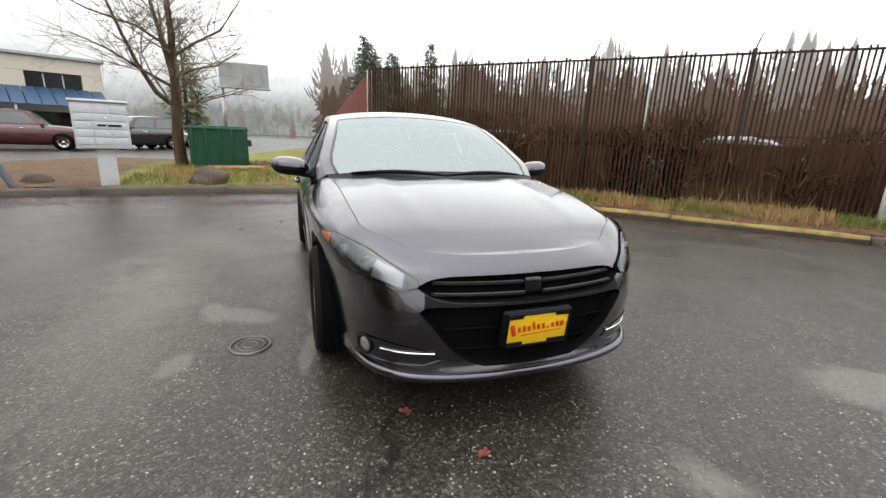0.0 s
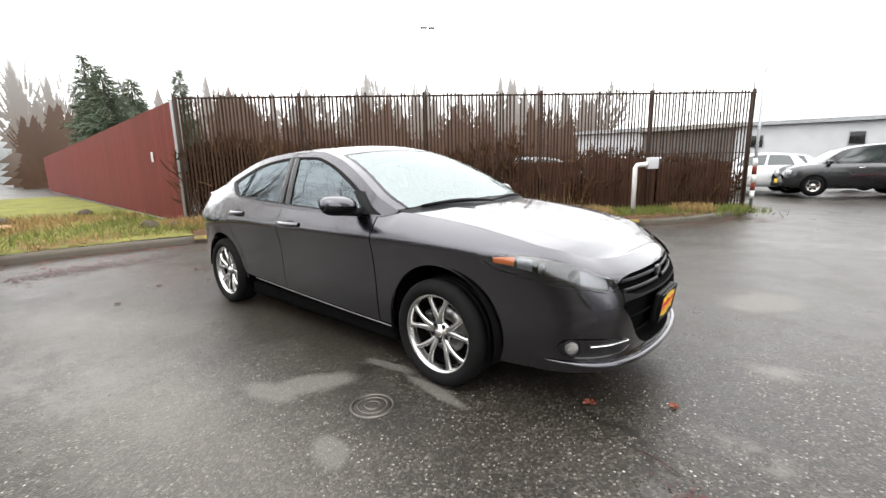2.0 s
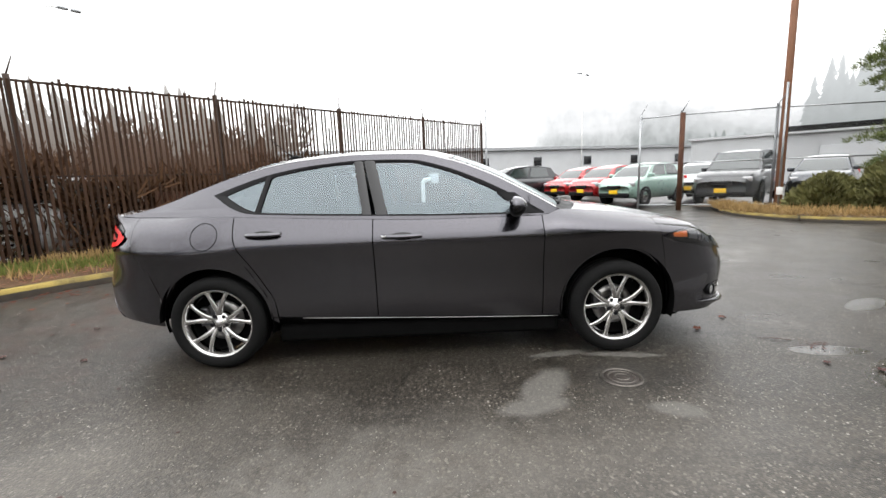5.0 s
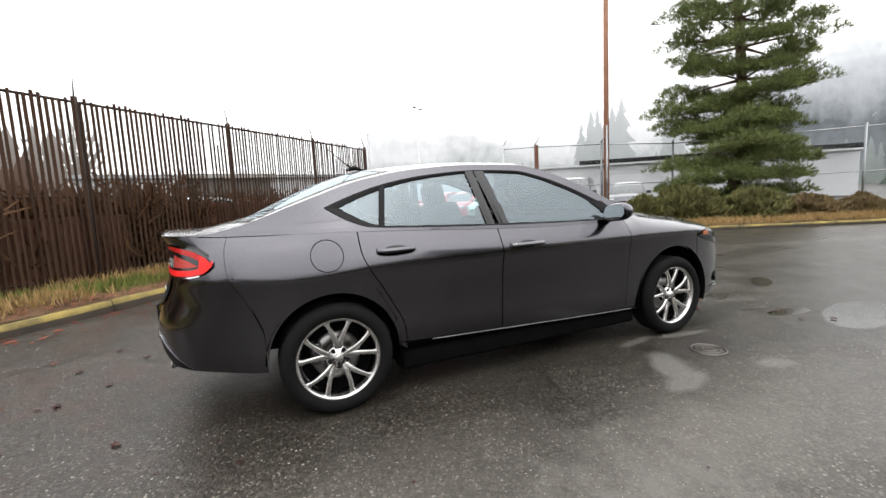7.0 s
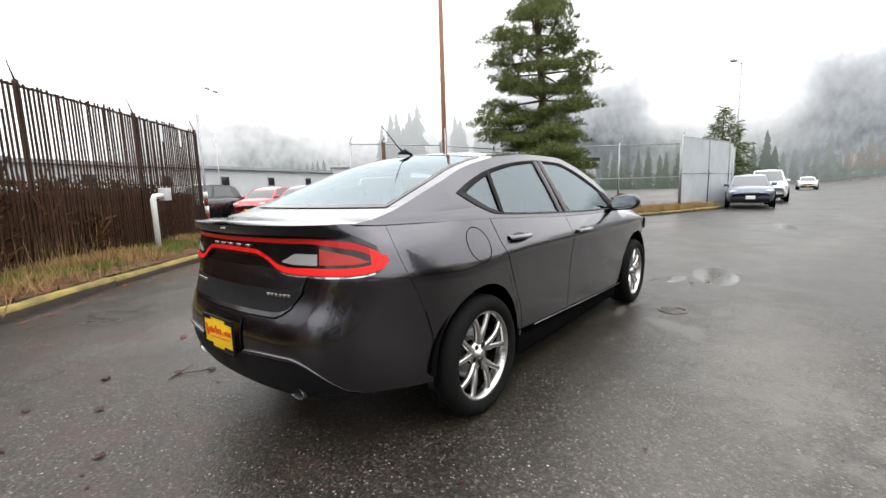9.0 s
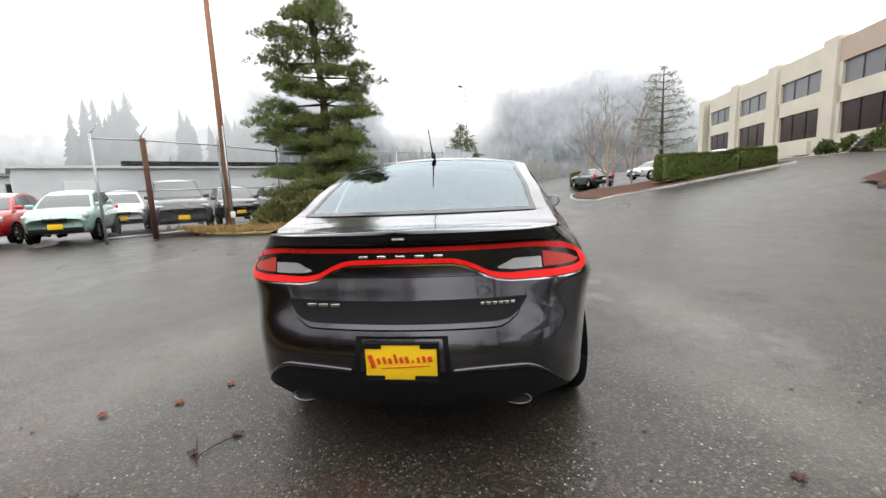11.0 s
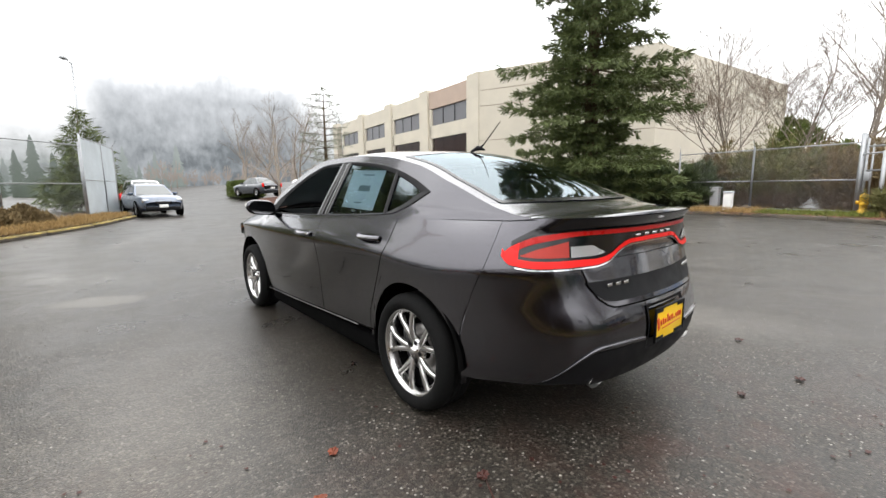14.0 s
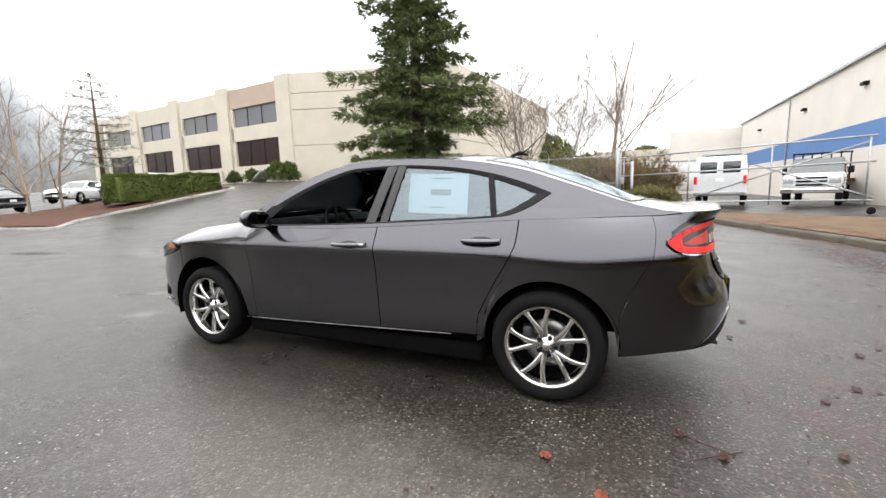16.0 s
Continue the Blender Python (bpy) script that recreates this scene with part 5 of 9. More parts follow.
# handles, mirrors, fuel flap
def trims(side):
    for x0, x1, z in ((-0.215, 0.045, 0.868), (-1.10, -0.87, 0.908)):
        xm = (x0 + x1) / 2
        def bar(u, v):
            x = x0 + (x1 - x0) * u
            bulge = math.sin(math.pi * u) ** 0.5
            return skin(side * s_of(x), z + 0.013 * math.sin(v), 0.006 + 0.030 * bulge + 0.010 * math.cos(v))
        part("door_handle", grid(bar, lin(0.0, 1, 18), lin(0, 2 * math.pi, 10), flip=side < 0), "paint", saloon)
        cup = lambda u, v: skin(side * s_of(xm + 0.075 * u), z - 0.004 + 0.026 * v * math.sqrt(max(0, 1 - u * u)), 0.0015)
        part("handle_cup", grid(cup, lin(-1, 1, 16), lin(-1, 1, 6), flip=side < 0), "black_gloss", saloon)
        if z < 0.9:
            part("lock_cap", box(0.03, 0.006, 0.014, 0.002, skin(side * s_of(x0 + 0.012), z, 0.03)), "chrome", saloon)
    # mirror
    def shell(u, v):
        a = 2 * math.pi * v
        w = (1 - abs(u) ** 3.2) ** 0.5 if abs(u) < 1 else 0
        fx = 0.62 + (0.080 if math.cos(a) > 0 else 0.030) * math.cos(a) * w
        return Vector((fx + 0.03 * (1 - u) * 0.5, side * (0.965 + 0.125 * u), 1.035 + 0.062 * math.sin(a) * w + 0.010 * u))
    mir = part("door_mirror", grid(shell, lin(-1, 1, 19), lin(0, 1, 21), flip=side > 0), "paint", saloon)
    part("mirror_base", tube([(0.70, side * 0.80, 0.985), (0.665, side * 0.87, 0.985), (0.64, side * 0.95, 0.995)], [0.032, 0.026, 0.024], 10), "black_trim", mir)
    face = lambda u, v: Vector((0.584 + 0.03 * (1 - u) * 0.5 - 0.0008, side * (0.965 + 0.108 * u), 1.035 + 0.052 * v * (1 - abs(u) ** 4) ** 0.5 + 0.010 * u))
    part("mirror_glass", grid(face, lin(-0.98, 0.98, 14), lin(-1, 1, 8), flip=side < 0), "mirror", mir)
    part("mirror_lower_shell", grid(lambda u, v: Vector((0.0, 0.0, -0.0022)) + shell(u, 0.52 + 0.46 * v) * 1.0, lin(-0.97, 0.97, 15), lin(0, 1, 9), flip=side > 0), "black_trim", mir)
    if side < 0:
        c = skin(-s_of(-1.376), 0.905, 0.0)
        ring = lambda a, v: skin(-s_of(-1.376 + (0.088 + 0.0022 * v) * math.cos(a)), 0.905 + (0.085 + 0.0022 * v) * math.sin(a), 0.0012)
        part("fuel_flap_joint", grid(ring, lin(0, 2 * math.pi, 49), [-1, 1]), "under", saloon)


both(trims)


# cabin
def cabin():
    part("cabin_floor", box(2.5, 1.30, 0.04, 0.01, (-0.1, 0, 0.36)), "cloth", saloon)
    part("parcel_shelf", box(0.62, 1.15, 0.03, 0.01, (-1.42, 0, 0.985)), "dash", saloon)
    dash = lambda u, v: Vector((0.55 + 0.48 * v + 0.10 * (1 - u * u), 0.70 * u, 0.955 + 0.045 * math.sin(1.2 + v) - 0.05 * (1 - v) ** 2))
    part("dashboard", grid(dash, lin(-1, 1, 17), lin(0, 1, 9)), "dash", saloon)
    part("dashboard_face", grid(lambda u, v: Vector((0.55 + 0.10 * (1 - u * u) + 0.10 * v * v, 0.70 * u, 0.947 - 0.40 * v)), lin(-1, 1, 17), lin(0, 1, 7)), "dash", saloon)
    part("instrument_hood", box(0.20, 0.36, 0.06, 0.025, (0.56, 0.34, 0.985)), "dash", saloon)
    for y in (0.36, -0.36):
        for x, zt in ((-0.12, 0.60), (-0.80, 0.56)):
            seat = part("seat", box(0.52, 0.50, 0.20, 0.07, (x + 0.05, y, 0.47)), "cloth", saloon)
            lean = pose(x - 0.30, y, 0.86, 0, -16, 0)
            part("backrest", box(0.16, 0.48, 0.62, 0.06), "cloth", seat, at=lean)
            part("head_restraint", box(0.10, 0.26, 0.17, 0.045), "cloth", seat, at=pose(x - 0.405, y, 1.21 if x > -0.5 else 1.15, 0, -12, 0))
    ringm = Matrix.Translation((0.36, 0.36, 0.93)) @ pose(0, 0, 0, 0, -65, 0)
    pts = [Vector((0.175 * math.cos(a), 0.175 * math.sin(a), 0)) for a in lin(0, 2 * math.pi, 33)]
    bm = tube(pts, 0.015, 8, caps=False)
    for a in (0.2, math.pi - 0.2, -math.pi / 2):
        tube([Vector((0, 0, -0.02)), Vector((0.17 * math.sin(a) * 0 + 0.17 * math.cos(a + math.pi / 2), 0.17 * math.sin(a + math.pi / 2), 0))], 0.018, 6, bm)
    lathe([(0.0, 0.01), (0.05, 0.005), (0.06, -0.02)], 16, bm, axis="z")
    bmesh.ops.transform(bm, matrix=ringm, verts=bm.verts)
    part("steering_wheel", bm, "black_trim", saloon)
    part("rear_view_mirror", box(0.03, 0.23, 0.065, 0.02, (0.30, 0.02, 1.305)), "black_trim", saloon)
    part("headlining", grid(lambda x, b: top(x, b, -0.035), lin(0.18, -0.88, 14), lin(-0.93, 0.93, 15)), surface("grey_headlining", (0.35, 0.35, 0.35), 0.9), saloon)
    # white price sheet inside the rear left window
    tilt = lambda u, v: upper(-0.47 - 0.40 * u + 0.03 * v, 1.055 + 0.245 * v + 0.015 * (1 - u), 1, -0.016)
    part("window_sticker", grid(tilt, lin(0, 1, 10), lin(0, 1, 6), flip=False), "paper", saloon, "white price sheet in the rear door window")
    for u0, u1, v0, v1 in ((0.38, 0.72, 0.86, 0.89), (0.38, 0.72, 0.45, 0.60), (0.36, 0.62, 0.14, 0.17)):
        line = lambda u, v: upper(-0.47 - 0.40 * u + 0.03 * v, 1.055 + 0.245 * v + 0.015 * (1 - u), 1, -0.0145)
        part("sticker_print", grid(line, lin(u0, u1, 4), [v0, v1]), "print", saloon)


cabin()

# ---- fences, walls and buildings ----
M["fence_steel"] = surface("dark_weathered_steel", (0.045, 0.032, 0.026), 0.7, 0.2, vary=0.4, scale=4, relief=0.2, spec=0.2)
M["pale_slat"] = surface("pale_grey_plastic_slats", (0.46, 0.50, 0.52), 0.6, vary=0.15, scale=1.5, relief=0.05)
M["dark_wall"] = surface("dark_grey_block_wall", (0.10, 0.092, 0.085), 0.85, vary=0.25, scale=1.0, relief=0.2)
def along(a, b, t):
    return Vector(a).lerp(Vector(b), t)


def slat_fence():
    root = thing("slat_fence", "tall weathered fence of narrow brown slats between rusty steel posts", "fence")
    a, b = FENCE_A, FENCE_B
    length = (b - a).length
    d = (b - a) / length
    turn = math.degrees(math.atan2(d.y, d.x))
    rng = random.Random(7)
    slat = []
    for w in (0.038, 0.035, 0.042):
        bm = box(w, 0.020, 1.0, 0.003, (0, 0, 0.5), seg=1)
        me = bpy.data.meshes.new("slat")
        bm.to_mesh(me)
        bm.free()
        me.materials.append(M["slat"])
        slat.append(me)
    n = int(length / 0.082)
    for i in range(n):
        far_end = smooth01(i * 0.082, 6.5, 9.5)
        if rng.random() < 0.012 + 0.04 * far_end:
            continue
        p = a + d * (0.06 + i * 0.082 + rng.uniform(-0.006, 0.006))
        z0 = 0.16 + rng.uniform(0, 0.05)
        h = 2.93 + rng.choice((0, 0, 0.0, 0.03, 0.05)) + rng.uniform(-0.02, 0.025) - z0
        if rng.random() < 0.03:
            h -= rng.uniform(0.1, 0.5)
        o = new("slat", rng.choice(slat))
        o.parent = root
        o.matrix_basis = pose(p.x, p.y, z0, rng.uniform(-0.3, 0.3), rng.uniform(-0.22, 0.22), turn + rng.uniform(-2, 2)) @ Matrix.Diagonal((1 - 0.22 * far_end, 1, h, 1))
    back = Vector((-d.y, d.x)) * 0.05
    marks = [0.0, 2.75, 5.6, 8.35, 11.05, 13.6]
    for s in marks:
        p = a + d * s + back * 0.8
        part("fence_post", tube([(p.x, p.y, -0.1), (p.x, p.y, 3.0)], 0.042, 10), "fence_steel", root)
        lean = Vector((d.y, -d.x)) * -0.16 + d * 0.1
        part("wire_arm", tube([(p.x, p.y, 2.98), (p.x + lean.x, p.y + lean.y, 3.30)], [0.014, 0.008], 6), "fence_steel", root)
    for z, r in ((2.92, 0.022), (1.5, 0.012), (0.30, 0.012)):
        q0, q1 = a + back, b + back
        part("fence_rail", tube([(q0.x, q0.y, z), (q1.x, q1.y, z)], r, 8), "fence_steel", root)
    # end post with a red-and-white guard
    p = b + d * 0.12
    part("end_post", tube([(p.x, p.y, -0.1), (p.x, p.y, 3.45)], 0.035, 10), "galv", root)
    for k in range(5):
        part("guard_band", tube([(p.x, p.y, 0.35 + 0.2 * k), (p.x, p.y, 0.55 + 0.2 * k)], 0.05, 10), "red_board" if k % 2 else "white_paint", root)
    # dark boards leaning low behind the slats
    for s0, s1, z1 in ((7.6, 9.4, 1.36), (9.5, 11.3, 1.42), (11.4, 13.3, 1.30), (4.4, 6.2, 1.2)):
        m = a + d * ((s0 + s1) / 2) + back * 4
        o = thing("board", "dark rusty sheet leaning behind the fence", "board")
        part("sheet", box(s1 - s0, 0.03, z1 - 0.1, 0.005, (0, 0, (z1 - 0.1) / 2)), "rust", o)
        o.matrix_basis = pose(m.x, m.y, 0.1, 4, 0, turn)
    # pale pipe with an elbow and a small cabinet in front
    o = thing("standpipe", "pale grey pipe with an elbow and a small meter box", "pipe")
    q = a + d * 10.45 + Vector((d.y, -d.x)) * 0.50
    part("pipe", tube([(q.x, q.y, 0.05), (q.x, q.y, 1.18), (q.x + 0.03, q.y + 0.02, 1.24), (q.x + 0.22, q.y + 0.18, 1.26)], 0.055, 10), "white_paint", o)
    part("meter_box", box(0.24, 0.14, 0.26, 0.015, (q.x + 0.30, q.y + 0.24, 1.28), turn=pose(0, 0, 0, 0, 0, turn)), "grey_box", o)


slat_fence()


def red_wall():
    """Board wall painted barn red, running away from the fence corner."""
    root = thing("wall_red", "tall barn-red board wall", "wall", kind="structure")
    a, b = Vector((-8.32, 1.22)), Vector((-49.0, 4.2))
    length = (b - a).length
    d = (b - a) / length
    turn = math.degrees(math.atan2(d.y, d.x))
    rng = random.Random(3)
    bm = box(0.288, 0.03, 2.82, 0.004, (0, 0, 1.41), seg=1)
    me = bpy.data.meshes.new("board")
    bm.to_mesh(me)
    bm.free()
    me.materials.append(M["red_board"])
    for i in range(int(length / 0.294)):
        p = a + d * (0.15 + i * 0.294)
        o = new("board", me)
        o.parent = root
        o.matrix_basis = pose(p.x, p.y, 0.09 + rng.uniform(-0.006, 0.006), 0, 0, turn + rng.uniform(-0.5, 0.5))
    part("rail", tube([(a.x, a.y + 0.05, 2.75), (b.x, b.y + 0.05, 2.75)], 0.03, 6), "red_board", root)
    p = a - d * 0.12
    part("corner_post", box(0.14, 0.14, 2.9, 0.01, (p.x, p.y, 1.45)), "galv", root)
    part("notice", box(0.20, 0.01, 0.26, 0.003, (-10.6, 1.34, 1.72), turn=pose(0, 0, 0, 0, 0, turn)), "white_paint", root)


red_wall()


def chain_fence(name, pts, height, label, pale=0.0, mesh=True, post_mat="galv", every=3.0):
    """Steel posts and rails with woven wire, or pale slats threaded through it."""
    root = thing(name, label, "fence")
    rng = random.Random(len(name))
    verts, faces = [], []
    for a, b in zip(pts, pts[1:]):
        a, b = Vector(a), Vector(b)
        length = (b - a).length
        d = (b - a) / length
        n = max(1, round(length / every))
        for i in range(n + 1):
            p = a + d * (length * i / n)
            part("post", tube([(p.x, p.y, ground_z(p.x, p.y) - 0.1), (p.x, p.y, height + 0.12)], 0.038, 8), post_mat, root)
            part("wire_arm", tube([(p.x, p.y, height + 0.1), (p.x + 0.12, p.y - 0.18, height + 0.42)], [0.014, 0.008], 5), "galv", root)
        for z in (height, 0.16, height * 0.5):
            part("rail", tube([(a.x, a.y, z), (b.x, b.y, z)], 0.021, 7), "galv", root)
        if pale:
            k = int(length / 0.085)
            for i in range(k):
                p = a + d * (0.04 + i * 0.085)
                q = p + d * 0.066
                c = len(verts)
                nx = Vector((-d.y, d.x)) * 0.004
                verts += [(p.x + nx.x, p.y + nx.y, 0.2), (q.x - nx.x, q.y - nx.y, 0.2), (q.x - nx.x, q.y - nx.y, height - 0.03), (p.x + nx.x, p.y + nx.y, height - 0.03)]
                faces.append((c, c + 1, c + 2, c + 3))
        elif mesh:
            h = height - 0.16
            run = -h
            while run < length:
                for up in (1, -1):
                    s0, s1 = max(run, 0), min(run + h, length)
                    if s1 - s0 < 0.05:
                        continue
                    z0, z1 = 0.16 + (s0 - run), 0.16 + (s1 - run)
                    if up < 0:
                        z0, z1 = height + 0.16 - z0, height + 0.16 - z1
                    p, q = a + d * s0, a + d * s1
                    c = len(verts)
                    verts += [(p.x, p.y, z0 - 0.0022), (p.x, p.y, z0 + 0.0022), (q.x, q.y, z1 + 0.0022), (q.x, q.y, z1 - 0.0022)]
                    faces.append((c, c + 1, c + 2, c + 3))
                run += 0.085
    if faces:
        raw("pale_slats" if pale else "woven_wire", verts, faces, "pale_slat" if pale else "galv", root, smooth=False)
    return root


chain_fence("lot_fence", [(6.95, 10.52), (7.9, 9.83), (10.2, 8.95), (13.4, 8.5), (18.9, 2.05)], 2.95, "galvanised chain-link fence round the car lot", every=2.6)
rusty = thing("fence_post", "stout rusty steel post at the lot fence", "post")
part("post", tube([(7.9, 9.78, -0.1), (7.9, 9.78, 3.0)], 0.075, 10), "rust", rusty)
chain_fence("slatted_fence", [(18.9, 2.0), (21.5, 1.3), (24.1, 0.75), (36, 1.4)], 3.25, "chain-link fence threaded with pale grey slats", pale=1.0)
chain_fence("yard_fence", [(5.2, -19.4), (2.2, -18.9), (-1.16, -18.25)], 2.5, "chain-link fence along the yard")


def pipe_gate():
    g = thing("yard_gate", "galvanised steel pipe gate with a diagonal brace, standing open", "gate")
    a, b = Vector((-1.16, -18.25)), Vector((-8.6, -14.6))
    for z in (2.35, 1.55, 0.35):
        part("rail", tube([(a.x, a.y, z), (b.x, b.y, z + 0.12)], 0.03, 8), "galv", g)
    for t in (0.02, 0.35, 0.68, 0.98):
        p = a.lerp(b, t)
        part("upright", tube([(p.x, p.y, 0.3), (p.x, p.y, 2.42)], 0.028, 8), "galv", g)
    p, q = a.lerp(b, 0.35), a.lerp(b, 0.98)
    part("brace", tube([(p.x, p.y, 0.5), (q.x, q.y, 2.3)], 0.026, 8), "galv", g)
    p, q = a.lerp(b, 0.62), a.lerp(b, 1.0)
    part("brace", tube([(p.x, p.y, 1.75), (q.x, q.y, 0.55)], 0.03, 8), "galv", g)
    part("wheel", lathe([(0.0, -0.03), (0.11, -0.03), (0.12, 0.0), (0.11, 0.03), (0, 0.03)], 16), "rubber", g, at=pose(b.x, b.y, 0.13))
    h = thing("gate_post", "stout galvanised gate post", "post")
    part("post", tube([(a.x + 0.12, a.y, -0.1), (a.x + 0.12, a.y, 2.8)], [0.075, 0.075], 12), "galv", h)
    part("second_post", tube([(a.x - 0.5, a.y + 0.9, -0.1), (a.x - 0.5, a.y + 0.9, 2.15)], [0.06, 0.06], 12), "galv", h)
    part("lock_box", box(0.16, 0.12, 0.3, 0.01, (a.x - 0.1, a.y + 0.45, 1.35)), "galv", h)
    part("link_bar", tube([(a.x + 0.12, a.y, 2.1), (a.x - 0.5, a.y + 0.9, 2.1)], 0.025, 8), "galv", h)


pipe_gate()


def office():
    root = thing("office_building", "two-storey cream concrete office block with dark strip windows", "building")
    a, b = Vector((27.1, -28.12)), Vector((66.0, -32.5))
    d = (b - a).normalized()
    back = Vector((d.y, -d.x))
    turn = math.degrees(math.atan2(d.y, d.x))
    base = 2.3

    def slab(s0, s1, z0, z1, depth, front, material, name, bevel=0.02):
        c = a + d * ((s0 + s1) / 2) + back * (depth / 2 - front)
        return part(name, box(s1 - s0, depth, z1 - z0, bevel, (c.x, c.y, (z0 + z1) / 2), turn=pose(0, 0, 0, 0, 0, turn)), material, root, smooth=False)

    # wall built up round the real window openings
    bays = [1.85 + 9.25 * k for k in range(4)]
    for k, s in enumerate(bays):
        slab(s - 1.85, s, base, 12.02, 0.9, 0.25, "stucco", "pillar")
        e = s + 7.4
        for z0, z1, mat in ((base, 4.1, "stucco"), (6.6, 8.0, "stucco"), (9.85, 11.7, "stucco_brown" if k == 0 else "stucco")):
            slab(s, e, z0, z1, 0.5, 0.0, mat, "wall")
        slab(s, s + 0.3, 4.1, 9.85, 0.5, 0.0, "stucco", "wall")
        slab(e - 0.45, e, 4.1, 9.85, 0.5, 0.0, "stucco", "wall")
        for z0, z1, mat in ((4.1, 6.6, "brown_window"), (8.0, 9.85, "blind_window")):
            w = slab(s + 0.3, e - 0.45, z0, z1, 0.05, -0.22, mat, "window", 0.0)
            w["label"] = "dark recessed strip window"
            for m in (0.35, 0.68):
                x = s + 0.3 + (e - s - 0.75) * m
                slab(x - 0.04, x + 0.04, z0, z1, 0.08, -0.16, "dark_window", "mullion", 0.0)
    slab(38.85, 40.6, base, 12.02, 0.9, 0.25, "stucco", "pillar")
    # plain end wall with shallow joints
    for c0, c1 in ((Vector((27.3, -28.0)), Vector((12.5, -33.0))), (Vector((12.5, -33.0)), Vector((10.0, -60.0)))):
        dd = (c1 - c0).normalized()
        t2 = math.degrees(math.atan2(dd.y, dd.x))
        nb = Vector((-dd.y, dd.x))
        mid = (c0 + c1) / 2 + nb * 0.3
        L2 = (c1 - c0).length
        for z0, z1 in ((0.0, 5.55), (5.6, 8.75), (8.8, 10.2), (10.25, 12.0)):
            part("end_wall", box(L2, 0.6, z1 - z0, 0.02, (mid.x, mid.y, (z0 + z1) / 2), turn=pose(0, 0, 0, 0, 0, t2)), "stucco", root, smooth=False)
        part("end_wall_joint", box(L2 - 0.1, 0.5, 11.8, 0.0, (mid.x + nb.x * 0.04, mid.y + nb.y * 0.04, 5.9), turn=pose(0, 0, 0, 0, 0, t2)), "stucco_brown", root, smooth=False)
    m = (a + b) / 2 + back * 8
    part("roof", box(40, 15, 0.4, 0.0, (m.x, m.y, 11.3), turn=pose(0, 0, 0, 0, 0, turn)), "concrete", root, smooth=False)
    part("core", box(39, 12, 9.0, 0.0, (m.x + back.x * 1.5, m.y + back.y * 1.5, 6.6), turn=pose(0, 0, 0, 0, 0, turn)), "dark_window", root, smooth=False)
    # outside stair and planting by the entrance
    st = thing("stair", "pale concrete entrance steps with rails", "stairs")
    for k in range(6):
        p = a + d * (4.0 - 0.28 * k) - back * 1.2
        part("step", box(0.30, 1.6, 0.18, 0.01, (p.x, p.y, 2.45 + 0.18 * k), turn=pose(0, 0, 0, 0, 0, turn)), "concrete", st, smooth=False)
    # low pale wall in front
    lw = thing("low_wall", "low cream garden wall", "wall")
    p = a + d * 9.5 - back * 3.0
    part("wall", box(5.5, 0.3, 1.1, 0.02, (p.x, p.y, 3.0), turn=pose(0, 0, 0, 0, 0, turn)), "stucco", lw, smooth=False)


office()


def warehouse():
    root = thing("warehouse", "white warehouse with a broad blue painted band", "building")
    for z0, z1, mat in ((0.0, 2.5, "white_wall"), (2.5, 3.6, "blue_band"), (3.6, 6.5, "white_wall")):
        part("wall", box(0.5, 30, z1 - z0 - 0.004, 0.0, (-11.3, -32.5, (z0 + z1) / 2)), mat, root, smooth=False)
    part("back_wall", box(6.5, 0.5, 6.3, 0.0, (-8.2, -47.3, 3.15)), "white_wall", root, smooth=False)
    part("back_wall", box(9, 0.5, 5.0, 0.0, (-2.0, -52, 2.5)), "stucco", root, smooth=False)
    part("roof_edge", box(0.7, 30.4, 0.16, 0.02, (-11.25, -32.5, 6.56)), "galv", root, smooth=False)
    part("roof", box(14, 30, 0.2, 0.0, (-18.4, -32.5, 6.45)), "concrete", root, smooth=False)
    for y, z in ((-40, 5.2), (-30, 5.3), (-22.5, 5.3)):
        part("wall_lamp", box(0.22, 0.4, 0.16, 0.03, (-10.95, y, z)), "black_trim", root)
    for y, z in ((-36, 6.75), (-44, 6.75)):
        part("roof_vent", lathe([(0.0, 0.5), (0.3, 0.45), (0.34, 0.25), (0.2, 0.2), (0.2, -0.1)], 16, axis="z"), "galv", root, at=pose(-12.2, y, z))
    part("downpipe", tube([(-11.0, -33, 0), (-11.0, -33, 6.4)], 0.05, 8), "galv", root)


warehouse()


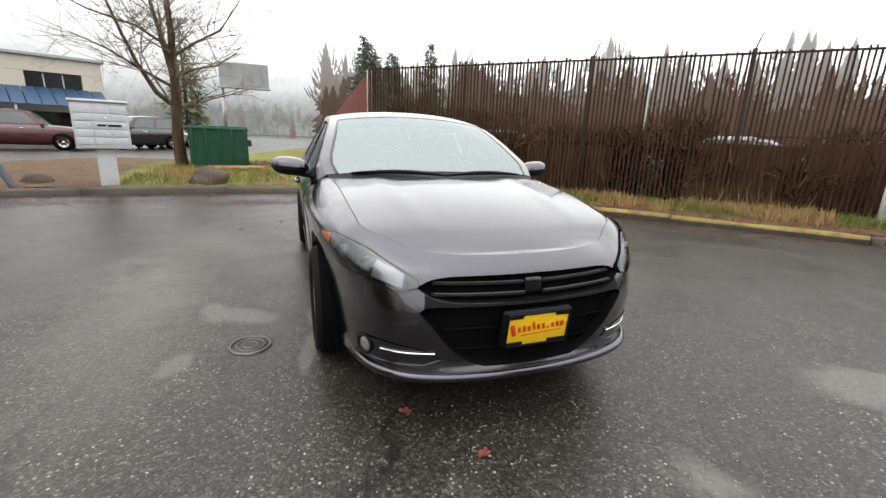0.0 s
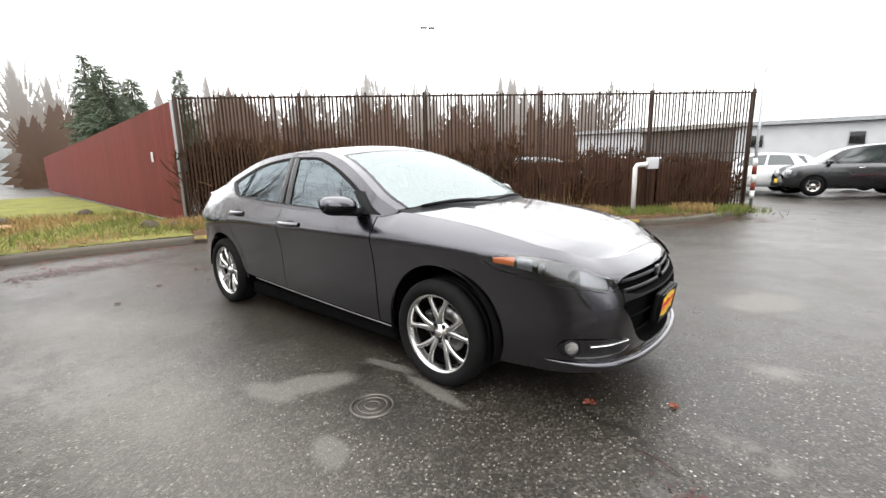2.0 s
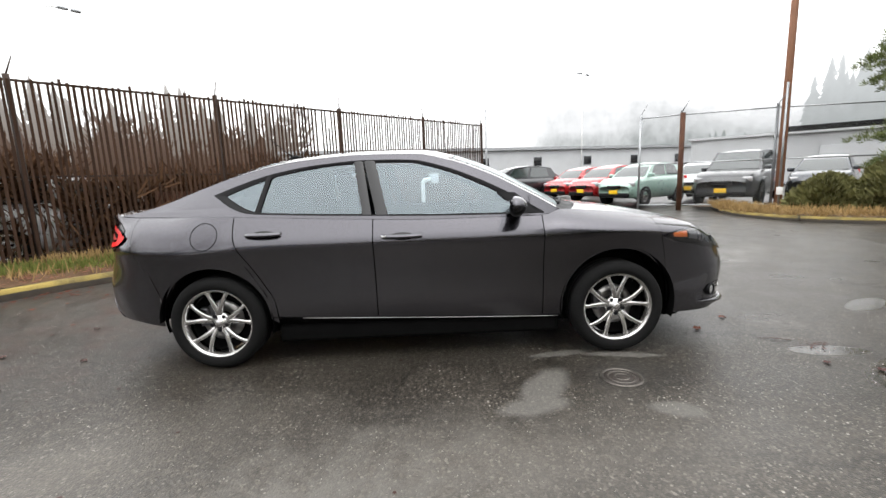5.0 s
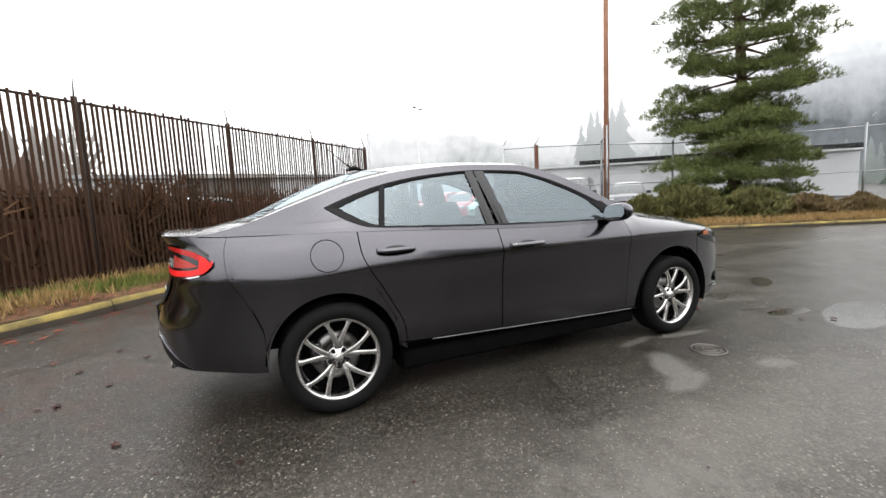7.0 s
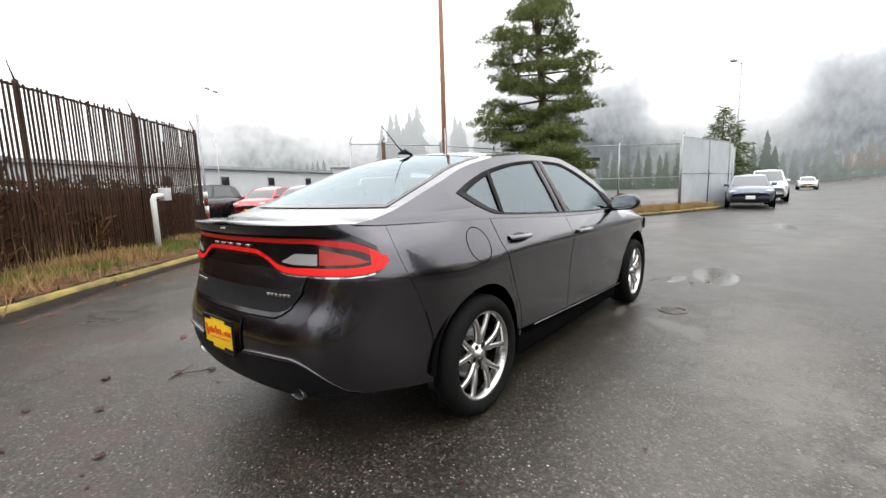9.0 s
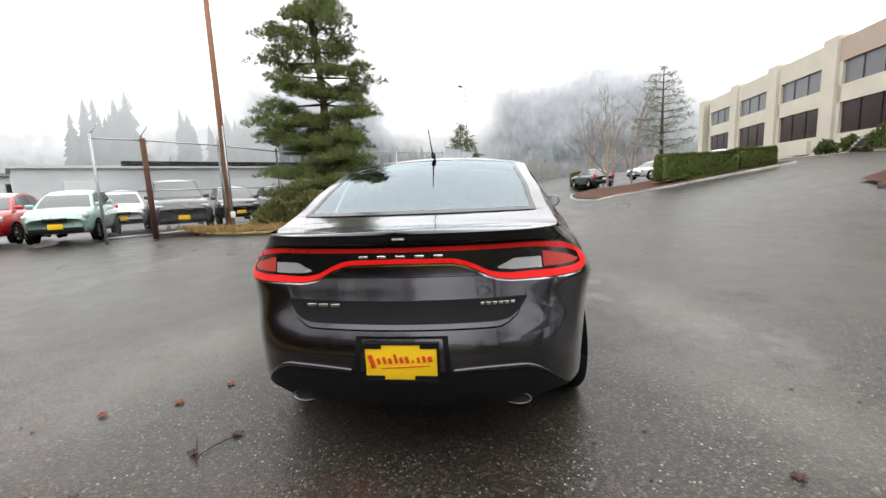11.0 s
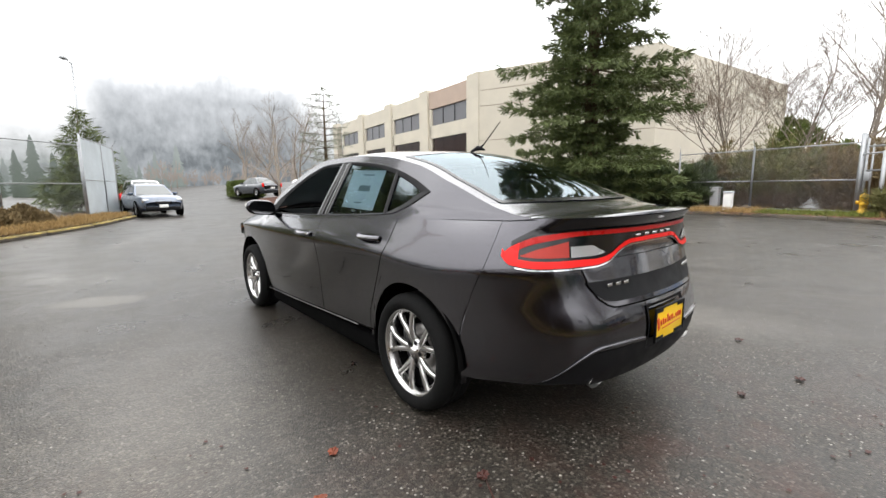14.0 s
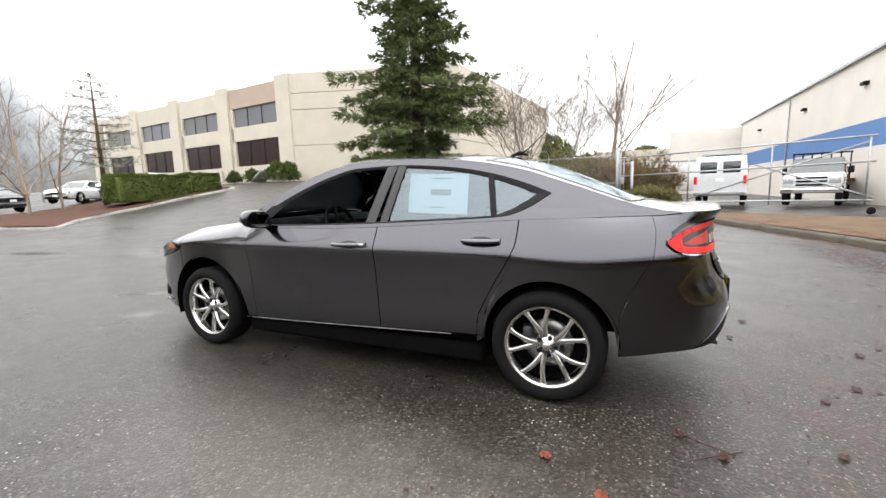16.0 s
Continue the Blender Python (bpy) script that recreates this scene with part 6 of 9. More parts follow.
def low_sheds():
    root = thing("sales_shed", "long low pale grey shed beyond the car lot", "building")
    a, b = Vector((-14, 37.5)), Vector((62, 56.0))
    d = (b - a).normalized()
    t = math.degrees(math.atan2(d.y, d.x))
    m = (a + b) / 2 + Vector((-d.y, d.x)) * 4
    L = (b - a).length
    part("wall", box(L, 8, 4.1, 0.0, (m.x, m.y, 2.05), turn=pose(0, 0, 0, 0, 0, t)), "pale_wall", root, smooth=False)
    part("roof", box(L + 0.6, 8.8, 0.3, 0.0, (m.x, m.y, 4.28), turn=pose(0, 0, 0, 0, 0, t)), "galv", root, smooth=False)
    for k in range(9):
        p = a + d * (14 + k * 6.2) - Vector((-d.y, d.x)) * 0.02
        w = part("window", box(0.9, 0.08, 0.9, 0.01, (p.x, p.y, 2.9), turn=pose(0, 0, 0, 0, 0, t)), "dark_window", root)
        part("window_frame", box(1.05, 0.06, 1.05, 0.01, (p.x, p.y + 0.01, 2.9), turn=pose(0, 0, 0, 0, 0, t)), "galv", w)
    shed = thing("shed", "low dark building with a flat roof behind the fence", "building")
    part("wall", box(5, 6, 3.3, 0.0, (-3.5, 30.7, 1.65), turn=pose(0, 0, 0, 0, 0, 12)), "dark_wall", shed, smooth=False)
    part("roof", box(5.6, 6.6, 0.25, 0.0, (-3.5, 30.7, 3.42), turn=pose(0, 0, 0, 0, 0, 12)), "concrete", shed, smooth=False)
    far = thing("workshop", "cream workshop with garage doors and a long dark canopy", "building")
    part("wall", box(26, 8, 3.4, 0.0, (33, 25, 1.8), turn=pose(0, 0, 0, 0, 0, -38)), "pale_wall", far, smooth=False)
    for k in range(4):
        w = pose(33, 25, 0, 0, 0, -38) @ Vector((-9 + 5.2 * k, -4.05, 1.5))
        part("garage_door", box(3.2, 0.1, 2.2, 0.02, w, turn=pose(0, 0, 0, 0, 0, -38)), "pale_wall", far)
    part("canopy", box(26.4, 8.4, 0.2, 0.0, (33, 25, 3.6), turn=pose(0, 0, 0, 0, 0, -38)), "pale_wall", far, smooth=False)
    part("beam", box(20.0, 0.25, 0.34, 0.0, pose(32.6, 24.4, 0, 0, 0, -38) @ Vector((2.5, -4.6, 3.75)), turn=pose(0, 0, 0, 0, 0, -38)), "black_trim", far, smooth=False)


low_sheds()


def shop():
    """Cream two-storey shop with a blue metal awning."""
    root = thing("shop_building", "cream two-storey shop with a blue ribbed metal awning", "building")
    c = pose(-30.6, -23.0, 0, 0, 0, -63)
    def put(name, sx, sy, sz, at, mat, turn=Matrix()):
        return part(name, box(sx, sy, sz, 0.02, (0, 0, 0)), mat, root, smooth=False, at=c @ Matrix.Translation(at) @ turn)
    put("wall", 22, 10, 2.6, (0, -5, 1.3), "white_wall")
    put("wall", 22, 10, 0.8, (0, -5, 3.0), "stucco")
    put("wall", 22, 10, 1.0, (0, -5, 5.05), "stucco")
    put("roof_edge", 22.4, 10.4, 0.2, (0, -5, 5.6), "galv")
    for k in range(6):
        put("wall", 1.2, 10, 1.15, (-10.4 + 4.16 * k, -5, 3.97), "stucco")
        w = put("window", 2.9, 0.08, 1.1, (-8.3 + 4.16 * k, -0.35, 3.97), "dark_window")
        for m in (-0.5, 0.5):
            part("mullion", box(0.06, 0.05, 1.1, 0.0, (m, 0.06, 0)), "white_paint", w)
    for k in range(30):
        put("awning_rib", 0.66, 3.2, 0.06, (-10.5 + 0.72 * k, 1.4, 2.95), "awning", pose(0, 0, 0, -22, 0, 0))
    for k in range(6):
        put("awning_post", 0.12, 0.12, 2.3, (-10 + 4 * k, 2.7, 1.15), "white_paint")
    for k in range(4):
        put("shop_window", 3.4, 0.06, 1.6, (-8 + 5 * k, 0.03, 1.2), "dark_window")


shop()

# ---- trees, hedges and ground cover ----
def tuft_mesh(name, centres, dirs, material, parent, size=0.2, blades=5, wide=0.16, seed=1, label="", droop=0.0):
    """Sprays of small blades round many centres: needles, twigs or leaves; one joined part."""
    rng = np.random.default_rng(seed)
    c = np.repeat(np.asarray(centres, float), blades, axis=0)
    o = np.repeat(np.asarray(dirs, float), blades, axis=0)
    n = len(c)
    v = rng.normal(size=(n, 3))
    v /= np.linalg.norm(v, axis=1, keepdims=True)
    ax = o * 0.9 + v * 0.75
    ax[:, 2] -= droop
    ax /= np.linalg.norm(ax, axis=1, keepdims=True)
    side = np.cross(ax, rng.normal(size=(n, 3)))
    side /= np.linalg.norm(side, axis=1, keepdims=True) + 1e-9
    s = size * rng.uniform(0.55, 1.3, (n, 1))
    j = c + v * size * 0.25
    p0, p1, p2, p3 = j - side * s * wide * 0.5, j + side * s * wide * 0.5, j + ax * s * 0.7 + side * s * wide * 0.6, j + ax * s
    verts = np.stack([p0, p1, p2, p3], 1).reshape(-1, 3)
    faces = [(4 * k, 4 * k + 1, 4 * k + 2, 4 * k + 3) for k in range(n)]
    return raw(name, verts.tolist(), faces, material, parent, label, smooth=False)


def conifer(name, label, x, y, height, radius, seed, material, first=0.6, layers=26, per=11, gap=0.0, taper=0.9, tuft=0.30, lean=0.18, blades=6, density=1.0, group="", wide=0.11):
    """A trunk with whorls of drooping limbs, each carrying many needle sprays."""
    z0 = ground_z(x, y)
    root = thing(name, label, "tree", group)
    rng = random.Random(seed)
    part("trunk", tube([(x, y, z0 - 0.1), (x + 0.05, y, z0 + height * 0.5), (x, y, z0 + height)], [height * 0.022, height * 0.013, 0.02], 10), "bark", root)
    limbs, cs, ds = bmesh.new(), [], []
    for i in range(layers):
        t = i / (layers - 1)
        z = z0 + first + (height * 0.985 - first) * t
        reach = radius * (1 - t) ** taper * (0.75 + 0.5 * rng.random()) + 0.12
        if gap and rng.random() < gap:
            reach *= 0.45
        n = max(4, int(per * (1 - 0.5 * t)))
        for k in range(n):
            a = 2 * math.pi * (k + rng.random() * 0.8) / n
            r = min(reach * rng.uniform(0.62, 1.12), 0.96 * radius)
            up = rng.uniform(0.02, 0.30) - lean
            d = Vector((math.cos(a), math.sin(a), up)).normalized()
            pts = [Vector((x, y, z)) + d * r * u + Vector((0, 0, -0.10 * r * u * u + 0.10 * r * max(0, u - 0.7))) for u in (0, 0.35, 0.7, 1.0)]
            tube(pts, [0.012 + 0.012 * r, 0.010 + 0.007 * r, 0.012, 0.004], 4, limbs, caps=False)
            m = max(3, int(r * 7.5 * density))
            for q in range(m):
                u = 0.22 + 0.80 * (q + rng.random()) / m
                base = pts[0].lerp(pts[1], u / 0.35) if u < 0.35 else (pts[1].lerp(pts[2], (u - 0.35) / 0.35) if u < 0.7 else pts[2].lerp(pts[3], min(1.05, (u - 0.7) / 0.3)))
                spread = 0.24 * r * (1 - 0.55 * u) + 0.08
                side = Vector((-d.y, d.x, 0)) * rng.uniform(-spread, spread)
                cs.append(base + side + Vector((0, 0, rng.uniform(-0.12, 0.08))))
                dd = (d + side * 0.9).normalized()
                ds.append((dd.x, dd.y, dd.z - 0.12))
    tagged(part("limbwork", limbs, "bark", root), kind="stuff")
    tuft_mesh("crown", [tuple(c) for c in cs], ds, material, root, tuft, blades, wide, seed, droop=0.15)
    return root


def plate_pine(x, y, height, seed):
    """A wind-shaped pine: limbs that end in level pads of foliage with sky between them."""
    z0 = ground_z(x, y) + 0.1
    root = thing("pine_tree", "tall green pine with layered level pads of needles and gaps", "tree")
    rng = random.Random(seed)
    bend = lambda z: Vector((x + 0.12 * math.sin(z * 0.5), y + 0.10 * math.cos(z * 0.7), z0 + z))
    part("trunk", tube([bend(z) - (Vector((0, 0, 0.15)) if z == 0 else Vector()) for z in lin(0, height, 12)], [0.20 * (1 - k / 13) + 0.02 for k in range(12)], 10), "bark", root)
    limbs, cs, ds = bmesh.new(), [], []
    reach = curve_of((0, 1.4), (1.2, 2.3), (2.6, 2.75), (3.5, 2.2), (4.0, 1.2), (4.6, 2.3), (5.6, 2.85), (6.6, 2.3), (8.5, 1.6), (10.5, 1.0), (height, 0.2))

    def pad(c, r, thick, d):
        """One flat cushion of needle sprays, denser and paler on top."""
        for _ in range(int(210 * r * r + 40)):
            a, q = rng.random() * 6.283, math.sqrt(rng.random())
            w = 0.85 + 0.3 * math.sin(3 * a + c.x * 5)
            px, py = q * r * w * math.cos(a), q * r * w * math.sin(a)
            pz = 1.5 * thick * (1 - q * q) * rng.uniform(-0.5, 1.0) - 0.12 * r * q * q
            cs.append((c.x + px, c.y + py, c.z + pz))
            ds.append((px / r * 0.6 + d.x * 0.2, py / r * 0.6 + d.y * 0.2, 0.75))

    z = 0.9
    turn = 0.0
    while z < height - 0.3:
        wide = reach(z)
        for k in range(4 if z < 8 else 3):
            turn += 2.4 + rng.uniform(-0.35, 0.35)
            r = wide * rng.uniform(0.5, 1.08)
            rise = rng.uniform(-0.10, 0.30) - (0.12 if z < 2.5 else 0)
            d = Vector((math.cos(turn), math.sin(turn), 0))
            side = Vector((-d.y, d.x, 0))
            p0 = bend(z)
            pts = [p0, p0 + d * r * 0.5 + Vector((0, 0, rise * r * 0.3)), p0 + d * r * 0.92 + Vector((0, 0, rise * r))]
            tube(pts, [0.02 + 0.018 * r, 0.015 + 0.01 * r, 0.008], 5, limbs, caps=False)
            pr = 0.40 + 0.18 * r
            pad(pts[2], pr * rng.uniform(0.85, 1.2), 0.26, d)
            for s in (1, -1):
                if rng.random() < 0.75:
                    pad(pts[1].lerp(pts[2], rng.uniform(0.2, 0.7)) + side * s * pr * rng.uniform(0.6, 1.1) + Vector((0, 0, rng.uniform(-0.12, 0.10))), pr * rng.uniform(0.7, 1.0), 0.22, d)
            if z < 3.6 and rng.random() < 0.8:
                pad(pts[0].lerp(pts[1], 0.75) + Vector((0, 0, rng.uniform(-0.1, 0.15))), pr, 0.25, d)
        z += rng.uniform(0.40, 0.62)
    tagged(part("limbwork", limbs, "bark", root), kind="stuff")
    tuft_mesh("crown", cs, ds, "pine", root, 0.145, 7, 0.12, seed)
    return root


def bare_tree(name, label, x, y, height, seed, material="bark", r0=None, forks=(0.22, 0.95), depth=5, spread=0.55, group="", tilt=(0, 0), twigs="twig", dense=0):
    """A leafless tree: trunk, and limbs that part again and again to fine twigs."""
    z0 = ground_z(x, y) + 0.08
    root = thing(name, label, "tree", group)
    rng = random.Random(seed)
    r0 = r0 or height * 0.022
    trunk, fine, limbs = bmesh.new(), bmesh.new(), []

    def limb(p, d, length, r, level, mesh=None):
        n = 4
        if level == 1:
            mesh = bmesh.new()
            limbs.append(mesh)
        pts, q, dd = [p], p, d.copy()
        for _ in range(n):
            dd = (dd + Vector((rng.uniform(-1, 1), rng.uniform(-1, 1), rng.uniform(-0.5, 0.9))) * 0.13).normalized()
            q = q + dd * length / n
            pts.append(q)
        rr = [max(0.004, r * (1 - 0.42 * k / n)) for k in range(n + 1)]
        tube(pts, rr, 7 if level == 0 else (5 if level < 3 else 3), trunk if level == 0 else (mesh if level < 3 else fine), caps=False)
        if level >= depth:
            return
        kids = (rng.choice((2, 3, 3)) if level else rng.choice((4, 5)) + 2 * dense) + (dense if level < 3 else 0)
        for k in range(kids):
            u = rng.uniform(0.45, 1.0) if level else rng.uniform(forks[0], forks[1])
            i = min(int(u * n), n - 1)
            s = pts[i].lerp(pts[i + 1], u * n - i)
            out = Vector((rng.uniform(-1, 1), rng.uniform(-1, 1), rng.uniform(-0.15, 0.7))).normalized()
            limb(s, (dd * (1 - spread) + out * spread * 1.5).normalized(), length * rng.uniform(0.5, 0.75), rr[i] * rng.uniform(0.45, 0.65), level + 1, mesh)
        limb(q, dd, length * 0.6, rr[-1], level + 1, mesh)

    limb(Vector((x, y, z0 - 0.15)), Vector((tilt[0], tilt[1], 1)).normalized(), height * 0.45, r0, 0)
    part("trunk", trunk, material, root)
    for mesh in limbs:
        part("limb", mesh, material, root)
    tagged(part("twigwork", fine, twigs, root), kind="stuff")
    return root


def bush(name, label, x, y, sx, sy, h, seed, material, n=900, size=0.12, blades=5, category="shrub", group="", lift=0.1, boxy=False, upright=0.5, angle=0.0):
    """A shrub of many small leaf sprays over short stems, uneven in outline."""
    root = thing(name, label, category, group)
    rng = random.Random(seed)
    z0 = ground_z(x, y) + lift
    cs, ds = [], []
    ca, sa = math.cos(angle), math.sin(angle)
    for _ in range(n):
        if boxy:
            u, v, w = rng.uniform(-1, 1), rng.uniform(-1, 1), rng.random()
            k = rng.random()
            if k < 0.45:
                w = 1 - abs(rng.gauss(0, 0.05))
            elif k < 0.9:
                if rng.random() < 0.6:
                    v = math.copysign(1 - abs(rng.gauss(0, 0.06)), v)
                else:
                    u = math.copysign(1 - abs(rng.gauss(0, 0.04)), u)
            r = 1 - 0.16 * (abs(u) ** 6 * abs(v) ** 2 + w ** 6 * 0.5 * (abs(u) ** 5))
            u, v = u * r, v * r
            bumpy = 0.06 * noise.noise(Vector((u * 3, v * 2, seed)))
            px, py, pz = u * sx, v * sy, (w + bumpy) * h
            d = Vector((u * 0.5, v * 0.8, 0.3 + w))
        else:
            a, w = rng.random() * 2 * math.pi, rng.random() ** 0.8
            r = math.sqrt(rng.random()) * (1 - w ** 2.2) ** 0.5 * (0.8 + 0.35 * noise.noise(Vector((math.cos(a) * 2, math.sin(a) * 2, seed + w * 3))))
            px, py, pz = r * sx * math.cos(a), r * sy * math.sin(a), w * h * (0.85 + 0.3 * noise.noise(Vector((px_n(a), seed, 0))))
            d = Vector((math.cos(a) * r, math.sin(a) * r, upright + 0.4 * w))
        cs.append((x + px * ca - py * sa, y + px * sa + py * ca, z0 + pz))
        ds.append(tuple(d))
    stems = bmesh.new()
    for _ in range(7):
        a = rng.random() * 6.28
        tube([(x, y, z0 - 0.1), (x + 0.5 * sx * math.cos(a) * 0.8, y + 0.5 * sy * math.sin(a) * 0.8, z0 + h * 0.6)], [0.02, 0.006], 4, stems, caps=False)
    tagged(part("stems", stems, "bark", root), kind="stuff")
    if boxy:
        part("core", box(sx * 1.8, sy * 1.75, h * 0.9, 0.1, (x, y, z0 + h * 0.46), turn=pose(0, 0, 0, 0, 0, math.degrees(angle))), material, root)
    tuft_mesh("leaves", cs, ds, material, root, size, blades, 0.35, seed)
    return root


def px_n(a):
    return math.cos(a) * 1.7


# needles of distant trees, base colour paled to carry the haze
M["hazed_fir_needles"] = surface("fir_needles_painted_haze", (0.10, 0.125, 0.085), 0.9, vary=0.4, scale=1.0, relief=0, spec=0.1)
M["hazed_pine_needles"] = surface("pine_needles_painted_haze", (0.24, 0.25, 0.20), 0.9, vary=0.35, scale=1.0, relief=0, spec=0.1)
M["olive_brush"] = surface("olive_brown_brush", (0.17, 0.125, 0.065), 0.9, vary=0.5, scale=1.5, relief=0, spec=0.15)
plate_pine(14.5, 6.8, 14.6, 12)
conifer("spruce_tree", "broad dark blue-green spruce sweeping down to the ground", 9.0, -18.0, 19.0, 5.1, 5, "spruce", first=0.35, layers=34, per=11, gap=0.18, taper=0.82, tuft=0.27, lean=0.16, blades=13, density=1.8, wide=0.165)


def limbed_tree(name, label, trunk, r0, paths, seed, material="bark", twigs="twig"):
    """A leafless tree whose main limbs follow given lines and carry random finer branches."""
    root = thing(name, label, "tree")
    rng = random.Random(seed)
    fine = bmesh.new()

    def spray(p, d, length, r, level):
        pts, q, dd = [p], p, d.copy()
        for _ in range(3):
            dd = (dd + Vector((rng.uniform(-1, 1), rng.uniform(-1, 1), rng.uniform(-0.5, 0.7))) * 0.18).normalized()
            q = q + dd * length / 3
            pts.append(q)
        tube(pts, [r, r * 0.8, r * 0.6, max(0.003, r * 0.35)], 4 if level < 2 else 3, fine, caps=False)
        if level < 3:
            for k in range(3 if level else 4):
                s = rng.choice(pts[1:])
                out = Vector((rng.uniform(-1, 1), rng.uniform(-1, 1), rng.uniform(-0.4, 0.6))).normalized()
                spray(s, (dd * 0.7 + out * 0.8).normalized(), length * rng.uniform(0.45, 0.7), r * 0.5, level + 1)

    def line(pts, r, tip, mesh_name, each):
        p = [Vector(q) for q in pts]
        n = len(p)
        rr = [r + (tip - r) * k / (n - 1) for k in range(n)]
        part(mesh_name, tube(p, rr, 9, caps=False), material, root)
        for k in range(each):
            u = rng.uniform(0.25, 1.0) * (n - 1)
            i = min(int(u), n - 2)
            s = p[i].lerp(p[i + 1], u - i)
            d = (p[i + 1] - p[i]).normalized()
            out = Vector((rng.uniform(-1, 1), rng.uniform(-1, 1), rng.uniform(-0.3, 0.6))).normalized()
            spray(s, (d * 0.45 + out).normalized(), rng.uniform(0.8, 2.0), max(0.012, rr[i] * 0.26), 0)

    line(trunk, r0, 0.03, "trunk", 16)
    for pts, r in paths:
        line(pts, r, 0.012, "limb", 15)
    tagged(part("twigwork", fine, twigs, root), kind="stuff")
    return root


street_tree = limbed_tree("street_tree", "leafless mossy tree with forked trunk and spreading limbs", [(-11.69, -4.28, 0.0), (-11.7, -4.33, 0.9), (-11.7, -4.25, 1.96), (-11.7, -4.24, 2.92), (-11.69, -4.20, 4.0), (-11.69, -4.25, 5.4), (-11.6, -4.1, 7.6)], 0.19, [
    ([(-11.7, -4.24, 2.7), (-11.66, -4.42, 3.6), (-11.61, -4.63, 4.82), (-11.6, -4.85, 6.8)], 0.10),
    ([(-11.7, -4.26, 1.85), (-11.58, -4.72, 2.25), (-11.49, -5.09, 3.0), (-11.41, -5.38, 3.84), (-11.34, -5.70, 4.9), (-11.3, -5.9, 6.0)], 0.085),
    ([(-11.7, -4.25, 2.4), (-11.4, -5.0, 2.85), (-11.2, -5.7, 3.3), (-11.0, -6.4, 3.6)], 0.05),
    ([(-11.69, -4.22, 3.5), (-11.5, -5.0, 4.0), (-11.3, -6.0, 4.25), (-11.0, -7.2, 4.8)], 0.045),
    ([(-11.69, -4.20, 3.3), (-11.8, -3.6, 3.75), (-11.95, -2.9, 4.2), (-12.0, -2.3, 5.1)], 0.05),
    ([(-11.7, -4.23, 2.7), (-11.8, -3.7, 3.0), (-11.9, -3.1, 3.15), (-12.0, -2.5, 3.6)], 0.04),
    ([(-11.7, -4.24, 3.0), (-11.0, -4.0, 3.7), (-10.2, -3.9, 4.6), (-9.6, -3.7, 5.6)], 0.05),
    ([(-11.7, -4.24, 3.2), (-12.5, -4.6, 4.0), (-13.4, -4.8, 5.2)], 0.05)], 21)
street_tree.location = (-0.05, 0.23, 0.0)
bare_tree("street_tree", "leafless tree with fine grey twigs", -7.4, -7.6, 8.0, 8, "bark", r0=0.16, forks=(0.4, 0.98), depth=5, spread=0.6)
bare_tree("yard_tree", "tall leafless pale-barked tree", -0.2, -25.5, 12.0, 31, "pale_bark", r0=0.11, forks=(0.25, 0.95), depth=5, spread=0.36, tilt=(0.02, 0), dense=1)
bare_tree("yard_tree", "leafless many-stemmed tree with pale twigs", 4.6, -24.0, 10.0, 15, "pale_bark", r0=0.085, forks=(0.15, 0.95), depth=5, spread=0.45, dense=1)
bare_tree("yard_tree", "leafless many-stemmed tree with pale twigs", 2.4, -26.5, 9.5, 44, "pale_bark", r0=0.08, forks=(0.12, 0.95), depth=5, spread=0.5, dense=1)
for k, (tx, ty, th) in enumerate([(27.6, -8.6, 7.4), (28.8, -10.6, 7.2), (33, -10.4, 7.6), (37.5, -10.8, 7.4), (43, -10.6, 8.5), (40, -14.5, 8.0), (48, -12.0, 9.0)]):
    bare_tree("avenue_tree", "slim leafless pale-barked birch", tx, ty, th, 60 + k, "pale_bark", r0=0.09, forks=(0.3, 0.95), depth=4, spread=0.45, group="avenue birches")
conifer("young_pine", "thin young pine with open level branches", 26.6, -11.8, 7.6, 2.0, 9, "hazed_pine_needles", first=2.4, layers=12, per=6, taper=0.35, tuft=0.20, lean=-0.04, blades=8, density=1.0)
conifer("far_fir", "dark green fir behind the slatted fence", 31.0, 1.9, 6.0, 2.4, 23, "spruce", first=0.4, layers=20, per=8, taper=0.75, tuft=0.4)
for k, (tx, ty, th) in enumerate([(-40.8, 9.4, 9.0), (-34.4, 6.0, 8.4), (-49.1, 16.1, 12.0), (-45.9, 7.5, 11.5)]):
    conifer("far_fir", "fir beyond the red wall, needles paled with painted haze", tx, ty, th, 2.5, 40 + k, "hazed_fir_needles", first=0.4, layers=20, per=9, taper=0.75, tuft=0.55, blades=8, group="firs beyond the wall")
conifer("far_fir", "narrow dark green fir beyond the shop drive", -35.5, -8.0, 9.0, 1.7, 17, "spruce", first=0.4, layers=22, per=8, taper=0.75, tuft=0.4)
bush("hedge", "clipped green box hedge", 24.3, -12.9, 2.35, 0.95, 1.5, 4, "hedge", n=5200, size=0.10, blades=5, category="hedge", boxy=True, angle=math.radians(90), lift=0.1)
bush("hedge", "clipped green box hedge", 24.5, -16.3, 1.1, 0.9, 1.15, 6, "hedge", n=2200, size=0.10, blades=5, category="hedge", boxy=True, angle=math.radians(90), lift=0.1)
bush("hedge", "long clipped hedge along the road", 38.5, -9.2, 5.0, 0.9, 1.3, 5, "hedge", n=2600, size=0.15, blades=4, category="hedge", boxy=True, angle=math.radians(-6))
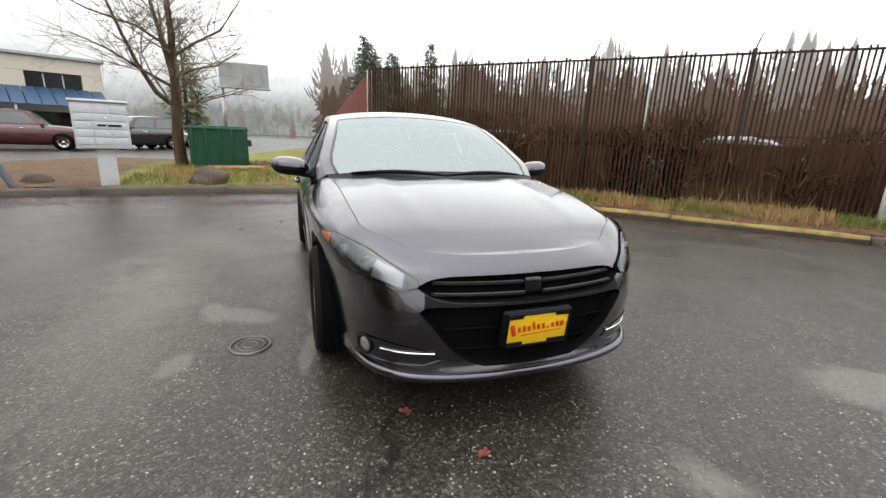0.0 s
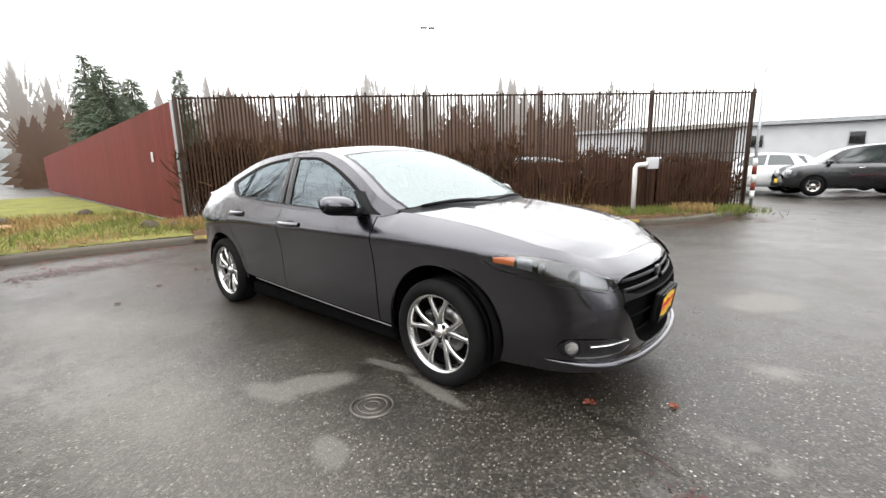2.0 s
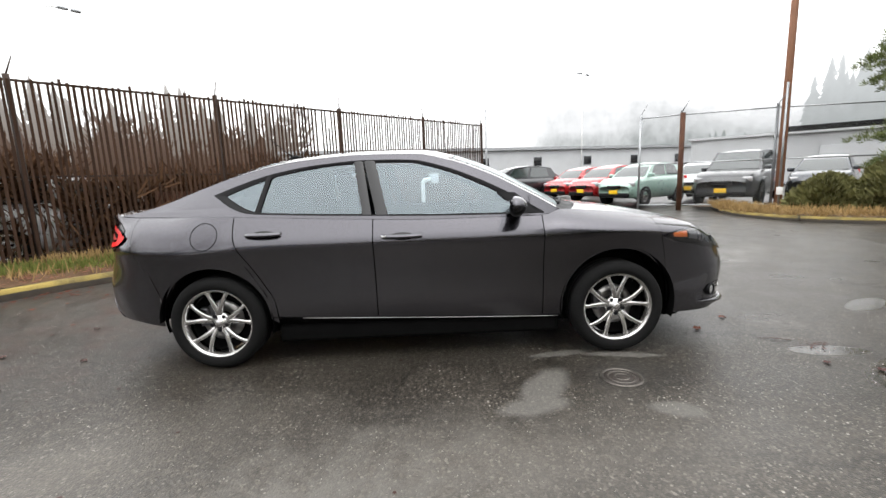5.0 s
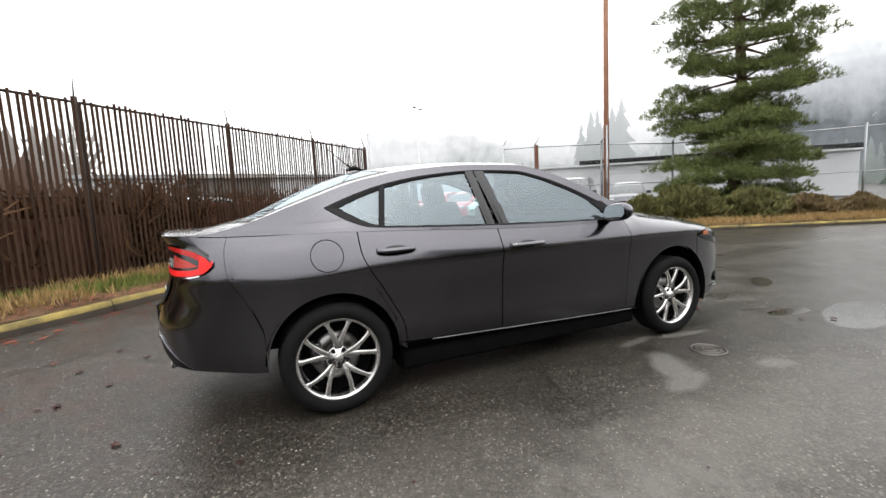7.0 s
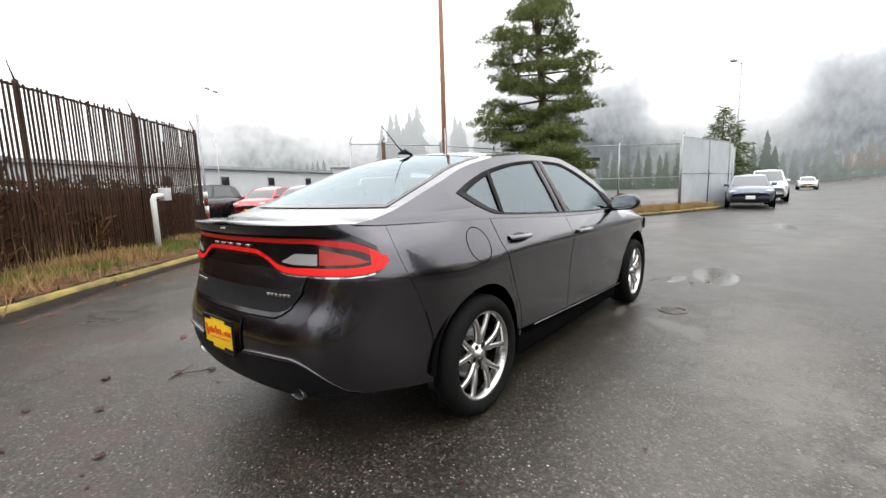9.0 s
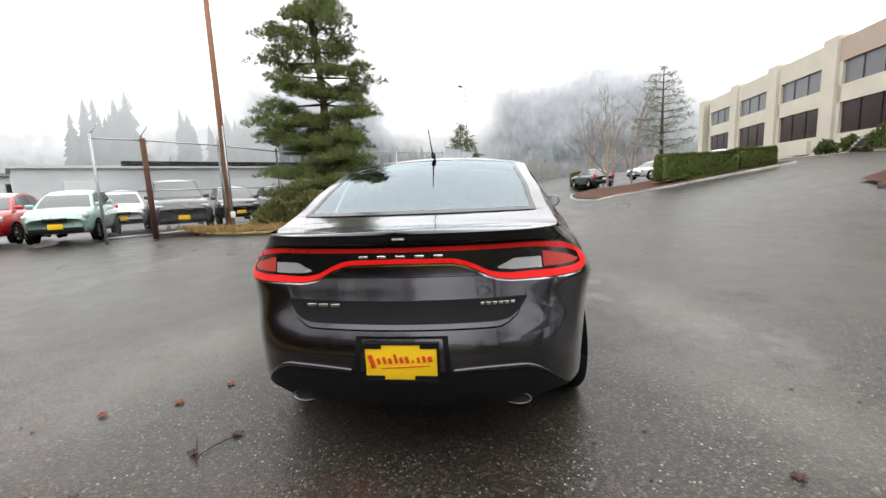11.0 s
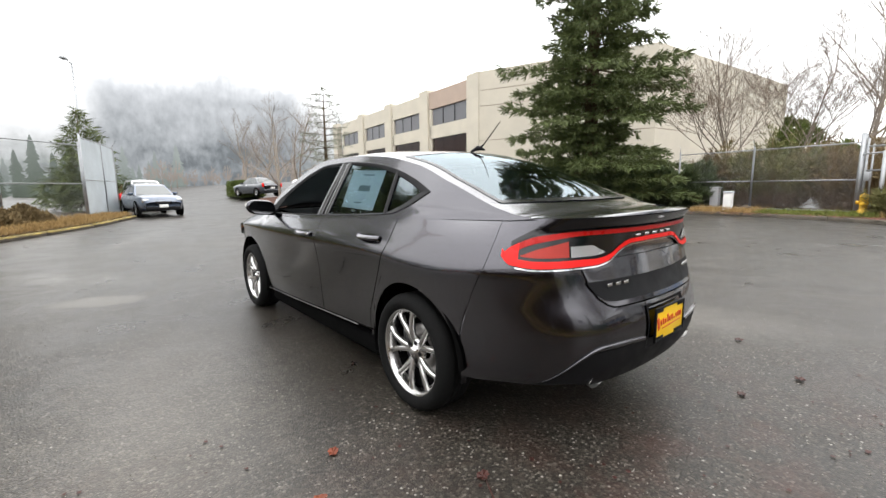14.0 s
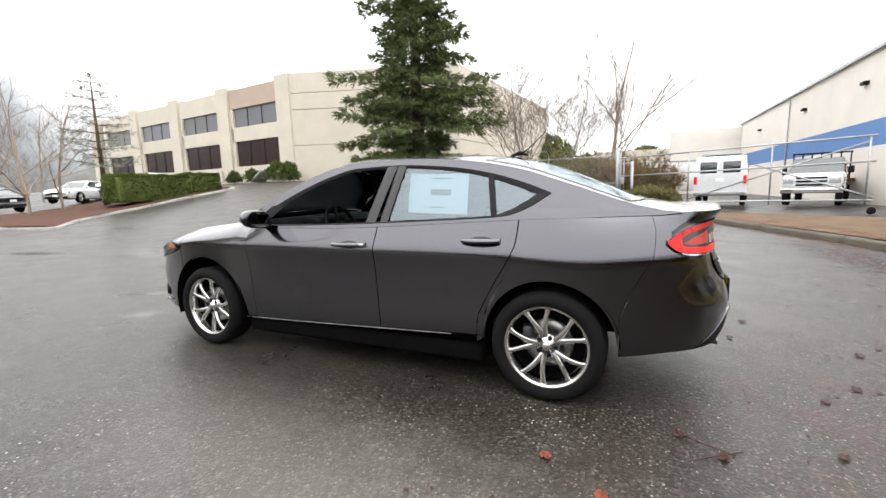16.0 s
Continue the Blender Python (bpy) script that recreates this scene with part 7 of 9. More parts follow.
for k, (bx, by, w, h, mat) in enumerate([(31.4, -27.0, 0.9, 1.1, "hedge"), (34.2, -27.2, 0.8, 1.0, "spruce"), (27.5, -26.2, 1.5, 1.8, "hedge"), (25.5, -25.4, 1.2, 1.6, "hedge"), (37.3, -27.4, 0.6, 1.0, "hedge")]):
    bush("shrub", "rounded evergreen shrub by the office wall", bx, by, w, w, h, 70 + k, mat, n=420, size=0.22, group="office shrubs")
for k, (bx, by, w, h, mat) in enumerate([(11.3, 6.1, 1.5, 1.15, "broom"), (12.8, 5.2, 1.5, 1.0, "broom"), (14.3, 4.4, 1.3, 0.65, "olive_brush"), (15.4, 3.6, 1.0, 0.55, "olive_brush"), (10.1, 7.0, 1.0, 0.9, "broom"), (12.4, 7.4, 1.3, 1.2, "broom")]):
    bush("broom_shrub", "low green-brown broom shrub under the pine", bx, by, w, w * 0.8, h, 80 + k, mat, n=2200, size=0.15, blades=6, upright=0.9, group="shrubs under the pine")
def brushwood(label, x, y, w, h, seed, leaves, group):
    """An untidy shrub: many slender stems that lean outwards, feathery at their tips."""
    root = thing("yard_shrub", label, "shrub", group)
    rng = random.Random(seed)
    z0 = ground_z(x, y) + 0.08
    stems, cs, ds, low, low_d = bmesh.new(), [], [], [], []
    for _ in range(150):
        a, q = rng.random() * 6.283, math.sqrt(rng.random())
        foot = Vector((x + 0.55 * w * q * math.cos(a), y + 0.55 * w * q * math.sin(a), z0 - 0.05))
        tall = h * rng.uniform(0.45, 1.0) * (0.75 + 0.45 * noise.noise(Vector((math.cos(a) * 1.4, math.sin(a) * 1.4 + q, seed))) + 0.2 * (1 - q))
        tip = foot + Vector((0.55 * w * q * math.cos(a) + rng.gauss(0, 0.18), 0.55 * w * q * math.sin(a) + rng.gauss(0, 0.18), tall))
        knee = foot.lerp(tip, 0.5) + Vector((rng.gauss(0, 0.06), rng.gauss(0, 0.06), 0.1 * tall))
        tube([foot, knee, tip], [0.014, 0.009, 0.003], 3, stems, caps=False)
        for _ in range(24):
            u = rng.random()
            p = foot.lerp(knee, u * 2) if u < 0.5 else knee.lerp(tip, u * 2 - 1)
            p = p + Vector((rng.gauss(0, 0.10), rng.gauss(0, 0.10), rng.gauss(0, 0.06)))
            d = ((tip - foot).normalized() * 0.8 + Vector((rng.gauss(0, 0.4), rng.gauss(0, 0.4), 0.2)))
            (cs if u > 0.42 + rng.gauss(0, 0.12) else low).append(tuple(p))
            (ds if len(ds) < len(cs) else low_d).append(tuple(d))
    tagged(part("stemwork", stems, "brush_stem", root), kind="stuff")
    tuft_mesh("leaves", cs, ds, leaves, root, 0.19, 7, 0.13, seed)
    tuft_mesh("dry_growth", low, low_d, "brush_stem", root, 0.24, 4, 0.06, seed + 1)


def juniper(x, y, r, h, seed):
    """A low spreading juniper: boughs that fan out and rise at their tips."""
    root = thing("juniper", "low spreading grey-green juniper with feathery boughs", "shrub", "junipers by the spruce")
    rng = random.Random(seed)
    z0 = ground_z(x, y) + 0.08
    boughs, cs, ds = bmesh.new(), [], []
    for _ in range(95):
        a, e = rng.random() * 6.283, rng.random() ** 1.3
        d = Vector((math.cos(a), math.sin(a), 0))
        run, climb = r * rng.uniform(0.55, 1.05) * (1 - 0.45 * e), h * (0.12 + 0.80 * e) * rng.uniform(0.75, 1.1)
        pts = [Vector((x, y, z0)) + d * run * u + Vector((0, 0, climb * (u ** 0.75 if u < 0.8 else 0.85 + 0.9 * (u - 0.8)))) for u in (0.0, 0.35, 0.7, 1.0)]
        tube(pts, [0.025, 0.018, 0.010, 0.003], 4, boughs, caps=False)
        for _ in range(46):
            u = 0.25 + 0.78 * rng.random()
            k = 0 if u < 0.35 else (1 if u < 0.7 else 2)
            lo, hi = ((0.0, 0.35), (0.35, 0.7), (0.7, 1.0))[k]
            p = pts[k].lerp(pts[k + 1], (u - lo) / (hi - lo))
            side = Vector((-d.y, d.x, 0)) * rng.gauss(0, 0.16 * (1.25 - 0.7 * u))
            cs.append(tuple(p + side + Vector((0, 0, rng.gauss(0, 0.04)))))
            ds.append(tuple((pts[k + 1] - pts[k]).normalized() + side * 1.6 + Vector((0, 0, 0.12))))
    tagged(part("boughs", boughs, "bark", root), kind="stuff")
    tuft_mesh("sprays", cs, ds, "juniper", root, 0.26, 9, 0.13, seed)


cabinet = thing("utility_box", "pale green-grey metal utility box on the verge", "box")
part("cabinet", box(0.34, 0.34, 0.86, 0.03, (3.7, -19.6, 0.53)), "grey_box", cabinet)
part("lid", box(0.38, 0.38, 0.07, 0.02, (3.7, -19.6, 0.99)), "grey_box", cabinet)
M["brush_stem"] = surface("pale_brown_brushwood", (0.185, 0.125, 0.075), 0.9, vary=0.45, scale=1.5, relief=0, spec=0.15)
M["juniper"] = surface("juniper_sprays", (0.085, 0.112, 0.052), 0.75, vary=0.5, scale=2.2, relief=0, spec=0.2)
for k, (bx, by, w, h, mat) in enumerate([(2.0, -20.8, 1.9, 3.7, "broom"), (-0.6, -20.6, 1.5, 3.1, "olive_brush"), (3.9, -21.4, 1.5, 3.0, "olive_brush"), (-2.4, -22.0, 1.4, 2.8, "olive_brush")]):
    brushwood("tall untidy green-brown shrub on the yard fence", bx, by, w, h, 100 + k, mat, "yard shrubs")
brushwood("low untidy shrub before the yard gate", -2.4, -17.0, 0.8, 1.0, 105, "broom", "yard shrubs")
for k, (jx, jy, jr, jh) in enumerate([(10.8, -17.0, 1.9, 1.5), (8.0, -18.0, 1.9, 1.6), (6.3, -19.2, 1.9, 1.9), (4.8, -20.0, 1.5, 2.1)]):
    juniper(jx, jy, jr, jh, 140 + k)
for k, (bx, by, w, h) in enumerate([(-17, -52, 5, 4), (-3, -58, 6, 6), (4, -55, 5, 5), (10, -60, 6, 7), (-10, -60, 5, 6)]):
    bush("far_bush", "far green tree line beyond the yard", bx, by, w, w, h, 120 + k, "hedge", n=900, size=0.6, group="far bushes")


def thicket():
    """Brown brush standing behind the slat fence."""
    rng = random.Random(11)
    d = (FENCE_B - FENCE_A).normalized()
    nrm = Vector((-d.y, d.x))
    cs, ds = [], []
    stems = bmesh.new()
    for i in range(760):
        s = 13.4 * rng.random() ** 1.1
        o = rng.uniform(0.25, 3.4)
        p = FENCE_A + d * s + nrm * o
        tall = (1.75 - 0.055 * s) * rng.uniform(0.55, 1.2) * (0.8 + 0.5 * noise.noise(Vector((s * 0.6, 0, 5)))) + 0.25
        q = Vector((p.x + rng.uniform(-0.25, 0.25), p.y + rng.uniform(-0.25, 0.25), tall))
        tube([(p.x, p.y, 0.0), q], [0.014, 0.004], 3, stems, caps=False)
        for _ in range(26):
            u = rng.random() ** 0.7
            cs.append((p.x + (q.x - p.x) * u + rng.gauss(0, 0.13), p.y + (q.y - p.y) * u + rng.gauss(0, 0.13), 0.05 + tall * u))
            ds.append((rng.uniform(-0.3, 0.3), rng.uniform(-0.3, 0.3), 0.8))
    root = thing("thicket", "dense brown winter brush behind the fence", "brush", kind="stuff")
    part("stems", stems, "brush", root)
    tuft_mesh("twig_sprays", cs, ds, "brush", root, 0.30, 4, 0.10, 5)


thicket()


def grasses():
    """Blades of grass and dead stalks on the verges."""
    rng = random.Random(5)
    d = (FENCE_B - FENCE_A).normalized()
    out = Vector((d.y, -d.x))
    sets = {"grass": ([], []), "dry_grass": ([], [])}
    for _ in range(5200):
        s, o = rng.uniform(0, 13.4), abs(rng.gauss(0.25, 0.45))
        p = FENCE_A + d * s + out * o
        k = "grass" if (noise.noise(Vector((s * 0.8, o, 2))) + (0.25 if s > 9 else -0.05)) > 0.05 else "dry_grass"
        sets[k][0].append((p.x, p.y, 0.10))
        sets[k][1].append((rng.uniform(-0.3, 0.3), rng.uniform(-0.3, 0.3), 1.5))
    for _ in range(2300):
        x, y = rng.uniform(-13, -6.15), rng.uniform(-4.2, 1.0)
        k = "grass" if noise.noise(Vector((x * 0.5, y * 0.5, 9))) > -0.15 else "dry_grass"
        sets[k][0].append((x, y, 0.11))
        sets[k][1].append((rng.uniform(-0.6, 0.6), rng.uniform(-0.6, 0.6), 1.0))
    pts = smooth_line(EAST, 0.25)
    for _ in range(4200):
        q = rng.choice(pts)
        o = abs(rng.gauss(0, 0.9)) + 0.12
        x, y = q.x + 0.42 * o + rng.uniform(-0.3, 0.3), q.y + 0.9 * o
        sets["dry_grass"][0].append((x, y, 0.11))
        sets["dry_grass"][1].append((rng.uniform(-0.5, 0.5), rng.uniform(-0.5, 0.5), 1.1))
    for _ in range(2600):
        x, y = rng.uniform(-3.5, 3.5), rng.uniform(-17.6, -15.8)
        k = "grass" if abs(x + 0.3) < 1.6 else "dry_grass"
        sets[k][0].append((x, y, 0.10))
        sets[k][1].append((rng.uniform(-0.6, 0.6), rng.uniform(-0.6, 0.6), 1.0))
    for k, (cs, ds) in sets.items():
        o = tuft_mesh("grass_blades", cs, ds, k, None, 0.15 if k == "grass" else 0.19, 4, 0.07, 3)
        tagged(o, "short green grass on the verges" if k == "grass" else "dead straw-coloured grass on the verges", "grass", kind="stuff")
    # tall dead stalks at the fence foot
    cs, ds = [], []
    for _ in range(46):
        s, o = rng.uniform(7.4, 9.4), rng.uniform(0.05, 0.5)
        p = FENCE_A + d * s + out * o
        cs.append((p.x, p.y, 0.1))
        ds.append((rng.uniform(-0.2, 0.2), rng.uniform(-0.2, 0.2), 2.0))
    tagged(tuft_mesh("dead_stalks", cs, ds, "dry_grass", None, 0.55, 3, 0.010, 8), "tall dead grass stalks at the fence foot", "grass", kind="stuff")


grasses()

# ---- other vehicles ----
PAINTS = {}


def paint_of(name, color, metal=0.2, rough=0.3):
    if name not in PAINTS:
        PAINTS[name] = gloss(name, color, rough, metal, 1.0, 0.04)
    return PAINTS[name]


def quad_patch(p00, p10, p11, p01, n=3, bulge=0.0):
    a, b, c, d = (Vector(p) for p in (p00, p10, p11, p01))
    nrm = (b - a).cross(d - a).normalized()
    return grid(lambda u, v: a * (1 - u) * (1 - v) + b * u * (1 - v) + c * u * v + d * (1 - u) * v + nrm * bulge * 16 * u * (1 - u) * v * (1 - v), lin(0, 1, n), lin(0, 1, n))


def parked_car(name, label, size, shape, paint, at, group="", plate="yellow", rims="alloy", category="car"):
    """A road vehicle, nose to +x: body, cabin, panes, lamps, bumpers and wheels.
    size: length, width, height, wheel radius. shape: bonnet z, belt z, tail z, then x of screen foot, screen head, rear head, rear foot, as parts of the length."""
    L, W, H, r = size
    hz, bz, tz, f0, f1, r1, r0 = shape
    x_f0, x_f1, x_r1, x_r0 = (L * v for v in (f0, f1, r1, r0))
    root = thing(name, label, category, group, at)
    top_line = curve_of((-L / 2, tz * 0.80), (-L / 2 + 0.12, tz), (x_r0, bz + 0.0), (x_f0, bz), (L / 2 - 0.35, hz), (L / 2 - 0.06, hz * 0.86), (L / 2, hz * 0.72))
    xs = [-L / 2, -L / 2 + 0.05, -L / 2 + 0.14] + lin(-L / 2 + 0.3, L / 2 - 0.35, 18) + [L / 2 - 0.18, L / 2 - 0.07, L / 2]
    wheel_x = (L / 2 - 0.19 * L, -L / 2 + 0.19 * L)

    def ring(x):
        e = abs(2 * x / L)
        w = W / 2 * (1 - 0.20 * e ** 7)
        if e > 0.999:
            w *= 0.93
        t = top_line(x)
        low = 0.22 + 0.10 * e ** 8
        return [(0.0, low), (0.86 * w, low), (0.96 * w, 0.36), (w, 0.55), (0.985 * w, 0.55 + 0.6 * (t - 0.55)), (0.93 * w, t - 0.03), (0.86 * w, t), (0.45 * w, t + 0.025), (0.0, t + 0.035)]

    bm = bmesh.new()
    rows = []
    for x in xs:
        half = ring(x)
        pts = [(x, y, z) for y, z in half] + [(x, -y, z) for y, z in reversed(half[1:-1])]
        rows.append([bm.verts.new(p) for p in pts])
    for a, b in zip(rows, rows[1:]):
        k = len(a)
        for i in range(k):
            bm.faces.new([a[i], a[(i + 1) % k], b[(i + 1) % k], b[i]])
    bm.faces.new(rows[0])
    bm.faces.new(rows[-1][::-1])
    part("body", bm, paint, root)
    wb, wt = W / 2 * 0.87, W / 2 * 0.68

    def cab(x, b, v):
        """v 0 at the belt, 1 at the roof; x is taken between the slanting screens."""
        z = bz - 0.02 + (H - bz + 0.02) * v - (0.11 if L < 4.3 else 0.05) * v * v * min(1.0, ((x - (x_f1 + x_r1) / 2) / ((x_f1 - x_r1) / 2)) ** 2)
        return Vector((x, b * (wb + (wt - wb) * v), z))

    def xat(u, v):
        front, rear = x_f0 + (x_f1 - x_f0) * v, x_r0 + (x_r1 - x_r0) * v
        return front + (rear - front) * u

    us = lin(0, 1, 12)
    bm = bmesh.new()
    for s in (1, -1):
        grid(lambda u, v: cab(xat(u, v), s, v - 0.06 * max(0, v - 0.7) ** 1.0), us, lin(0, 1, 6), bm, flip=s > 0)
    grid(lambda u, b: cab(xat(u, 1), b, 1) + Vector((0, 0, 0.045 * (1 - b * b) * (1 - (2 * u - 1) ** 4) - 0.018)), us, lin(-1, 1, 9), bm, flip=True)
    grid(lambda v, b: cab(xat(0, v), b, v) + Vector((0.05 * (1 - b * b), 0, -0.018 * v)), lin(0, 1, 6), lin(-1, 1, 9), bm, flip=False)
    grid(lambda v, b: cab(xat(1, v), b, v) + Vector((-0.05 * (1 - b * b), 0, -0.018 * v)), lin(0, 1, 6), lin(-1, 1, 9), bm, flip=True)
    part("cabin", bm, paint, root)
    part("windscreen", grid(lambda v, b: cab(xat(0, v), b, v) + Vector((0.05 * (1 - b * b) + 0.008, 0, 0.006 - 0.018 * v)), lin(0.08, 0.93, 6), lin(-0.9, 0.9, 9)), "car_window", root)
    part("rear_window", grid(lambda v, b: cab(xat(1, v), b, v) + Vector((-0.05 * (1 - b * b) - 0.008, 0, 0.006 - 0.018 * v)), lin(0.22, 0.9, 6), lin(-0.86, 0.86, 9), flip=True), "car_window", root)
    cuts = ((0.10, 0.47), (0.51, 0.86)) if L < 5 else ((0.06, 0.22),)
    for s in (1, -1):
        for a, b in cuts:
            part("side_window", grid(lambda u, v: cab(xat(u, v), s, v) + Vector((0, s * 0.008, 0.004)), lin(a, b, 6), lin(0.14, 0.86, 4), flip=s > 0), "car_window", root)
        # mirrors, lamps
        part("door_mirror", box(0.12, 0.20, 0.13, 0.04, (x_f0 - 0.12 * L * 0.4, s * (wb + 0.10), bz + 0.06)), paint, root)
        part("headlamp", box(0.16, 0.30, 0.16, 0.05, (L / 2 - 0.13, s * W * 0.355, hz * 0.80)), "white_lens", root)
        part("tail_lamp", box(0.08, 0.16, 0.30, 0.03, (-L / 2 + 0.06, s * W * 0.42, tz * 0.84)), "red_lens", root)
        part("door_handle", box(0.16, 0.03, 0.03, 0.01, (0.02 * L, s * W * 0.487, bz - 0.14)), "chrome", root)
        for xw in wheel_x:
            hub = tagged(new("wheel"), "alloy wheel with black tyre")
            hub.parent = root
            hub.matrix_basis = pose(xw, s * (W / 2 - 0.10), r, 0, 0, 0 if s > 0 else 180)
            part("tyre", lathe([(r * 0.64, 0.08), (r * 0.75, 0.10), (r * 0.93, 0.09), (r, 0.06), (r, -0.08), (r * 0.6, -0.1)], 26), "rubber", hub)
            part("rim", lathe([(0.0, 0.075), (r * 0.18, 0.07), (r * 0.24, 0.05), (r * 0.55, 0.065), (r * 0.62, 0.085), (r * 0.66, 0.075)], 20), rims, hub)
            for k in range(6):
                a = k * math.pi / 3
                part("spoke_gap", box(r * 0.22, 0.01, r * 0.15, 0.01, (r * 0.42 * math.cos(a), 0.066, r * 0.42 * math.sin(a)), turn=Matrix.Rotation(-a, 4, "Y")), "under", hub)
            part("wheel_arch", lathe([(r * 0.9, 0.0), (r * 1.16, 0.006), (r * 1.17, -0.03)], 26), "under", hub, at=pose(0, 0.10, 0.02))
    part("front_bumper", box(0.10, W * 0.74, 0.16, 0.04, (L / 2 - 0.02, 0, 0.36)), "black_trim", root)
    part("grille", box(0.05, W * 0.34, 0.12, 0.03, (L / 2 - 0.012, 0, hz * 0.70)), "black_gloss", root)
    part("rear_bumper", box(0.10, W * 0.80, 0.20, 0.05, (-L / 2 + 0.01, 0, 0.44)), paint, root)
    part("number_plate", box(0.012, 0.34, 0.14, 0.004, (L / 2 + 0.035, 0, 0.47)), plate, root)
    part("number_plate", box(0.012, 0.34, 0.14, 0.004, (-L / 2 - 0.045, 0, 0.66)), plate, root)
    return root


M["car_window"] = gloss("tinted_car_window", (0.025, 0.035, 0.035), 0.05, 0.0, 0.0, ior=1.9)
HATCH = ((3.55, 1.64, 1.49, 0.29), (0.92, 0.98, 0.98, 0.26, 0.10, -0.36, -0.46))
SUV = ((4.20, 1.78, 1.66, 0.32), (0.98, 1.05, 1.05, 0.27, 0.10, -0.42, -0.48))
SEDAN = ((4.65, 1.80, 1.46, 0.32), (0.88, 0.95, 1.02, 0.20, 0.04, -0.22, -0.36))
WAGON = ((4.75, 1.86, 1.78, 0.35), (1.02, 1.10, 1.08, 0.22, 0.08, -0.42, -0.47))

red_p = paint_of("bright_red_paint", (0.42, 0.012, 0.014))
mint_p = paint_of("mint_green_paint", (0.30, 0.44, 0.38))
black_p = paint_of("black_paint", (0.012, 0.013, 0.016))
charcoal_p = paint_of("charcoal_paint", (0.035, 0.04, 0.05), 0.5)
white_p = paint_of("white_car_paint", (0.68, 0.69, 0.70), 0.0)
silver_p = paint_of("silver_paint", (0.42, 0.44, 0.46), 0.7)
blue_p = paint_of("steel_blue_paint", (0.07, 0.095, 0.14), 0.5)
maroon_p = paint_of("dark_red_paint", (0.07, 0.008, 0.010))

ROW = "cars in the sales lot"
parked_car("parked_car", "near-black compact family car with silver wheels, parked in the lot", *SUV, black_p, pose(4.15, 17.9, 0.1, 0, 0, 197), ROW)
parked_car("parked_car", "bright red small hatchback, parked in the lot", *HATCH, red_p, pose(7.2, 17.0, 0.1, 0, 0, 212), ROW)
parked_car("parked_car", "bright red small hatchback, parked in the lot", *HATCH, red_p, pose(7.7, 14.9, 0.1, 0, 0, 212), ROW)
parked_car("parked_car", "mint green small hatchback, parked in the lot", *HATCH, mint_p, pose(8.1, 12.6, 0.1, 0, 0, 212), ROW)
parked_car("parked_car", "white small hatchback, parked in the lot", *HATCH, white_p, pose(1.2, 18.6, 0.1, 0, 0, 195), ROW)
parked_car("parked_car", "silver small car, parked in the lot", *HATCH, silver_p, pose(1.6, 21.2, 0.1, 0, 0, 195), ROW)
parked_car("parked_car", "white small hatchback, parked in the lot", *HATCH, white_p, pose(11.2, 13.9, 0.1, 0, 0, 222), ROW)
parked_car("parked_car", "black off-road car with a silver grille, parked behind the fence", *WAGON, black_p, pose(11.0, 11.4, 0.1, 0, 0, 222), ROW)
parked_car("parked_car", "dark grey hatchback, parked behind the fence", *HATCH, charcoal_p, pose(13.4, 10.7, 0.1, 0, 0, 222), ROW)
parked_car("parked_car", "black small car, parked behind the fence", *HATCH, black_p, pose(16.8, 10.4, 0.1, 0, 0, 222), ROW)
parked_car("parked_car", "dark red saloon, parked deep in the lot", *SEDAN, maroon_p, pose(6.0, 22.0, 0.1, 0, 0, 190), ROW)
parked_car("parked_car", "silver small car, parked deep in the lot", *HATCH, silver_p, pose(10.6, 21.0, 0.1, 0, 0, 215), ROW)
BEHIND = "cars behind the slat fence"
parked_car("fenced_car", "white car behind the fence slats", *HATCH, white_p, pose(-6.5, 4.6, 0.05, 0, 0, 43.7), BEHIND)
parked_car("fenced_car", "silver car behind the fence slats", *SEDAN, silver_p, pose(-2.7, 8.4, 0.05, 0, 0, 43.7), BEHIND)
parked_car("fenced_car", "white saloon behind the fence slats", *SEDAN, white_p, pose(-1.0, 12.2, 0.05, 0, 0, 42), BEHIND)
parked_car("street_car", "blue-grey saloon parked at the kerb, facing the camera", *SEDAN, blue_p, pose(21.6, -0.35, 0.02, 0, 0, 186), "", "paper")
parked_car("street_van", "white people carrier parked at the kerb", *WAGON, white_p, pose(28.0, -0.75, 0.02, 0, 0, 184), "", "paper")
parked_car("street_car", "red car parked far up the road", *HATCH, red_p, pose(36.0, -0.3, 0.02, 0, 0, 183))
parked_car("street_car", "dark grey saloon beside the bark bed, facing away", *SEDAN, charcoal_p, pose(33.0, -8.7, 0.60, 0, 0, 12), "", "paper")
parked_car("street_car", "white car far up the road", *SEDAN, white_p, pose(62, -3.0, 0.02, 0, 0, 183))
for k, (cx, cy, rz) in enumerate([(33.0, -13.7, 120), (33.6, -16.4, 120), (34.2, -19.2, 120)]):
    parked_car("office_car", "white car parked on the office drive", *SEDAN, white_p, pose(cx, cy, ground_z(cx, cy) + 0.02, 0, 0, rz), "cars by the office", "paper")
parked_car("far_car", "dark red pickup before the shop", *WAGON, maroon_p, pose(-22.5, -12.6, 0.02, 0, 0, 105), "", "paper")
parked_car("far_car", "black off-road car before the shop", *WAGON, black_p, pose(-25.5, -8.9, 0.02, 0, 0, -40), "", "paper")
parked_car("far_car", "silver car before the shop", *SEDAN, silver_p, pose(-28.5, -8.2, 0.02, 0, 0, 170), "", "paper")


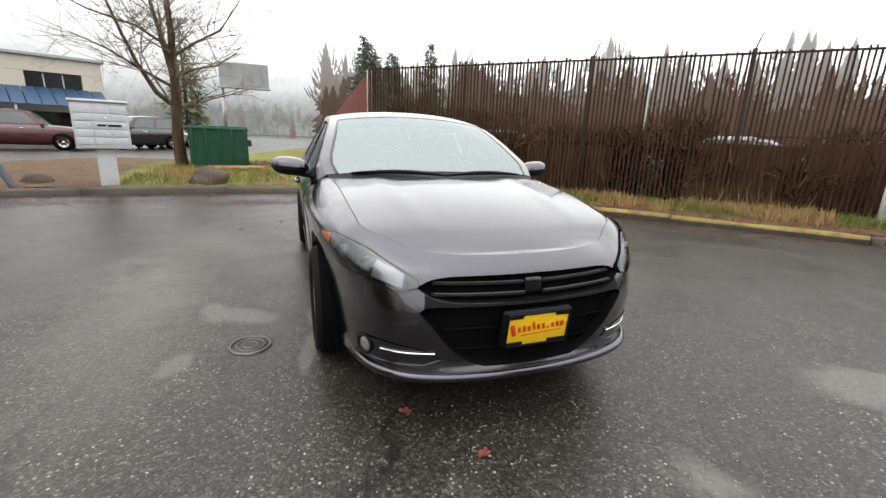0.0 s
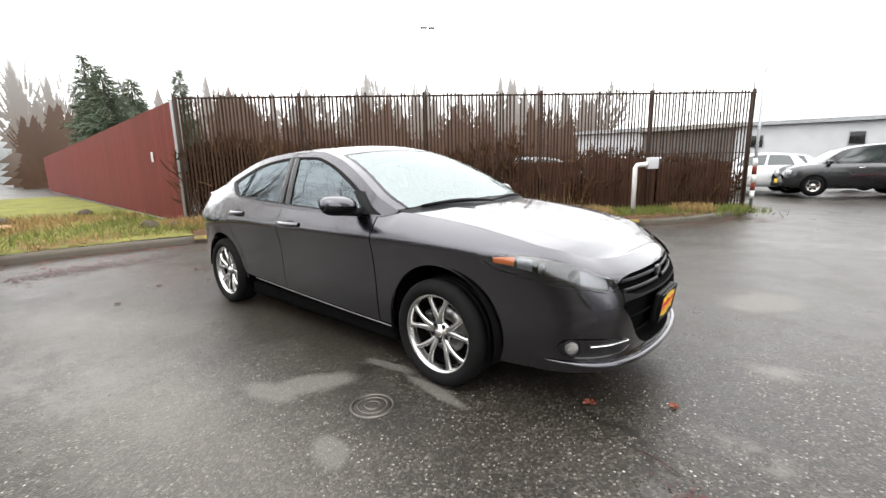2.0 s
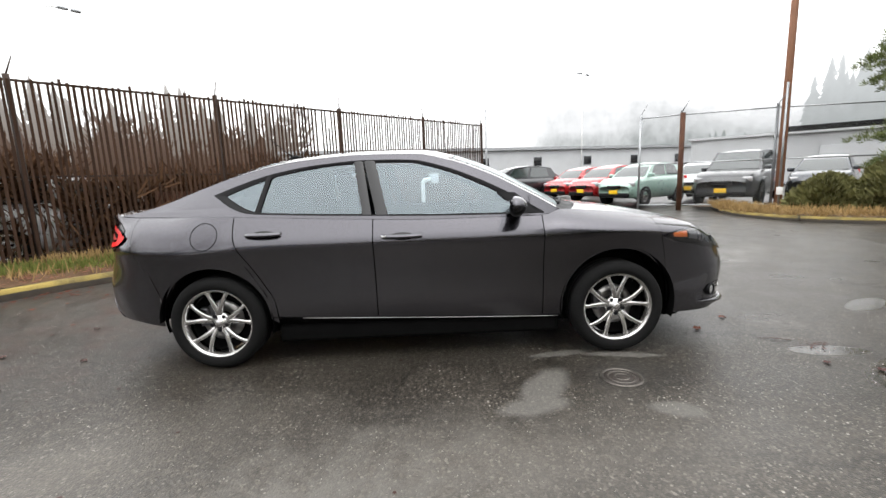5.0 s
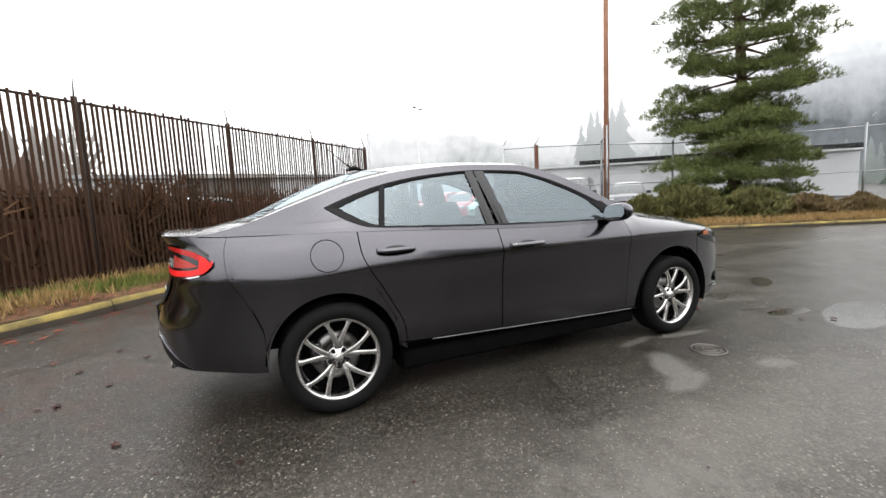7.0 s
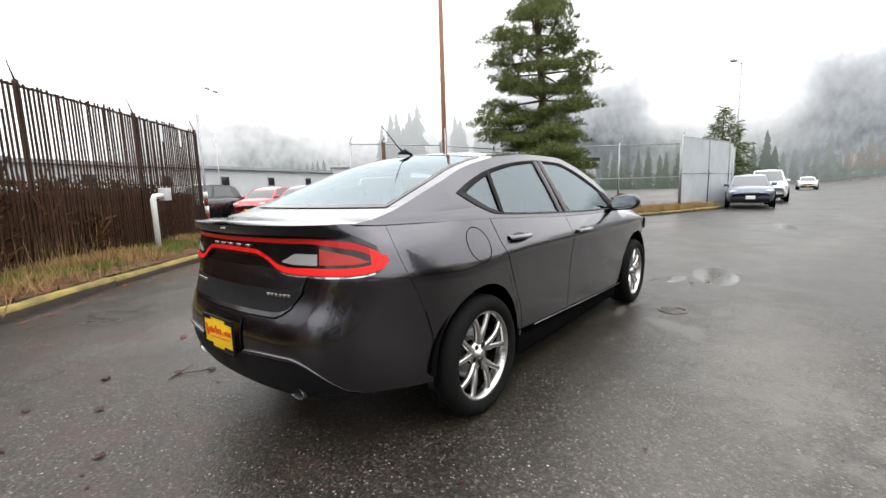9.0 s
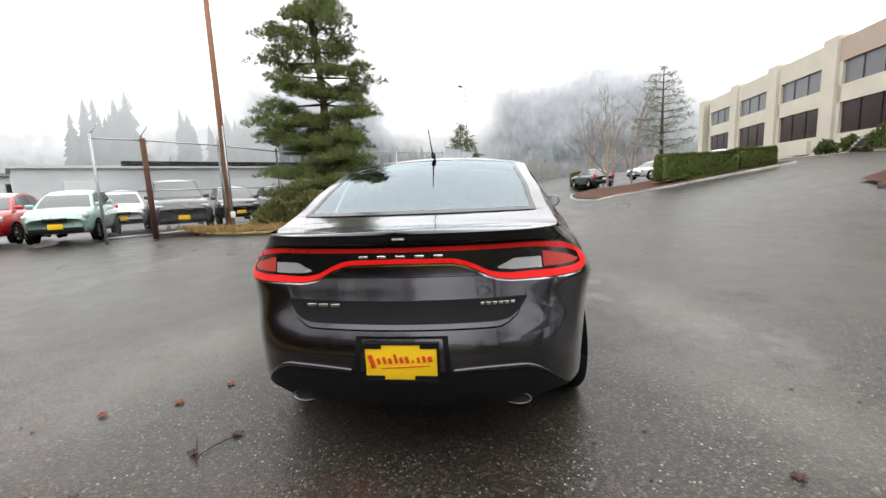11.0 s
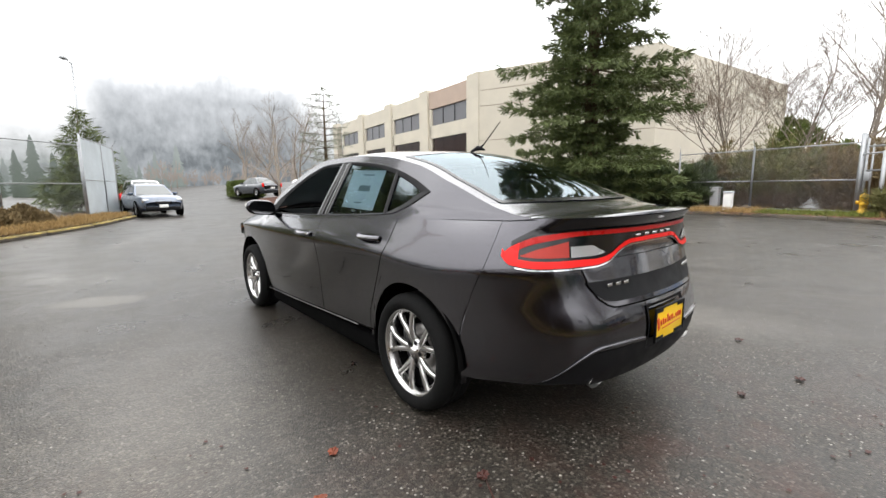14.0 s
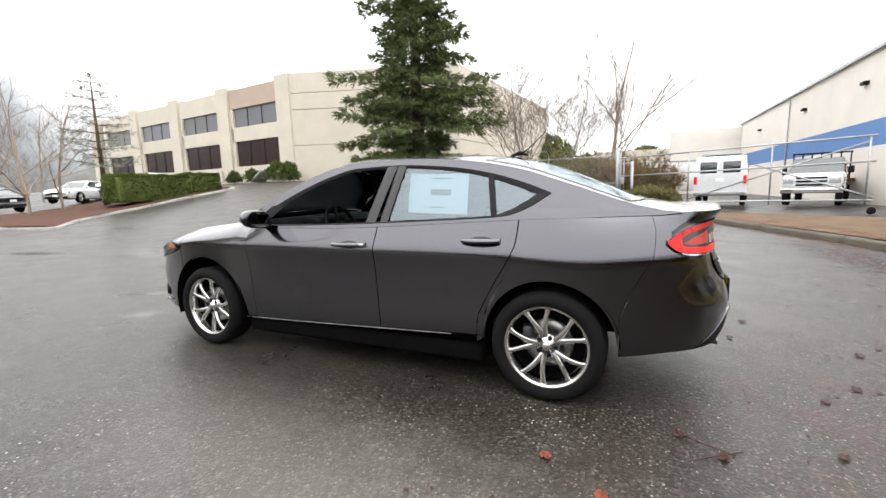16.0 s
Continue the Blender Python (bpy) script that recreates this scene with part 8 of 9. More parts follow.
def box_van(at):
    """White delivery van, rear doors to -x."""
    root = thing("delivery_van", "white delivery van with twin rear doors", "van", at=at)
    prof = [(-2.6, 0.45), (-2.62, 1.25), (-2.5, 2.05), (-2.3, 2.14), (0.9, 2.16), (1.35, 2.02), (1.75, 1.25), (2.5, 1.08), (2.66, 0.85), (2.66, 0.45)]
    bm = bmesh.new()
    rows = []
    for y, k in ((-0.98, 0.93), (-0.95, 0.985), (-0.86, 1.0), (0.86, 1.0), (0.95, 0.985), (0.98, 0.93)):
        rows.append([bm.verts.new((x * (0.995 if abs(y) > 0.9 else 1), y * (1 if z < 1.2 else 1 - 0.06 * (z - 1.2)), 0.45 + (z - 0.45) * (k if z > 1.2 else 1))) for x, z in prof])
    for a, b in zip(rows, rows[1:]):
        for i in range(len(prof)):
            j = (i + 1) % len(prof)
            bm.faces.new([a[i], b[i], b[j], a[j]])
    bm.faces.new(rows[0])
    bm.faces.new(rows[-1][::-1])
    part("body", bm, white_p, root, smooth=False)
    for s in (1, -1):
        door = part("rear_door", box(0.03, 0.82, 1.52, 0.02, (-2.62, s * 0.43, 1.24)), white_p, root)
        part("rear_window", box(0.02, 0.62, 0.48, 0.05, (-2.632, s * 0.42, 1.66)), "car_window", door)
        part("tail_lamp", box(0.05, 0.12, 0.34, 0.02, (-2.62, s * 0.90, 1.12)), "red_lens", root)
        part("side_window", box(0.9, 0.02, 0.5, 0.05, (1.15, s * 0.955, 1.55)), "car_window", root)
        for xw in (-1.55, 1.75):
            part("wheel", lathe([(0.0, 0.08), (0.2, 0.08), (0.24, 0.1), (0.33, 0.09), (0.36, 0.05), (0.36, -0.1)], 24), "rubber", root, at=pose(xw, s * 0.84, 0.36, 0, 0, 0 if s > 0 else 180))
    part("rear_bumper", box(0.14, 1.9, 0.16, 0.03, (-2.68, 0, 0.55)), "galv", root)
    part("number_plate", box(0.012, 0.31, 0.15, 0.004, (-2.65, 0.0, 1.12)), "paper", root)
    part("roof_rack", box(2.6, 1.5, 0.06, 0.01, (-0.7, 0, 2.24)), "galv", root)


box_van(pose(-5.65, -21.2, 0.12, 0, 0, -102))


def flatbed(at):
    """White flatbed lorry, nose to +x."""
    root = thing("flatbed_truck", "white flatbed truck with a slatted headboard", "truck", at=at)
    part("bonnet", box(1.35, 1.85, 0.55, 0.14, (2.35, 0, 0.98)), white_p, root)
    cab = part("cab", box(1.5, 1.85, 0.75, 0.10, (1.05, 0, 0.95)), white_p, root)
    bm = grid(lambda u, v: Vector((1.72 - 1.35 * u - 0.42 * v * (1 - u) + 0.08 * v * u, 0.9 - 0.10 * v, 1.30 + 0.62 * v)), lin(0, 1, 8), lin(0, 1, 4))
    grid(lambda u, v: Vector((1.72 - 1.35 * u - 0.42 * v * (1 - u) + 0.08 * v * u, -0.9 + 0.10 * v, 1.30 + 0.62 * v)), lin(0, 1, 8), lin(0, 1, 4), bm, flip=True)
    grid(lambda u, b: Vector((1.30 - 0.85 * u, 0.8 * b, 1.92 + 0.03 * (1 - b * b))), lin(0, 1, 6), lin(-1, 1, 6), bm)
    grid(lambda v, b: Vector((0.37 + 0.08 * v, (0.9 - 0.1 * v) * b, 1.30 + 0.62 * v)), [0, 1], lin(-1, 1, 6), bm)
    part("cab_top", bm, white_p, root)
    part("windscreen", grid(lambda v, b: Vector((1.73 - 0.42 * v, (0.88 - 0.1 * v) * b, 1.30 + 0.62 * v)), lin(0, 1, 4), lin(-1, 1, 6)), "car_window", root)
    for s in (1, -1):
        part("side_window", box(0.72, 0.03, 0.40, 0.04, (0.95, s * 0.865, 1.56)), "car_window", root)
        part("headlamp", box(0.08, 0.34, 0.22, 0.03, (3.02, s * 0.70, 1.02)), "white_lens", root)
        part("door_mirror", box(0.10, 0.18, 0.28, 0.03, (1.5, s * 1.06, 1.42)), "black_trim", root)
        for xw in (2.35, -1.2):
            part("wheel", lathe([(0.0, 0.08), (0.2, 0.08), (0.24, 0.1), (0.36, 0.09), (0.39, 0.05), (0.39, -0.12)], 24), "rubber", root, at=pose(xw, s * 0.84, 0.39, 0, 0, 0 if s > 0 else 180))
    for z in (0.84, 0.98, 1.12):
        part("grille_bar", box(0.05, 0.95, 0.07, 0.02, (3.03, 0, z)), "black_trim", root)
    part("front_bumper", box(0.16, 1.9, 0.22, 0.04, (3.08, 0, 0.62)), "chrome", root)
    bed = part("flat_bed", box(3.0, 2.1, 0.14, 0.02, (-1.35, 0, 1.0)), "rust", root)
    for k in range(7):
        part("headboard_bar", box(0.05, 0.05, 1.15, 0.01, (0.12, -0.95 + 0.317 * k, 1.62)), "black_trim", bed)
    part("headboard_rail", box(0.06, 2.0, 0.07, 0.01, (0.12, 0, 2.18)), "black_trim", bed)
    part("load_box", box(0.8, 0.9, 0.5, 0.03, (-1.2, 0.4, 1.33)), "red_board", bed)


flatbed(pose(-9.3, -21.2, 0.1, 0, 0, 68))


def trailer():
    root = thing("box_trailer", "weathered white box trailer in the yard", "trailer")
    m = pose(-3.3, -27.2, 0.1, 0, 0, 4)
    part("body", box(3.4, 2.0, 1.75, 0.08, (0, 0, 1.45)), "white_paint", root, at=m)
    part("roof_edge", box(3.46, 2.06, 0.08, 0.02, (0, 0, 2.34)), "galv", root, at=m)
    part("vent", box(0.55, 0.06, 0.28, 0.02, (0.6, 1.02, 1.85)), "dark_window", root, at=m)
    part("door", box(0.8, 0.04, 1.3, 0.02, (-0.9, 1.01, 1.35)), "white_wall", root, at=m)
    for s in (1, -1):
        part("wheel", lathe([(0.0, 0.06), (0.18, 0.06), (0.3, 0.08), (0.33, 0.0), (0.3, -0.08)], 20), "rubber", root, at=m @ pose(-0.3, s * 0.98, 0.33))


trailer()

# ---- street furniture and small things ----
def mailbox():
    root = thing("cluster_mailbox", "pale grey cluster mailbox on a pedestal", "mailbox", at=pose(-6.35, -4.27, 0.12, 0, 0, 18))
    part("cabinet", box(0.48, 0.84, 0.84, 0.02, (0, 0, 1.12)), "grey_box", root)
    part("cap", box(0.54, 0.90, 0.05, 0.02, (0, 0, 1.56)), "grey_box", root)
    part("pedestal", box(0.26, 0.30, 0.72, 0.02, (0, 0, 0.34)), "grey_box", root)
    for c in range(3):
        for r in range(5):
            d = part("door", box(0.012, 0.245, 0.125, 0.006, (0.245, -0.27 + 0.27 * c, 0.84 + 0.142 * r)), "grey_box", root)
            part("lock", lathe([(0.0, 0.012), (0.01, 0.01), (0.012, 0.0)], 8), "chrome", d, at=pose(0.25, -0.19 + 0.27 * c, 0.84 + 0.142 * r, 0, 0, -90))
    part("slot", box(0.02, 0.36, 0.035, 0.004, (0.25, 0.12, 1.13)), "black_trim", root)


mailbox()


def leaning_pole():
    root = thing("leaning_pole", "dull blue steel pole leaning beside the kerb", "pole")
    part("pole", tube([(-5.95, -5.55, 0.0), (-6.15, -6.25, 1.55), (-6.5, -7.1, 3.6)], 0.055, 12), "blue_pole", root)
    part("collar", tube([(-6.02, -5.8, 0.62), (-6.05, -5.9, 0.86)], 0.068, 12), "blue_pole", root)
    part("stay", tube([(-6.0, -5.7, 0.25), (-6.6, -6.8, 0.33)], 0.02, 8), "galv", root)


leaning_pole()


def dumpster():
    root = thing("skip", "dark green steel refuse skip on timber bearers", "skip", at=pose(-11.6, -2.93, 0.12, 0, 0, 6))
    bm = bmesh.new()
    prof = [(-0.85, 0.08), (-1.0, 1.18), (1.0, 1.18), (0.85, 0.08)]
    rows = [[bm.verts.new((x, y, z)) for x, z in prof] for y in (-0.78, 0.78)]
    for i in range(3):
        if i != 1:
            bm.faces.new([rows[0][i], rows[1][i], rows[1][i + 1], rows[0][i + 1]])
    bm.faces.new([rows[0][3], rows[1][3], rows[1][0], rows[0][0]])
    bm.faces.new(rows[0][::-1])
    bm.faces.new(rows[1])
    part("bin", bm, "green_bin", root, smooth=False)
    for y in (-0.40, 0.40):
        part("lid", box(2.06, 0.77, 0.05, 0.015, (0, y, 1.21)), "green_bin", root)
    for k in range(5):
        part("rib", box(0.05, 0.06, 1.05, 0.01, (0.955 - 0.0, -0.7 + 0.35 * k, 0.63), turn=pose(0, 0, 0, 0, 7.8, 0)), "green_bin", root)
    part("rim", box(2.08, 1.62, 0.07, 0.02, (0, 0, 1.165)), "green_bin", root)
    part("lifting_pocket", box(1.1, 0.1, 0.2, 0.02, (0, 0.85, 0.75)), "green_bin", root)
    p = thing("timber_stack", "raw timber boards lying by the skip", "timber")
    for k in range(3):
        part("board", box(0.14, 1.5, 0.045, 0.006, (-10.35 + 0.17 * k, -2.35, 0.2 + 0.02 * (k % 2)), turn=pose(0, 0, 0, 0, 0, 6 + 3 * k)), "pallet", p)


dumpster()


def boulder(x, y, r, seed, h=0.75):
    bm = bmesh.new()
    bmesh.ops.create_icosphere(bm, subdivisions=3, radius=1.0)
    for v in bm.verts:
        k = 1 + 0.35 * noise.noise(v.co * 1.3 + Vector((seed, 0, 0))) + 0.12 * noise.noise(v.co * 4 + Vector((0, seed, 0)))
        v.co = Vector((v.co.x * r * k * 1.15, v.co.y * r * k, v.co.z * r * k * h + r * h * 0.45))
    o = part("boulder", bm, "rock")
    o.matrix_basis = pose(x, y, ground_z(x, y) + 0.06, 0, 0, seed * 40)
    tagged(o, "dark mossy boulder on the verge", "rock", "verge boulders")


for k, (bx, by, br) in enumerate([(-6.7, -2.6, 0.36), (-6.75, -5.6, 0.24), (-11.6, -1.65, 0.22), (-8.0, 0.35, 0.19), (-7.6, 0.75, 0.16), (-13.4, 0.2, 0.2), (1.9, -17.2, 0.26)]):
    boulder(bx, by, br, k + 1)

big = thing("utility_pole", "tall orange-brown timber pole with a conduit", "pole")
part("pole", tube([(10.36, 8.87, -0.2), (10.36, 8.87, 6.0), (10.36, 8.87, 12.5)], [0.105, 0.09, 0.075], 14), "orange_pole", big)
part("conduit", tube([(10.27, 8.75, 0.0), (10.27, 8.75, 3.6)], 0.03, 8), "galv", big)
part("sign", box(0.02, 0.16, 0.22, 0.004, (10.26, 8.72, 0.55), turn=pose(0, 0, 0, 0, 0, 40)), "white_paint", big)


def light_mast(x, y, h, label, heads=((0.5, 0.0), (-0.5, 0.0)), r=0.08, material="galv"):
    o = thing("light_mast", label, "street lamp")
    part("mast", tube([(x, y, -0.2), (x, y, h)], [r, r * 0.6], 10), material, o)
    for dx, dy in heads:
        part("arm", tube([(x, y, h - 0.1), (x + dx, y + dy, h + 0.02)], 0.03, 6), material, o)
        part("lamp_head", box(0.55, 0.32, 0.16, 0.05, (x + dx * 1.4, y + dy * 1.4, h + 0.02), turn=pose(0, 0, 0, 0, 0, math.degrees(math.atan2(dy, dx)))), "galv", o)


light_mast(-24.5, 26.5, 13.4, "tall floodlight mast above the fence line", ((0.4, 0.5), (0.7, 0.9)), 0.07, "white_paint")
light_mast(16.7, 44.3, 12.0, "tall floodlight mast beyond the lot", ((0.5, 0.4), (-0.3, -0.2)), 0.07, "white_paint")
light_mast(38.0, 1.75, 10.2, "tall pale lamp standard beside the road", ((-0.7, 0.3),), 0.09)

bb = thing("billboard", "large grey billboard on a single post", "billboard")
part("panel", box(0.5, 5.4, 2.7, 0.05, (-55.8, -5.2, 7.6)), surface("billboard_face", (0.26, 0.26, 0.26), 0.7, vary=0.2, scale=0.8), bb, smooth=False)
part("catwalk", box(1.0, 5.8, 0.18, 0.02, (-55.2, -5.2, 6.1)), "galv", bb, smooth=False)
part("post", tube([(-56, -7.7, -0.2), (-56, -7.7, 6.3)], 0.22, 12), "galv", bb)

hy = thing("fire_hydrant", "yellow fire hydrant at the yard fence", "hydrant", at=pose(-1.35, -16.9, 0.10))
part("barrel", lathe([(0.0, 0.72), (0.05, 0.71), (0.10, 0.66), (0.125, 0.58), (0.11, 0.55), (0.10, 0.2), (0.14, 0.17), (0.14, 0.0)], 18, axis="z"), "hydrant", hy)
for s in (1, -1):
    part("outlet", tube([(0.08 * s, 0, 0.42), (0.19 * s, 0, 0.42)], [0.055, 0.06], 12), "hydrant", hy)
part("pumper_outlet", tube([(0, 0.08, 0.38), (0, 0.20, 0.38)], [0.075, 0.08], 12), "hydrant", hy)

wp = thing("marker_post", "short white marker post in the bark bed", "post", at=pose(2.4, -16.9, 0.1))
part("post", box(0.30, 0.22, 0.72, 0.03, (0, 0, 0.36)), "white_paint", wp)
part("cap", box(0.34, 0.26, 0.08, 0.03, (0, 0, 0.74)), "grey_box", wp)
yp = thing("marker_stake", "short yellow plastic stake at the kerb", "stake")
part("stake", box(0.04, 0.03, 0.36, 0.008, (-6.35, 2.3, 0.27), turn=pose(0, 0, 0, 0, 14, 0)), "hydrant", yp)


# road surface details near the car
def manhole(x, y):
    o = thing("manhole_cover", "worn iron manhole cover set in a dark asphalt patch", "manhole")
    part("frame_ring", lathe([(0.104, 0.001), (0.106, 0.008), (0.120, 0.008), (0.124, 0.001)], 40, axis="z"), "iron", o, at=pose(x, y, 0))
    part("lid", lathe([(0.0, 0.004), (0.098, 0.004), (0.102, 0.001)], 40, axis="z"), "iron_dark", o, at=pose(x, y, 0))
    for r in (0.04, 0.078):
        part("raised_ring", lathe([(r - 0.006, 0.003), (r - 0.004, 0.007), (r + 0.004, 0.007), (r + 0.006, 0.003)], 36, axis="z"), "iron", o, at=pose(x, y, 0))


M["iron_dark"] = surface("dirty_cast_iron", (0.035, 0.028, 0.024), 0.6, 0.3, vary=0.5, scale=20, relief=0.3)
manhole(1.22, -1.25)


def fallen_leaves():
    """Single leaves that can be picked out on the asphalt, and the small rest as one litter."""
    rng = random.Random(2)
    shape = []
    for k in range(3):
        bm = bmesh.new()
        n = 15
        ring = []
        for i in range(n):
            a = 2 * math.pi * i / n
            r = 0.030 * (0.72 + 0.28 * abs(math.cos(2.5 * a + 0.3 * k))) * rng.uniform(0.85, 1.12)
            ring.append(bm.verts.new((r * math.cos(a), r * 0.85 * math.sin(a), 0.004 + 0.009 * abs(math.sin(3 * a + k)))))
        c = bm.verts.new((0, 0, 0.003))
        for i in range(n):
            bm.faces.new([c, ring[i], ring[(i + 1) % n]])
        me = bpy.data.meshes.new("leaf")
        bm.to_mesh(me)
        bm.free()
        shape.append(me)
    dark = [m.copy() for m in shape]
    for m in shape:
        m.materials.append(M["leaf"])
    for m in dark:
        m.materials.append(M["leaf_dark"])
    red = [(2.128, -0.522), (2.485, -0.284), (-1.445, 1.363), (-1.693, 1.542), (-1.85, 1.9)]
    brown = [(2.535, -1.189), (2.747, -1.32), (-2.637, 0.911), (-2.96, 0.118), (-2.165, 1.099), (-2.003, 0.968), (-2.479, -0.628), (-2.75, 0.35), (-3.05, 0.8), (-2.5, 1.4), (-2.9, 1.25), (-3.2, -0.5), (-2.65, -1.1), (-2.2, -1.6)]
    for pts, pool, lab in ((red, shape, "wet orange-red maple leaf lying on the asphalt"), (brown, dark, "dark red rotting leaf lying on the asphalt")):
        for x, y in pts:
            o = new("fallen_leaf", rng.choice(pool))
            s = rng.uniform(0.75, 1.25)
            o.matrix_basis = pose(x, y, 0.002, rng.uniform(-4, 4), rng.uniform(-4, 4), rng.uniform(0, 360)) @ Matrix.Diagonal((s, s, s, 1))
            tagged(o, lab, "leaf", "fallen leaves")
    # the uncountable rest: scraps on the road, drifts on the verges
    verts, faces = [], []
    def scrap(x, y, z, s):
        a, t = rng.uniform(0, 6.28), rng.uniform(-0.3, 0.3)
        c = len(verts)
        for q in range(5):
            b = a + q * 1.2566
            k = s * rng.uniform(0.5, 1.0)
            verts.append((x + k * math.cos(b), y + k * math.sin(b), z + 0.004 + abs(t) * k * abs(math.sin(b - a))))
        faces.append((c, c + 1, c + 2, c + 3, c + 4))
    for _ in range(420):
        scrap(rng.gauss(-3.2, 1.6), rng.gauss(0.6, 2.2), 0.0, rng.uniform(0.005, 0.016))
    for _ in range(260):
        scrap(rng.uniform(-5.6, -3.0), rng.uniform(-9, 4), 0.0, rng.uniform(0.01, 0.03))
    for _ in range(700):
        scrap(rng.gauss(-4.55, 0.16), rng.gauss(-1.5, 0.55), 0.002, rng.uniform(0.012, 0.034))
    for _ in range(1100):
        scrap(rng.gauss(-4.85, 0.22), rng.gauss(-5.0, 1.3), 0.002, rng.uniform(0.012, 0.034))
    for _ in range(40):
        scrap(rng.gauss(2.7, 0.06), rng.gauss(-0.93, 0.04), 0.003, rng.uniform(0.006, 0.016))
    tagged(raw("wet_leaf_drift", verts, faces, "leaf_dark", smooth=False), "dark wet leaf scraps drifted on the asphalt", "leaves", kind="stuff")
    verts, faces = [], []
    pts = smooth_line(WEST, 0.2)
    for _ in range(2600):
        q = rng.choice(pts)
        o = rng.gauss(-0.15, 0.55)
        z = 0.0 if o > 0 else 0.145
        x, y = q.x + o * 0.9 + rng.uniform(-0.1, 0.1), q.y - o * 0.35 + rng.uniform(-0.2, 0.2)
        scrap(x, y, 0.0 if o > 0.05 else 0.15, rng.uniform(0.02, 0.05))
    for _ in range(2400):
        x, y = rng.uniform(-14, -6.3), rng.uniform(-8, 0.6)
        scrap(x, y, 0.145, rng.uniform(0.02, 0.055))
    for _ in range(1500):
        scrap(rng.uniform(-5, 10), rng.uniform(-17.5, -14.5), 0.14, rng.uniform(0.03, 0.06))
    tagged(raw("leaf_litter", verts, faces, "leaf", smooth=False), "scattered small brown leaves and scraps", "leaves", kind="stuff")
    # loose pale grit on the asphalt
    verts, faces = [], []
    for _ in range(6000):
        a, r = rng.uniform(0, 6.28), 1.7 + abs(rng.gauss(0, 1.7))
        x, y, s = r * math.cos(a) * 1.25, r * math.sin(a), rng.uniform(0.0015, 0.0042)
        c = len(verts)
        verts += [(x - s, y - s * 0.6, 0.0), (x + s, y - s, 0.0), (x + 0.3 * s, y + s, 0.0), (x, y, s * 1.3)]
        faces += [(c, c + 1, c + 3), (c + 1, c + 2, c + 3), (c + 2, c, c + 3)]
    tagged(raw("loose_grit", verts, faces, "grit", smooth=False), "pale loose grit on the asphalt", "grit", kind="stuff")


M["grit"] = surface("pale_grit", (0.24, 0.225, 0.20), 0.7, vary=0.4, relief=0)
fallen_leaves()


def stick(pts, label):
    o = thing("twig", label, "twig", "fallen twigs")
    part("stem", tube([(x, y, z) for x, y, z in pts], [0.002, 0.003, 0.0015], 5), "leaf_dark", o)


stick([(-2.25, 1.02, 0.006), (-2.14, 1.10, 0.010), (-2.04, 1.17, 0.006)], "short dark twig lying on the asphalt")
stick([(-2.22, 1.06, 0.006), (-2.12, 1.03, 0.010), (-2.0, 0.96, 0.006)], "short dark twig lying on the asphalt")
stick([(2.62, -0.82, 0.006), (2.52, -0.78, 0.010), (2.42, -0.76, 0.006)], "short dark twig lying on the asphalt")

# ---- distance: glowing woods with painted fog, far behind everything ----
def painted_haze_material(name, low, high, z0, z1):
    """Far woods that glow, with haze painted into their colour: paler and clearer upward."""
    m = bpy.data.materials.new(name)
    m.use_nodes = True
    t = m.node_tree
    t.nodes.clear()
    out = t.nodes.new("ShaderNodeOutputMaterial")
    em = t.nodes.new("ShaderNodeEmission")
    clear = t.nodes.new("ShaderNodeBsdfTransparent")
    mix = t.nodes.new("ShaderNodeMixShader")
    c = t.nodes.new("ShaderNodeTexCoord")
    sep = t.nodes.new("ShaderNodeSeparateXYZ")
    t.links.new(c.outputs["Object"], sep.inputs["Vector"])
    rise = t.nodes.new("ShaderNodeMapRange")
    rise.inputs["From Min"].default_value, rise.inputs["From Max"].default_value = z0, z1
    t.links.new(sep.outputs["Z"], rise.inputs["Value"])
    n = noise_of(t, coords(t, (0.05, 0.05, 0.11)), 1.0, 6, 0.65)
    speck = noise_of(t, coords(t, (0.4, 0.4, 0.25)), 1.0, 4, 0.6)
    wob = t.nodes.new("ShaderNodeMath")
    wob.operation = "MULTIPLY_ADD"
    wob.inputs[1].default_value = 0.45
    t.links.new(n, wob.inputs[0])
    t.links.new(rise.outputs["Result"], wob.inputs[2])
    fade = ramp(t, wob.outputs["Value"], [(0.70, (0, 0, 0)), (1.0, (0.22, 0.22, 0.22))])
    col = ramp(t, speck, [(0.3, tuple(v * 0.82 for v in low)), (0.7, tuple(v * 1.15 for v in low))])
    # painted haze: the emitted colour pales from low to high
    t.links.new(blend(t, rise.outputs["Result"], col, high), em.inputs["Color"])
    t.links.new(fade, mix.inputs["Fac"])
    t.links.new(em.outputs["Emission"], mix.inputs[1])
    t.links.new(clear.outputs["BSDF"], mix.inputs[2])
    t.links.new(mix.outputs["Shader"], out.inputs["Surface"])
    return m


def backdrop_arc(name, radius, a0, a1, height, material, label, base=0.0):
    """A smooth far slope on an arc, a backdrop sheet for the painted fog."""
    n, m = 60, 8
    verts = [(radius * math.cos(math.radians(a0 + (a1 - a0) * i / n)), radius * math.sin(math.radians(a0 + (a1 - a0) * i / n)), base + height * k / m) for i in range(n + 1) for k in range(m + 1)]
    faces = [(i * (m + 1) + k, (i + 1) * (m + 1) + k, (i + 1) * (m + 1) + k + 1, i * (m + 1) + k + 1) for i in range(n) for k in range(m)]
    o = raw(name, verts, faces, material, None, smooth=True)
    tagged(o, label, "woods", kind="structure")
    return o


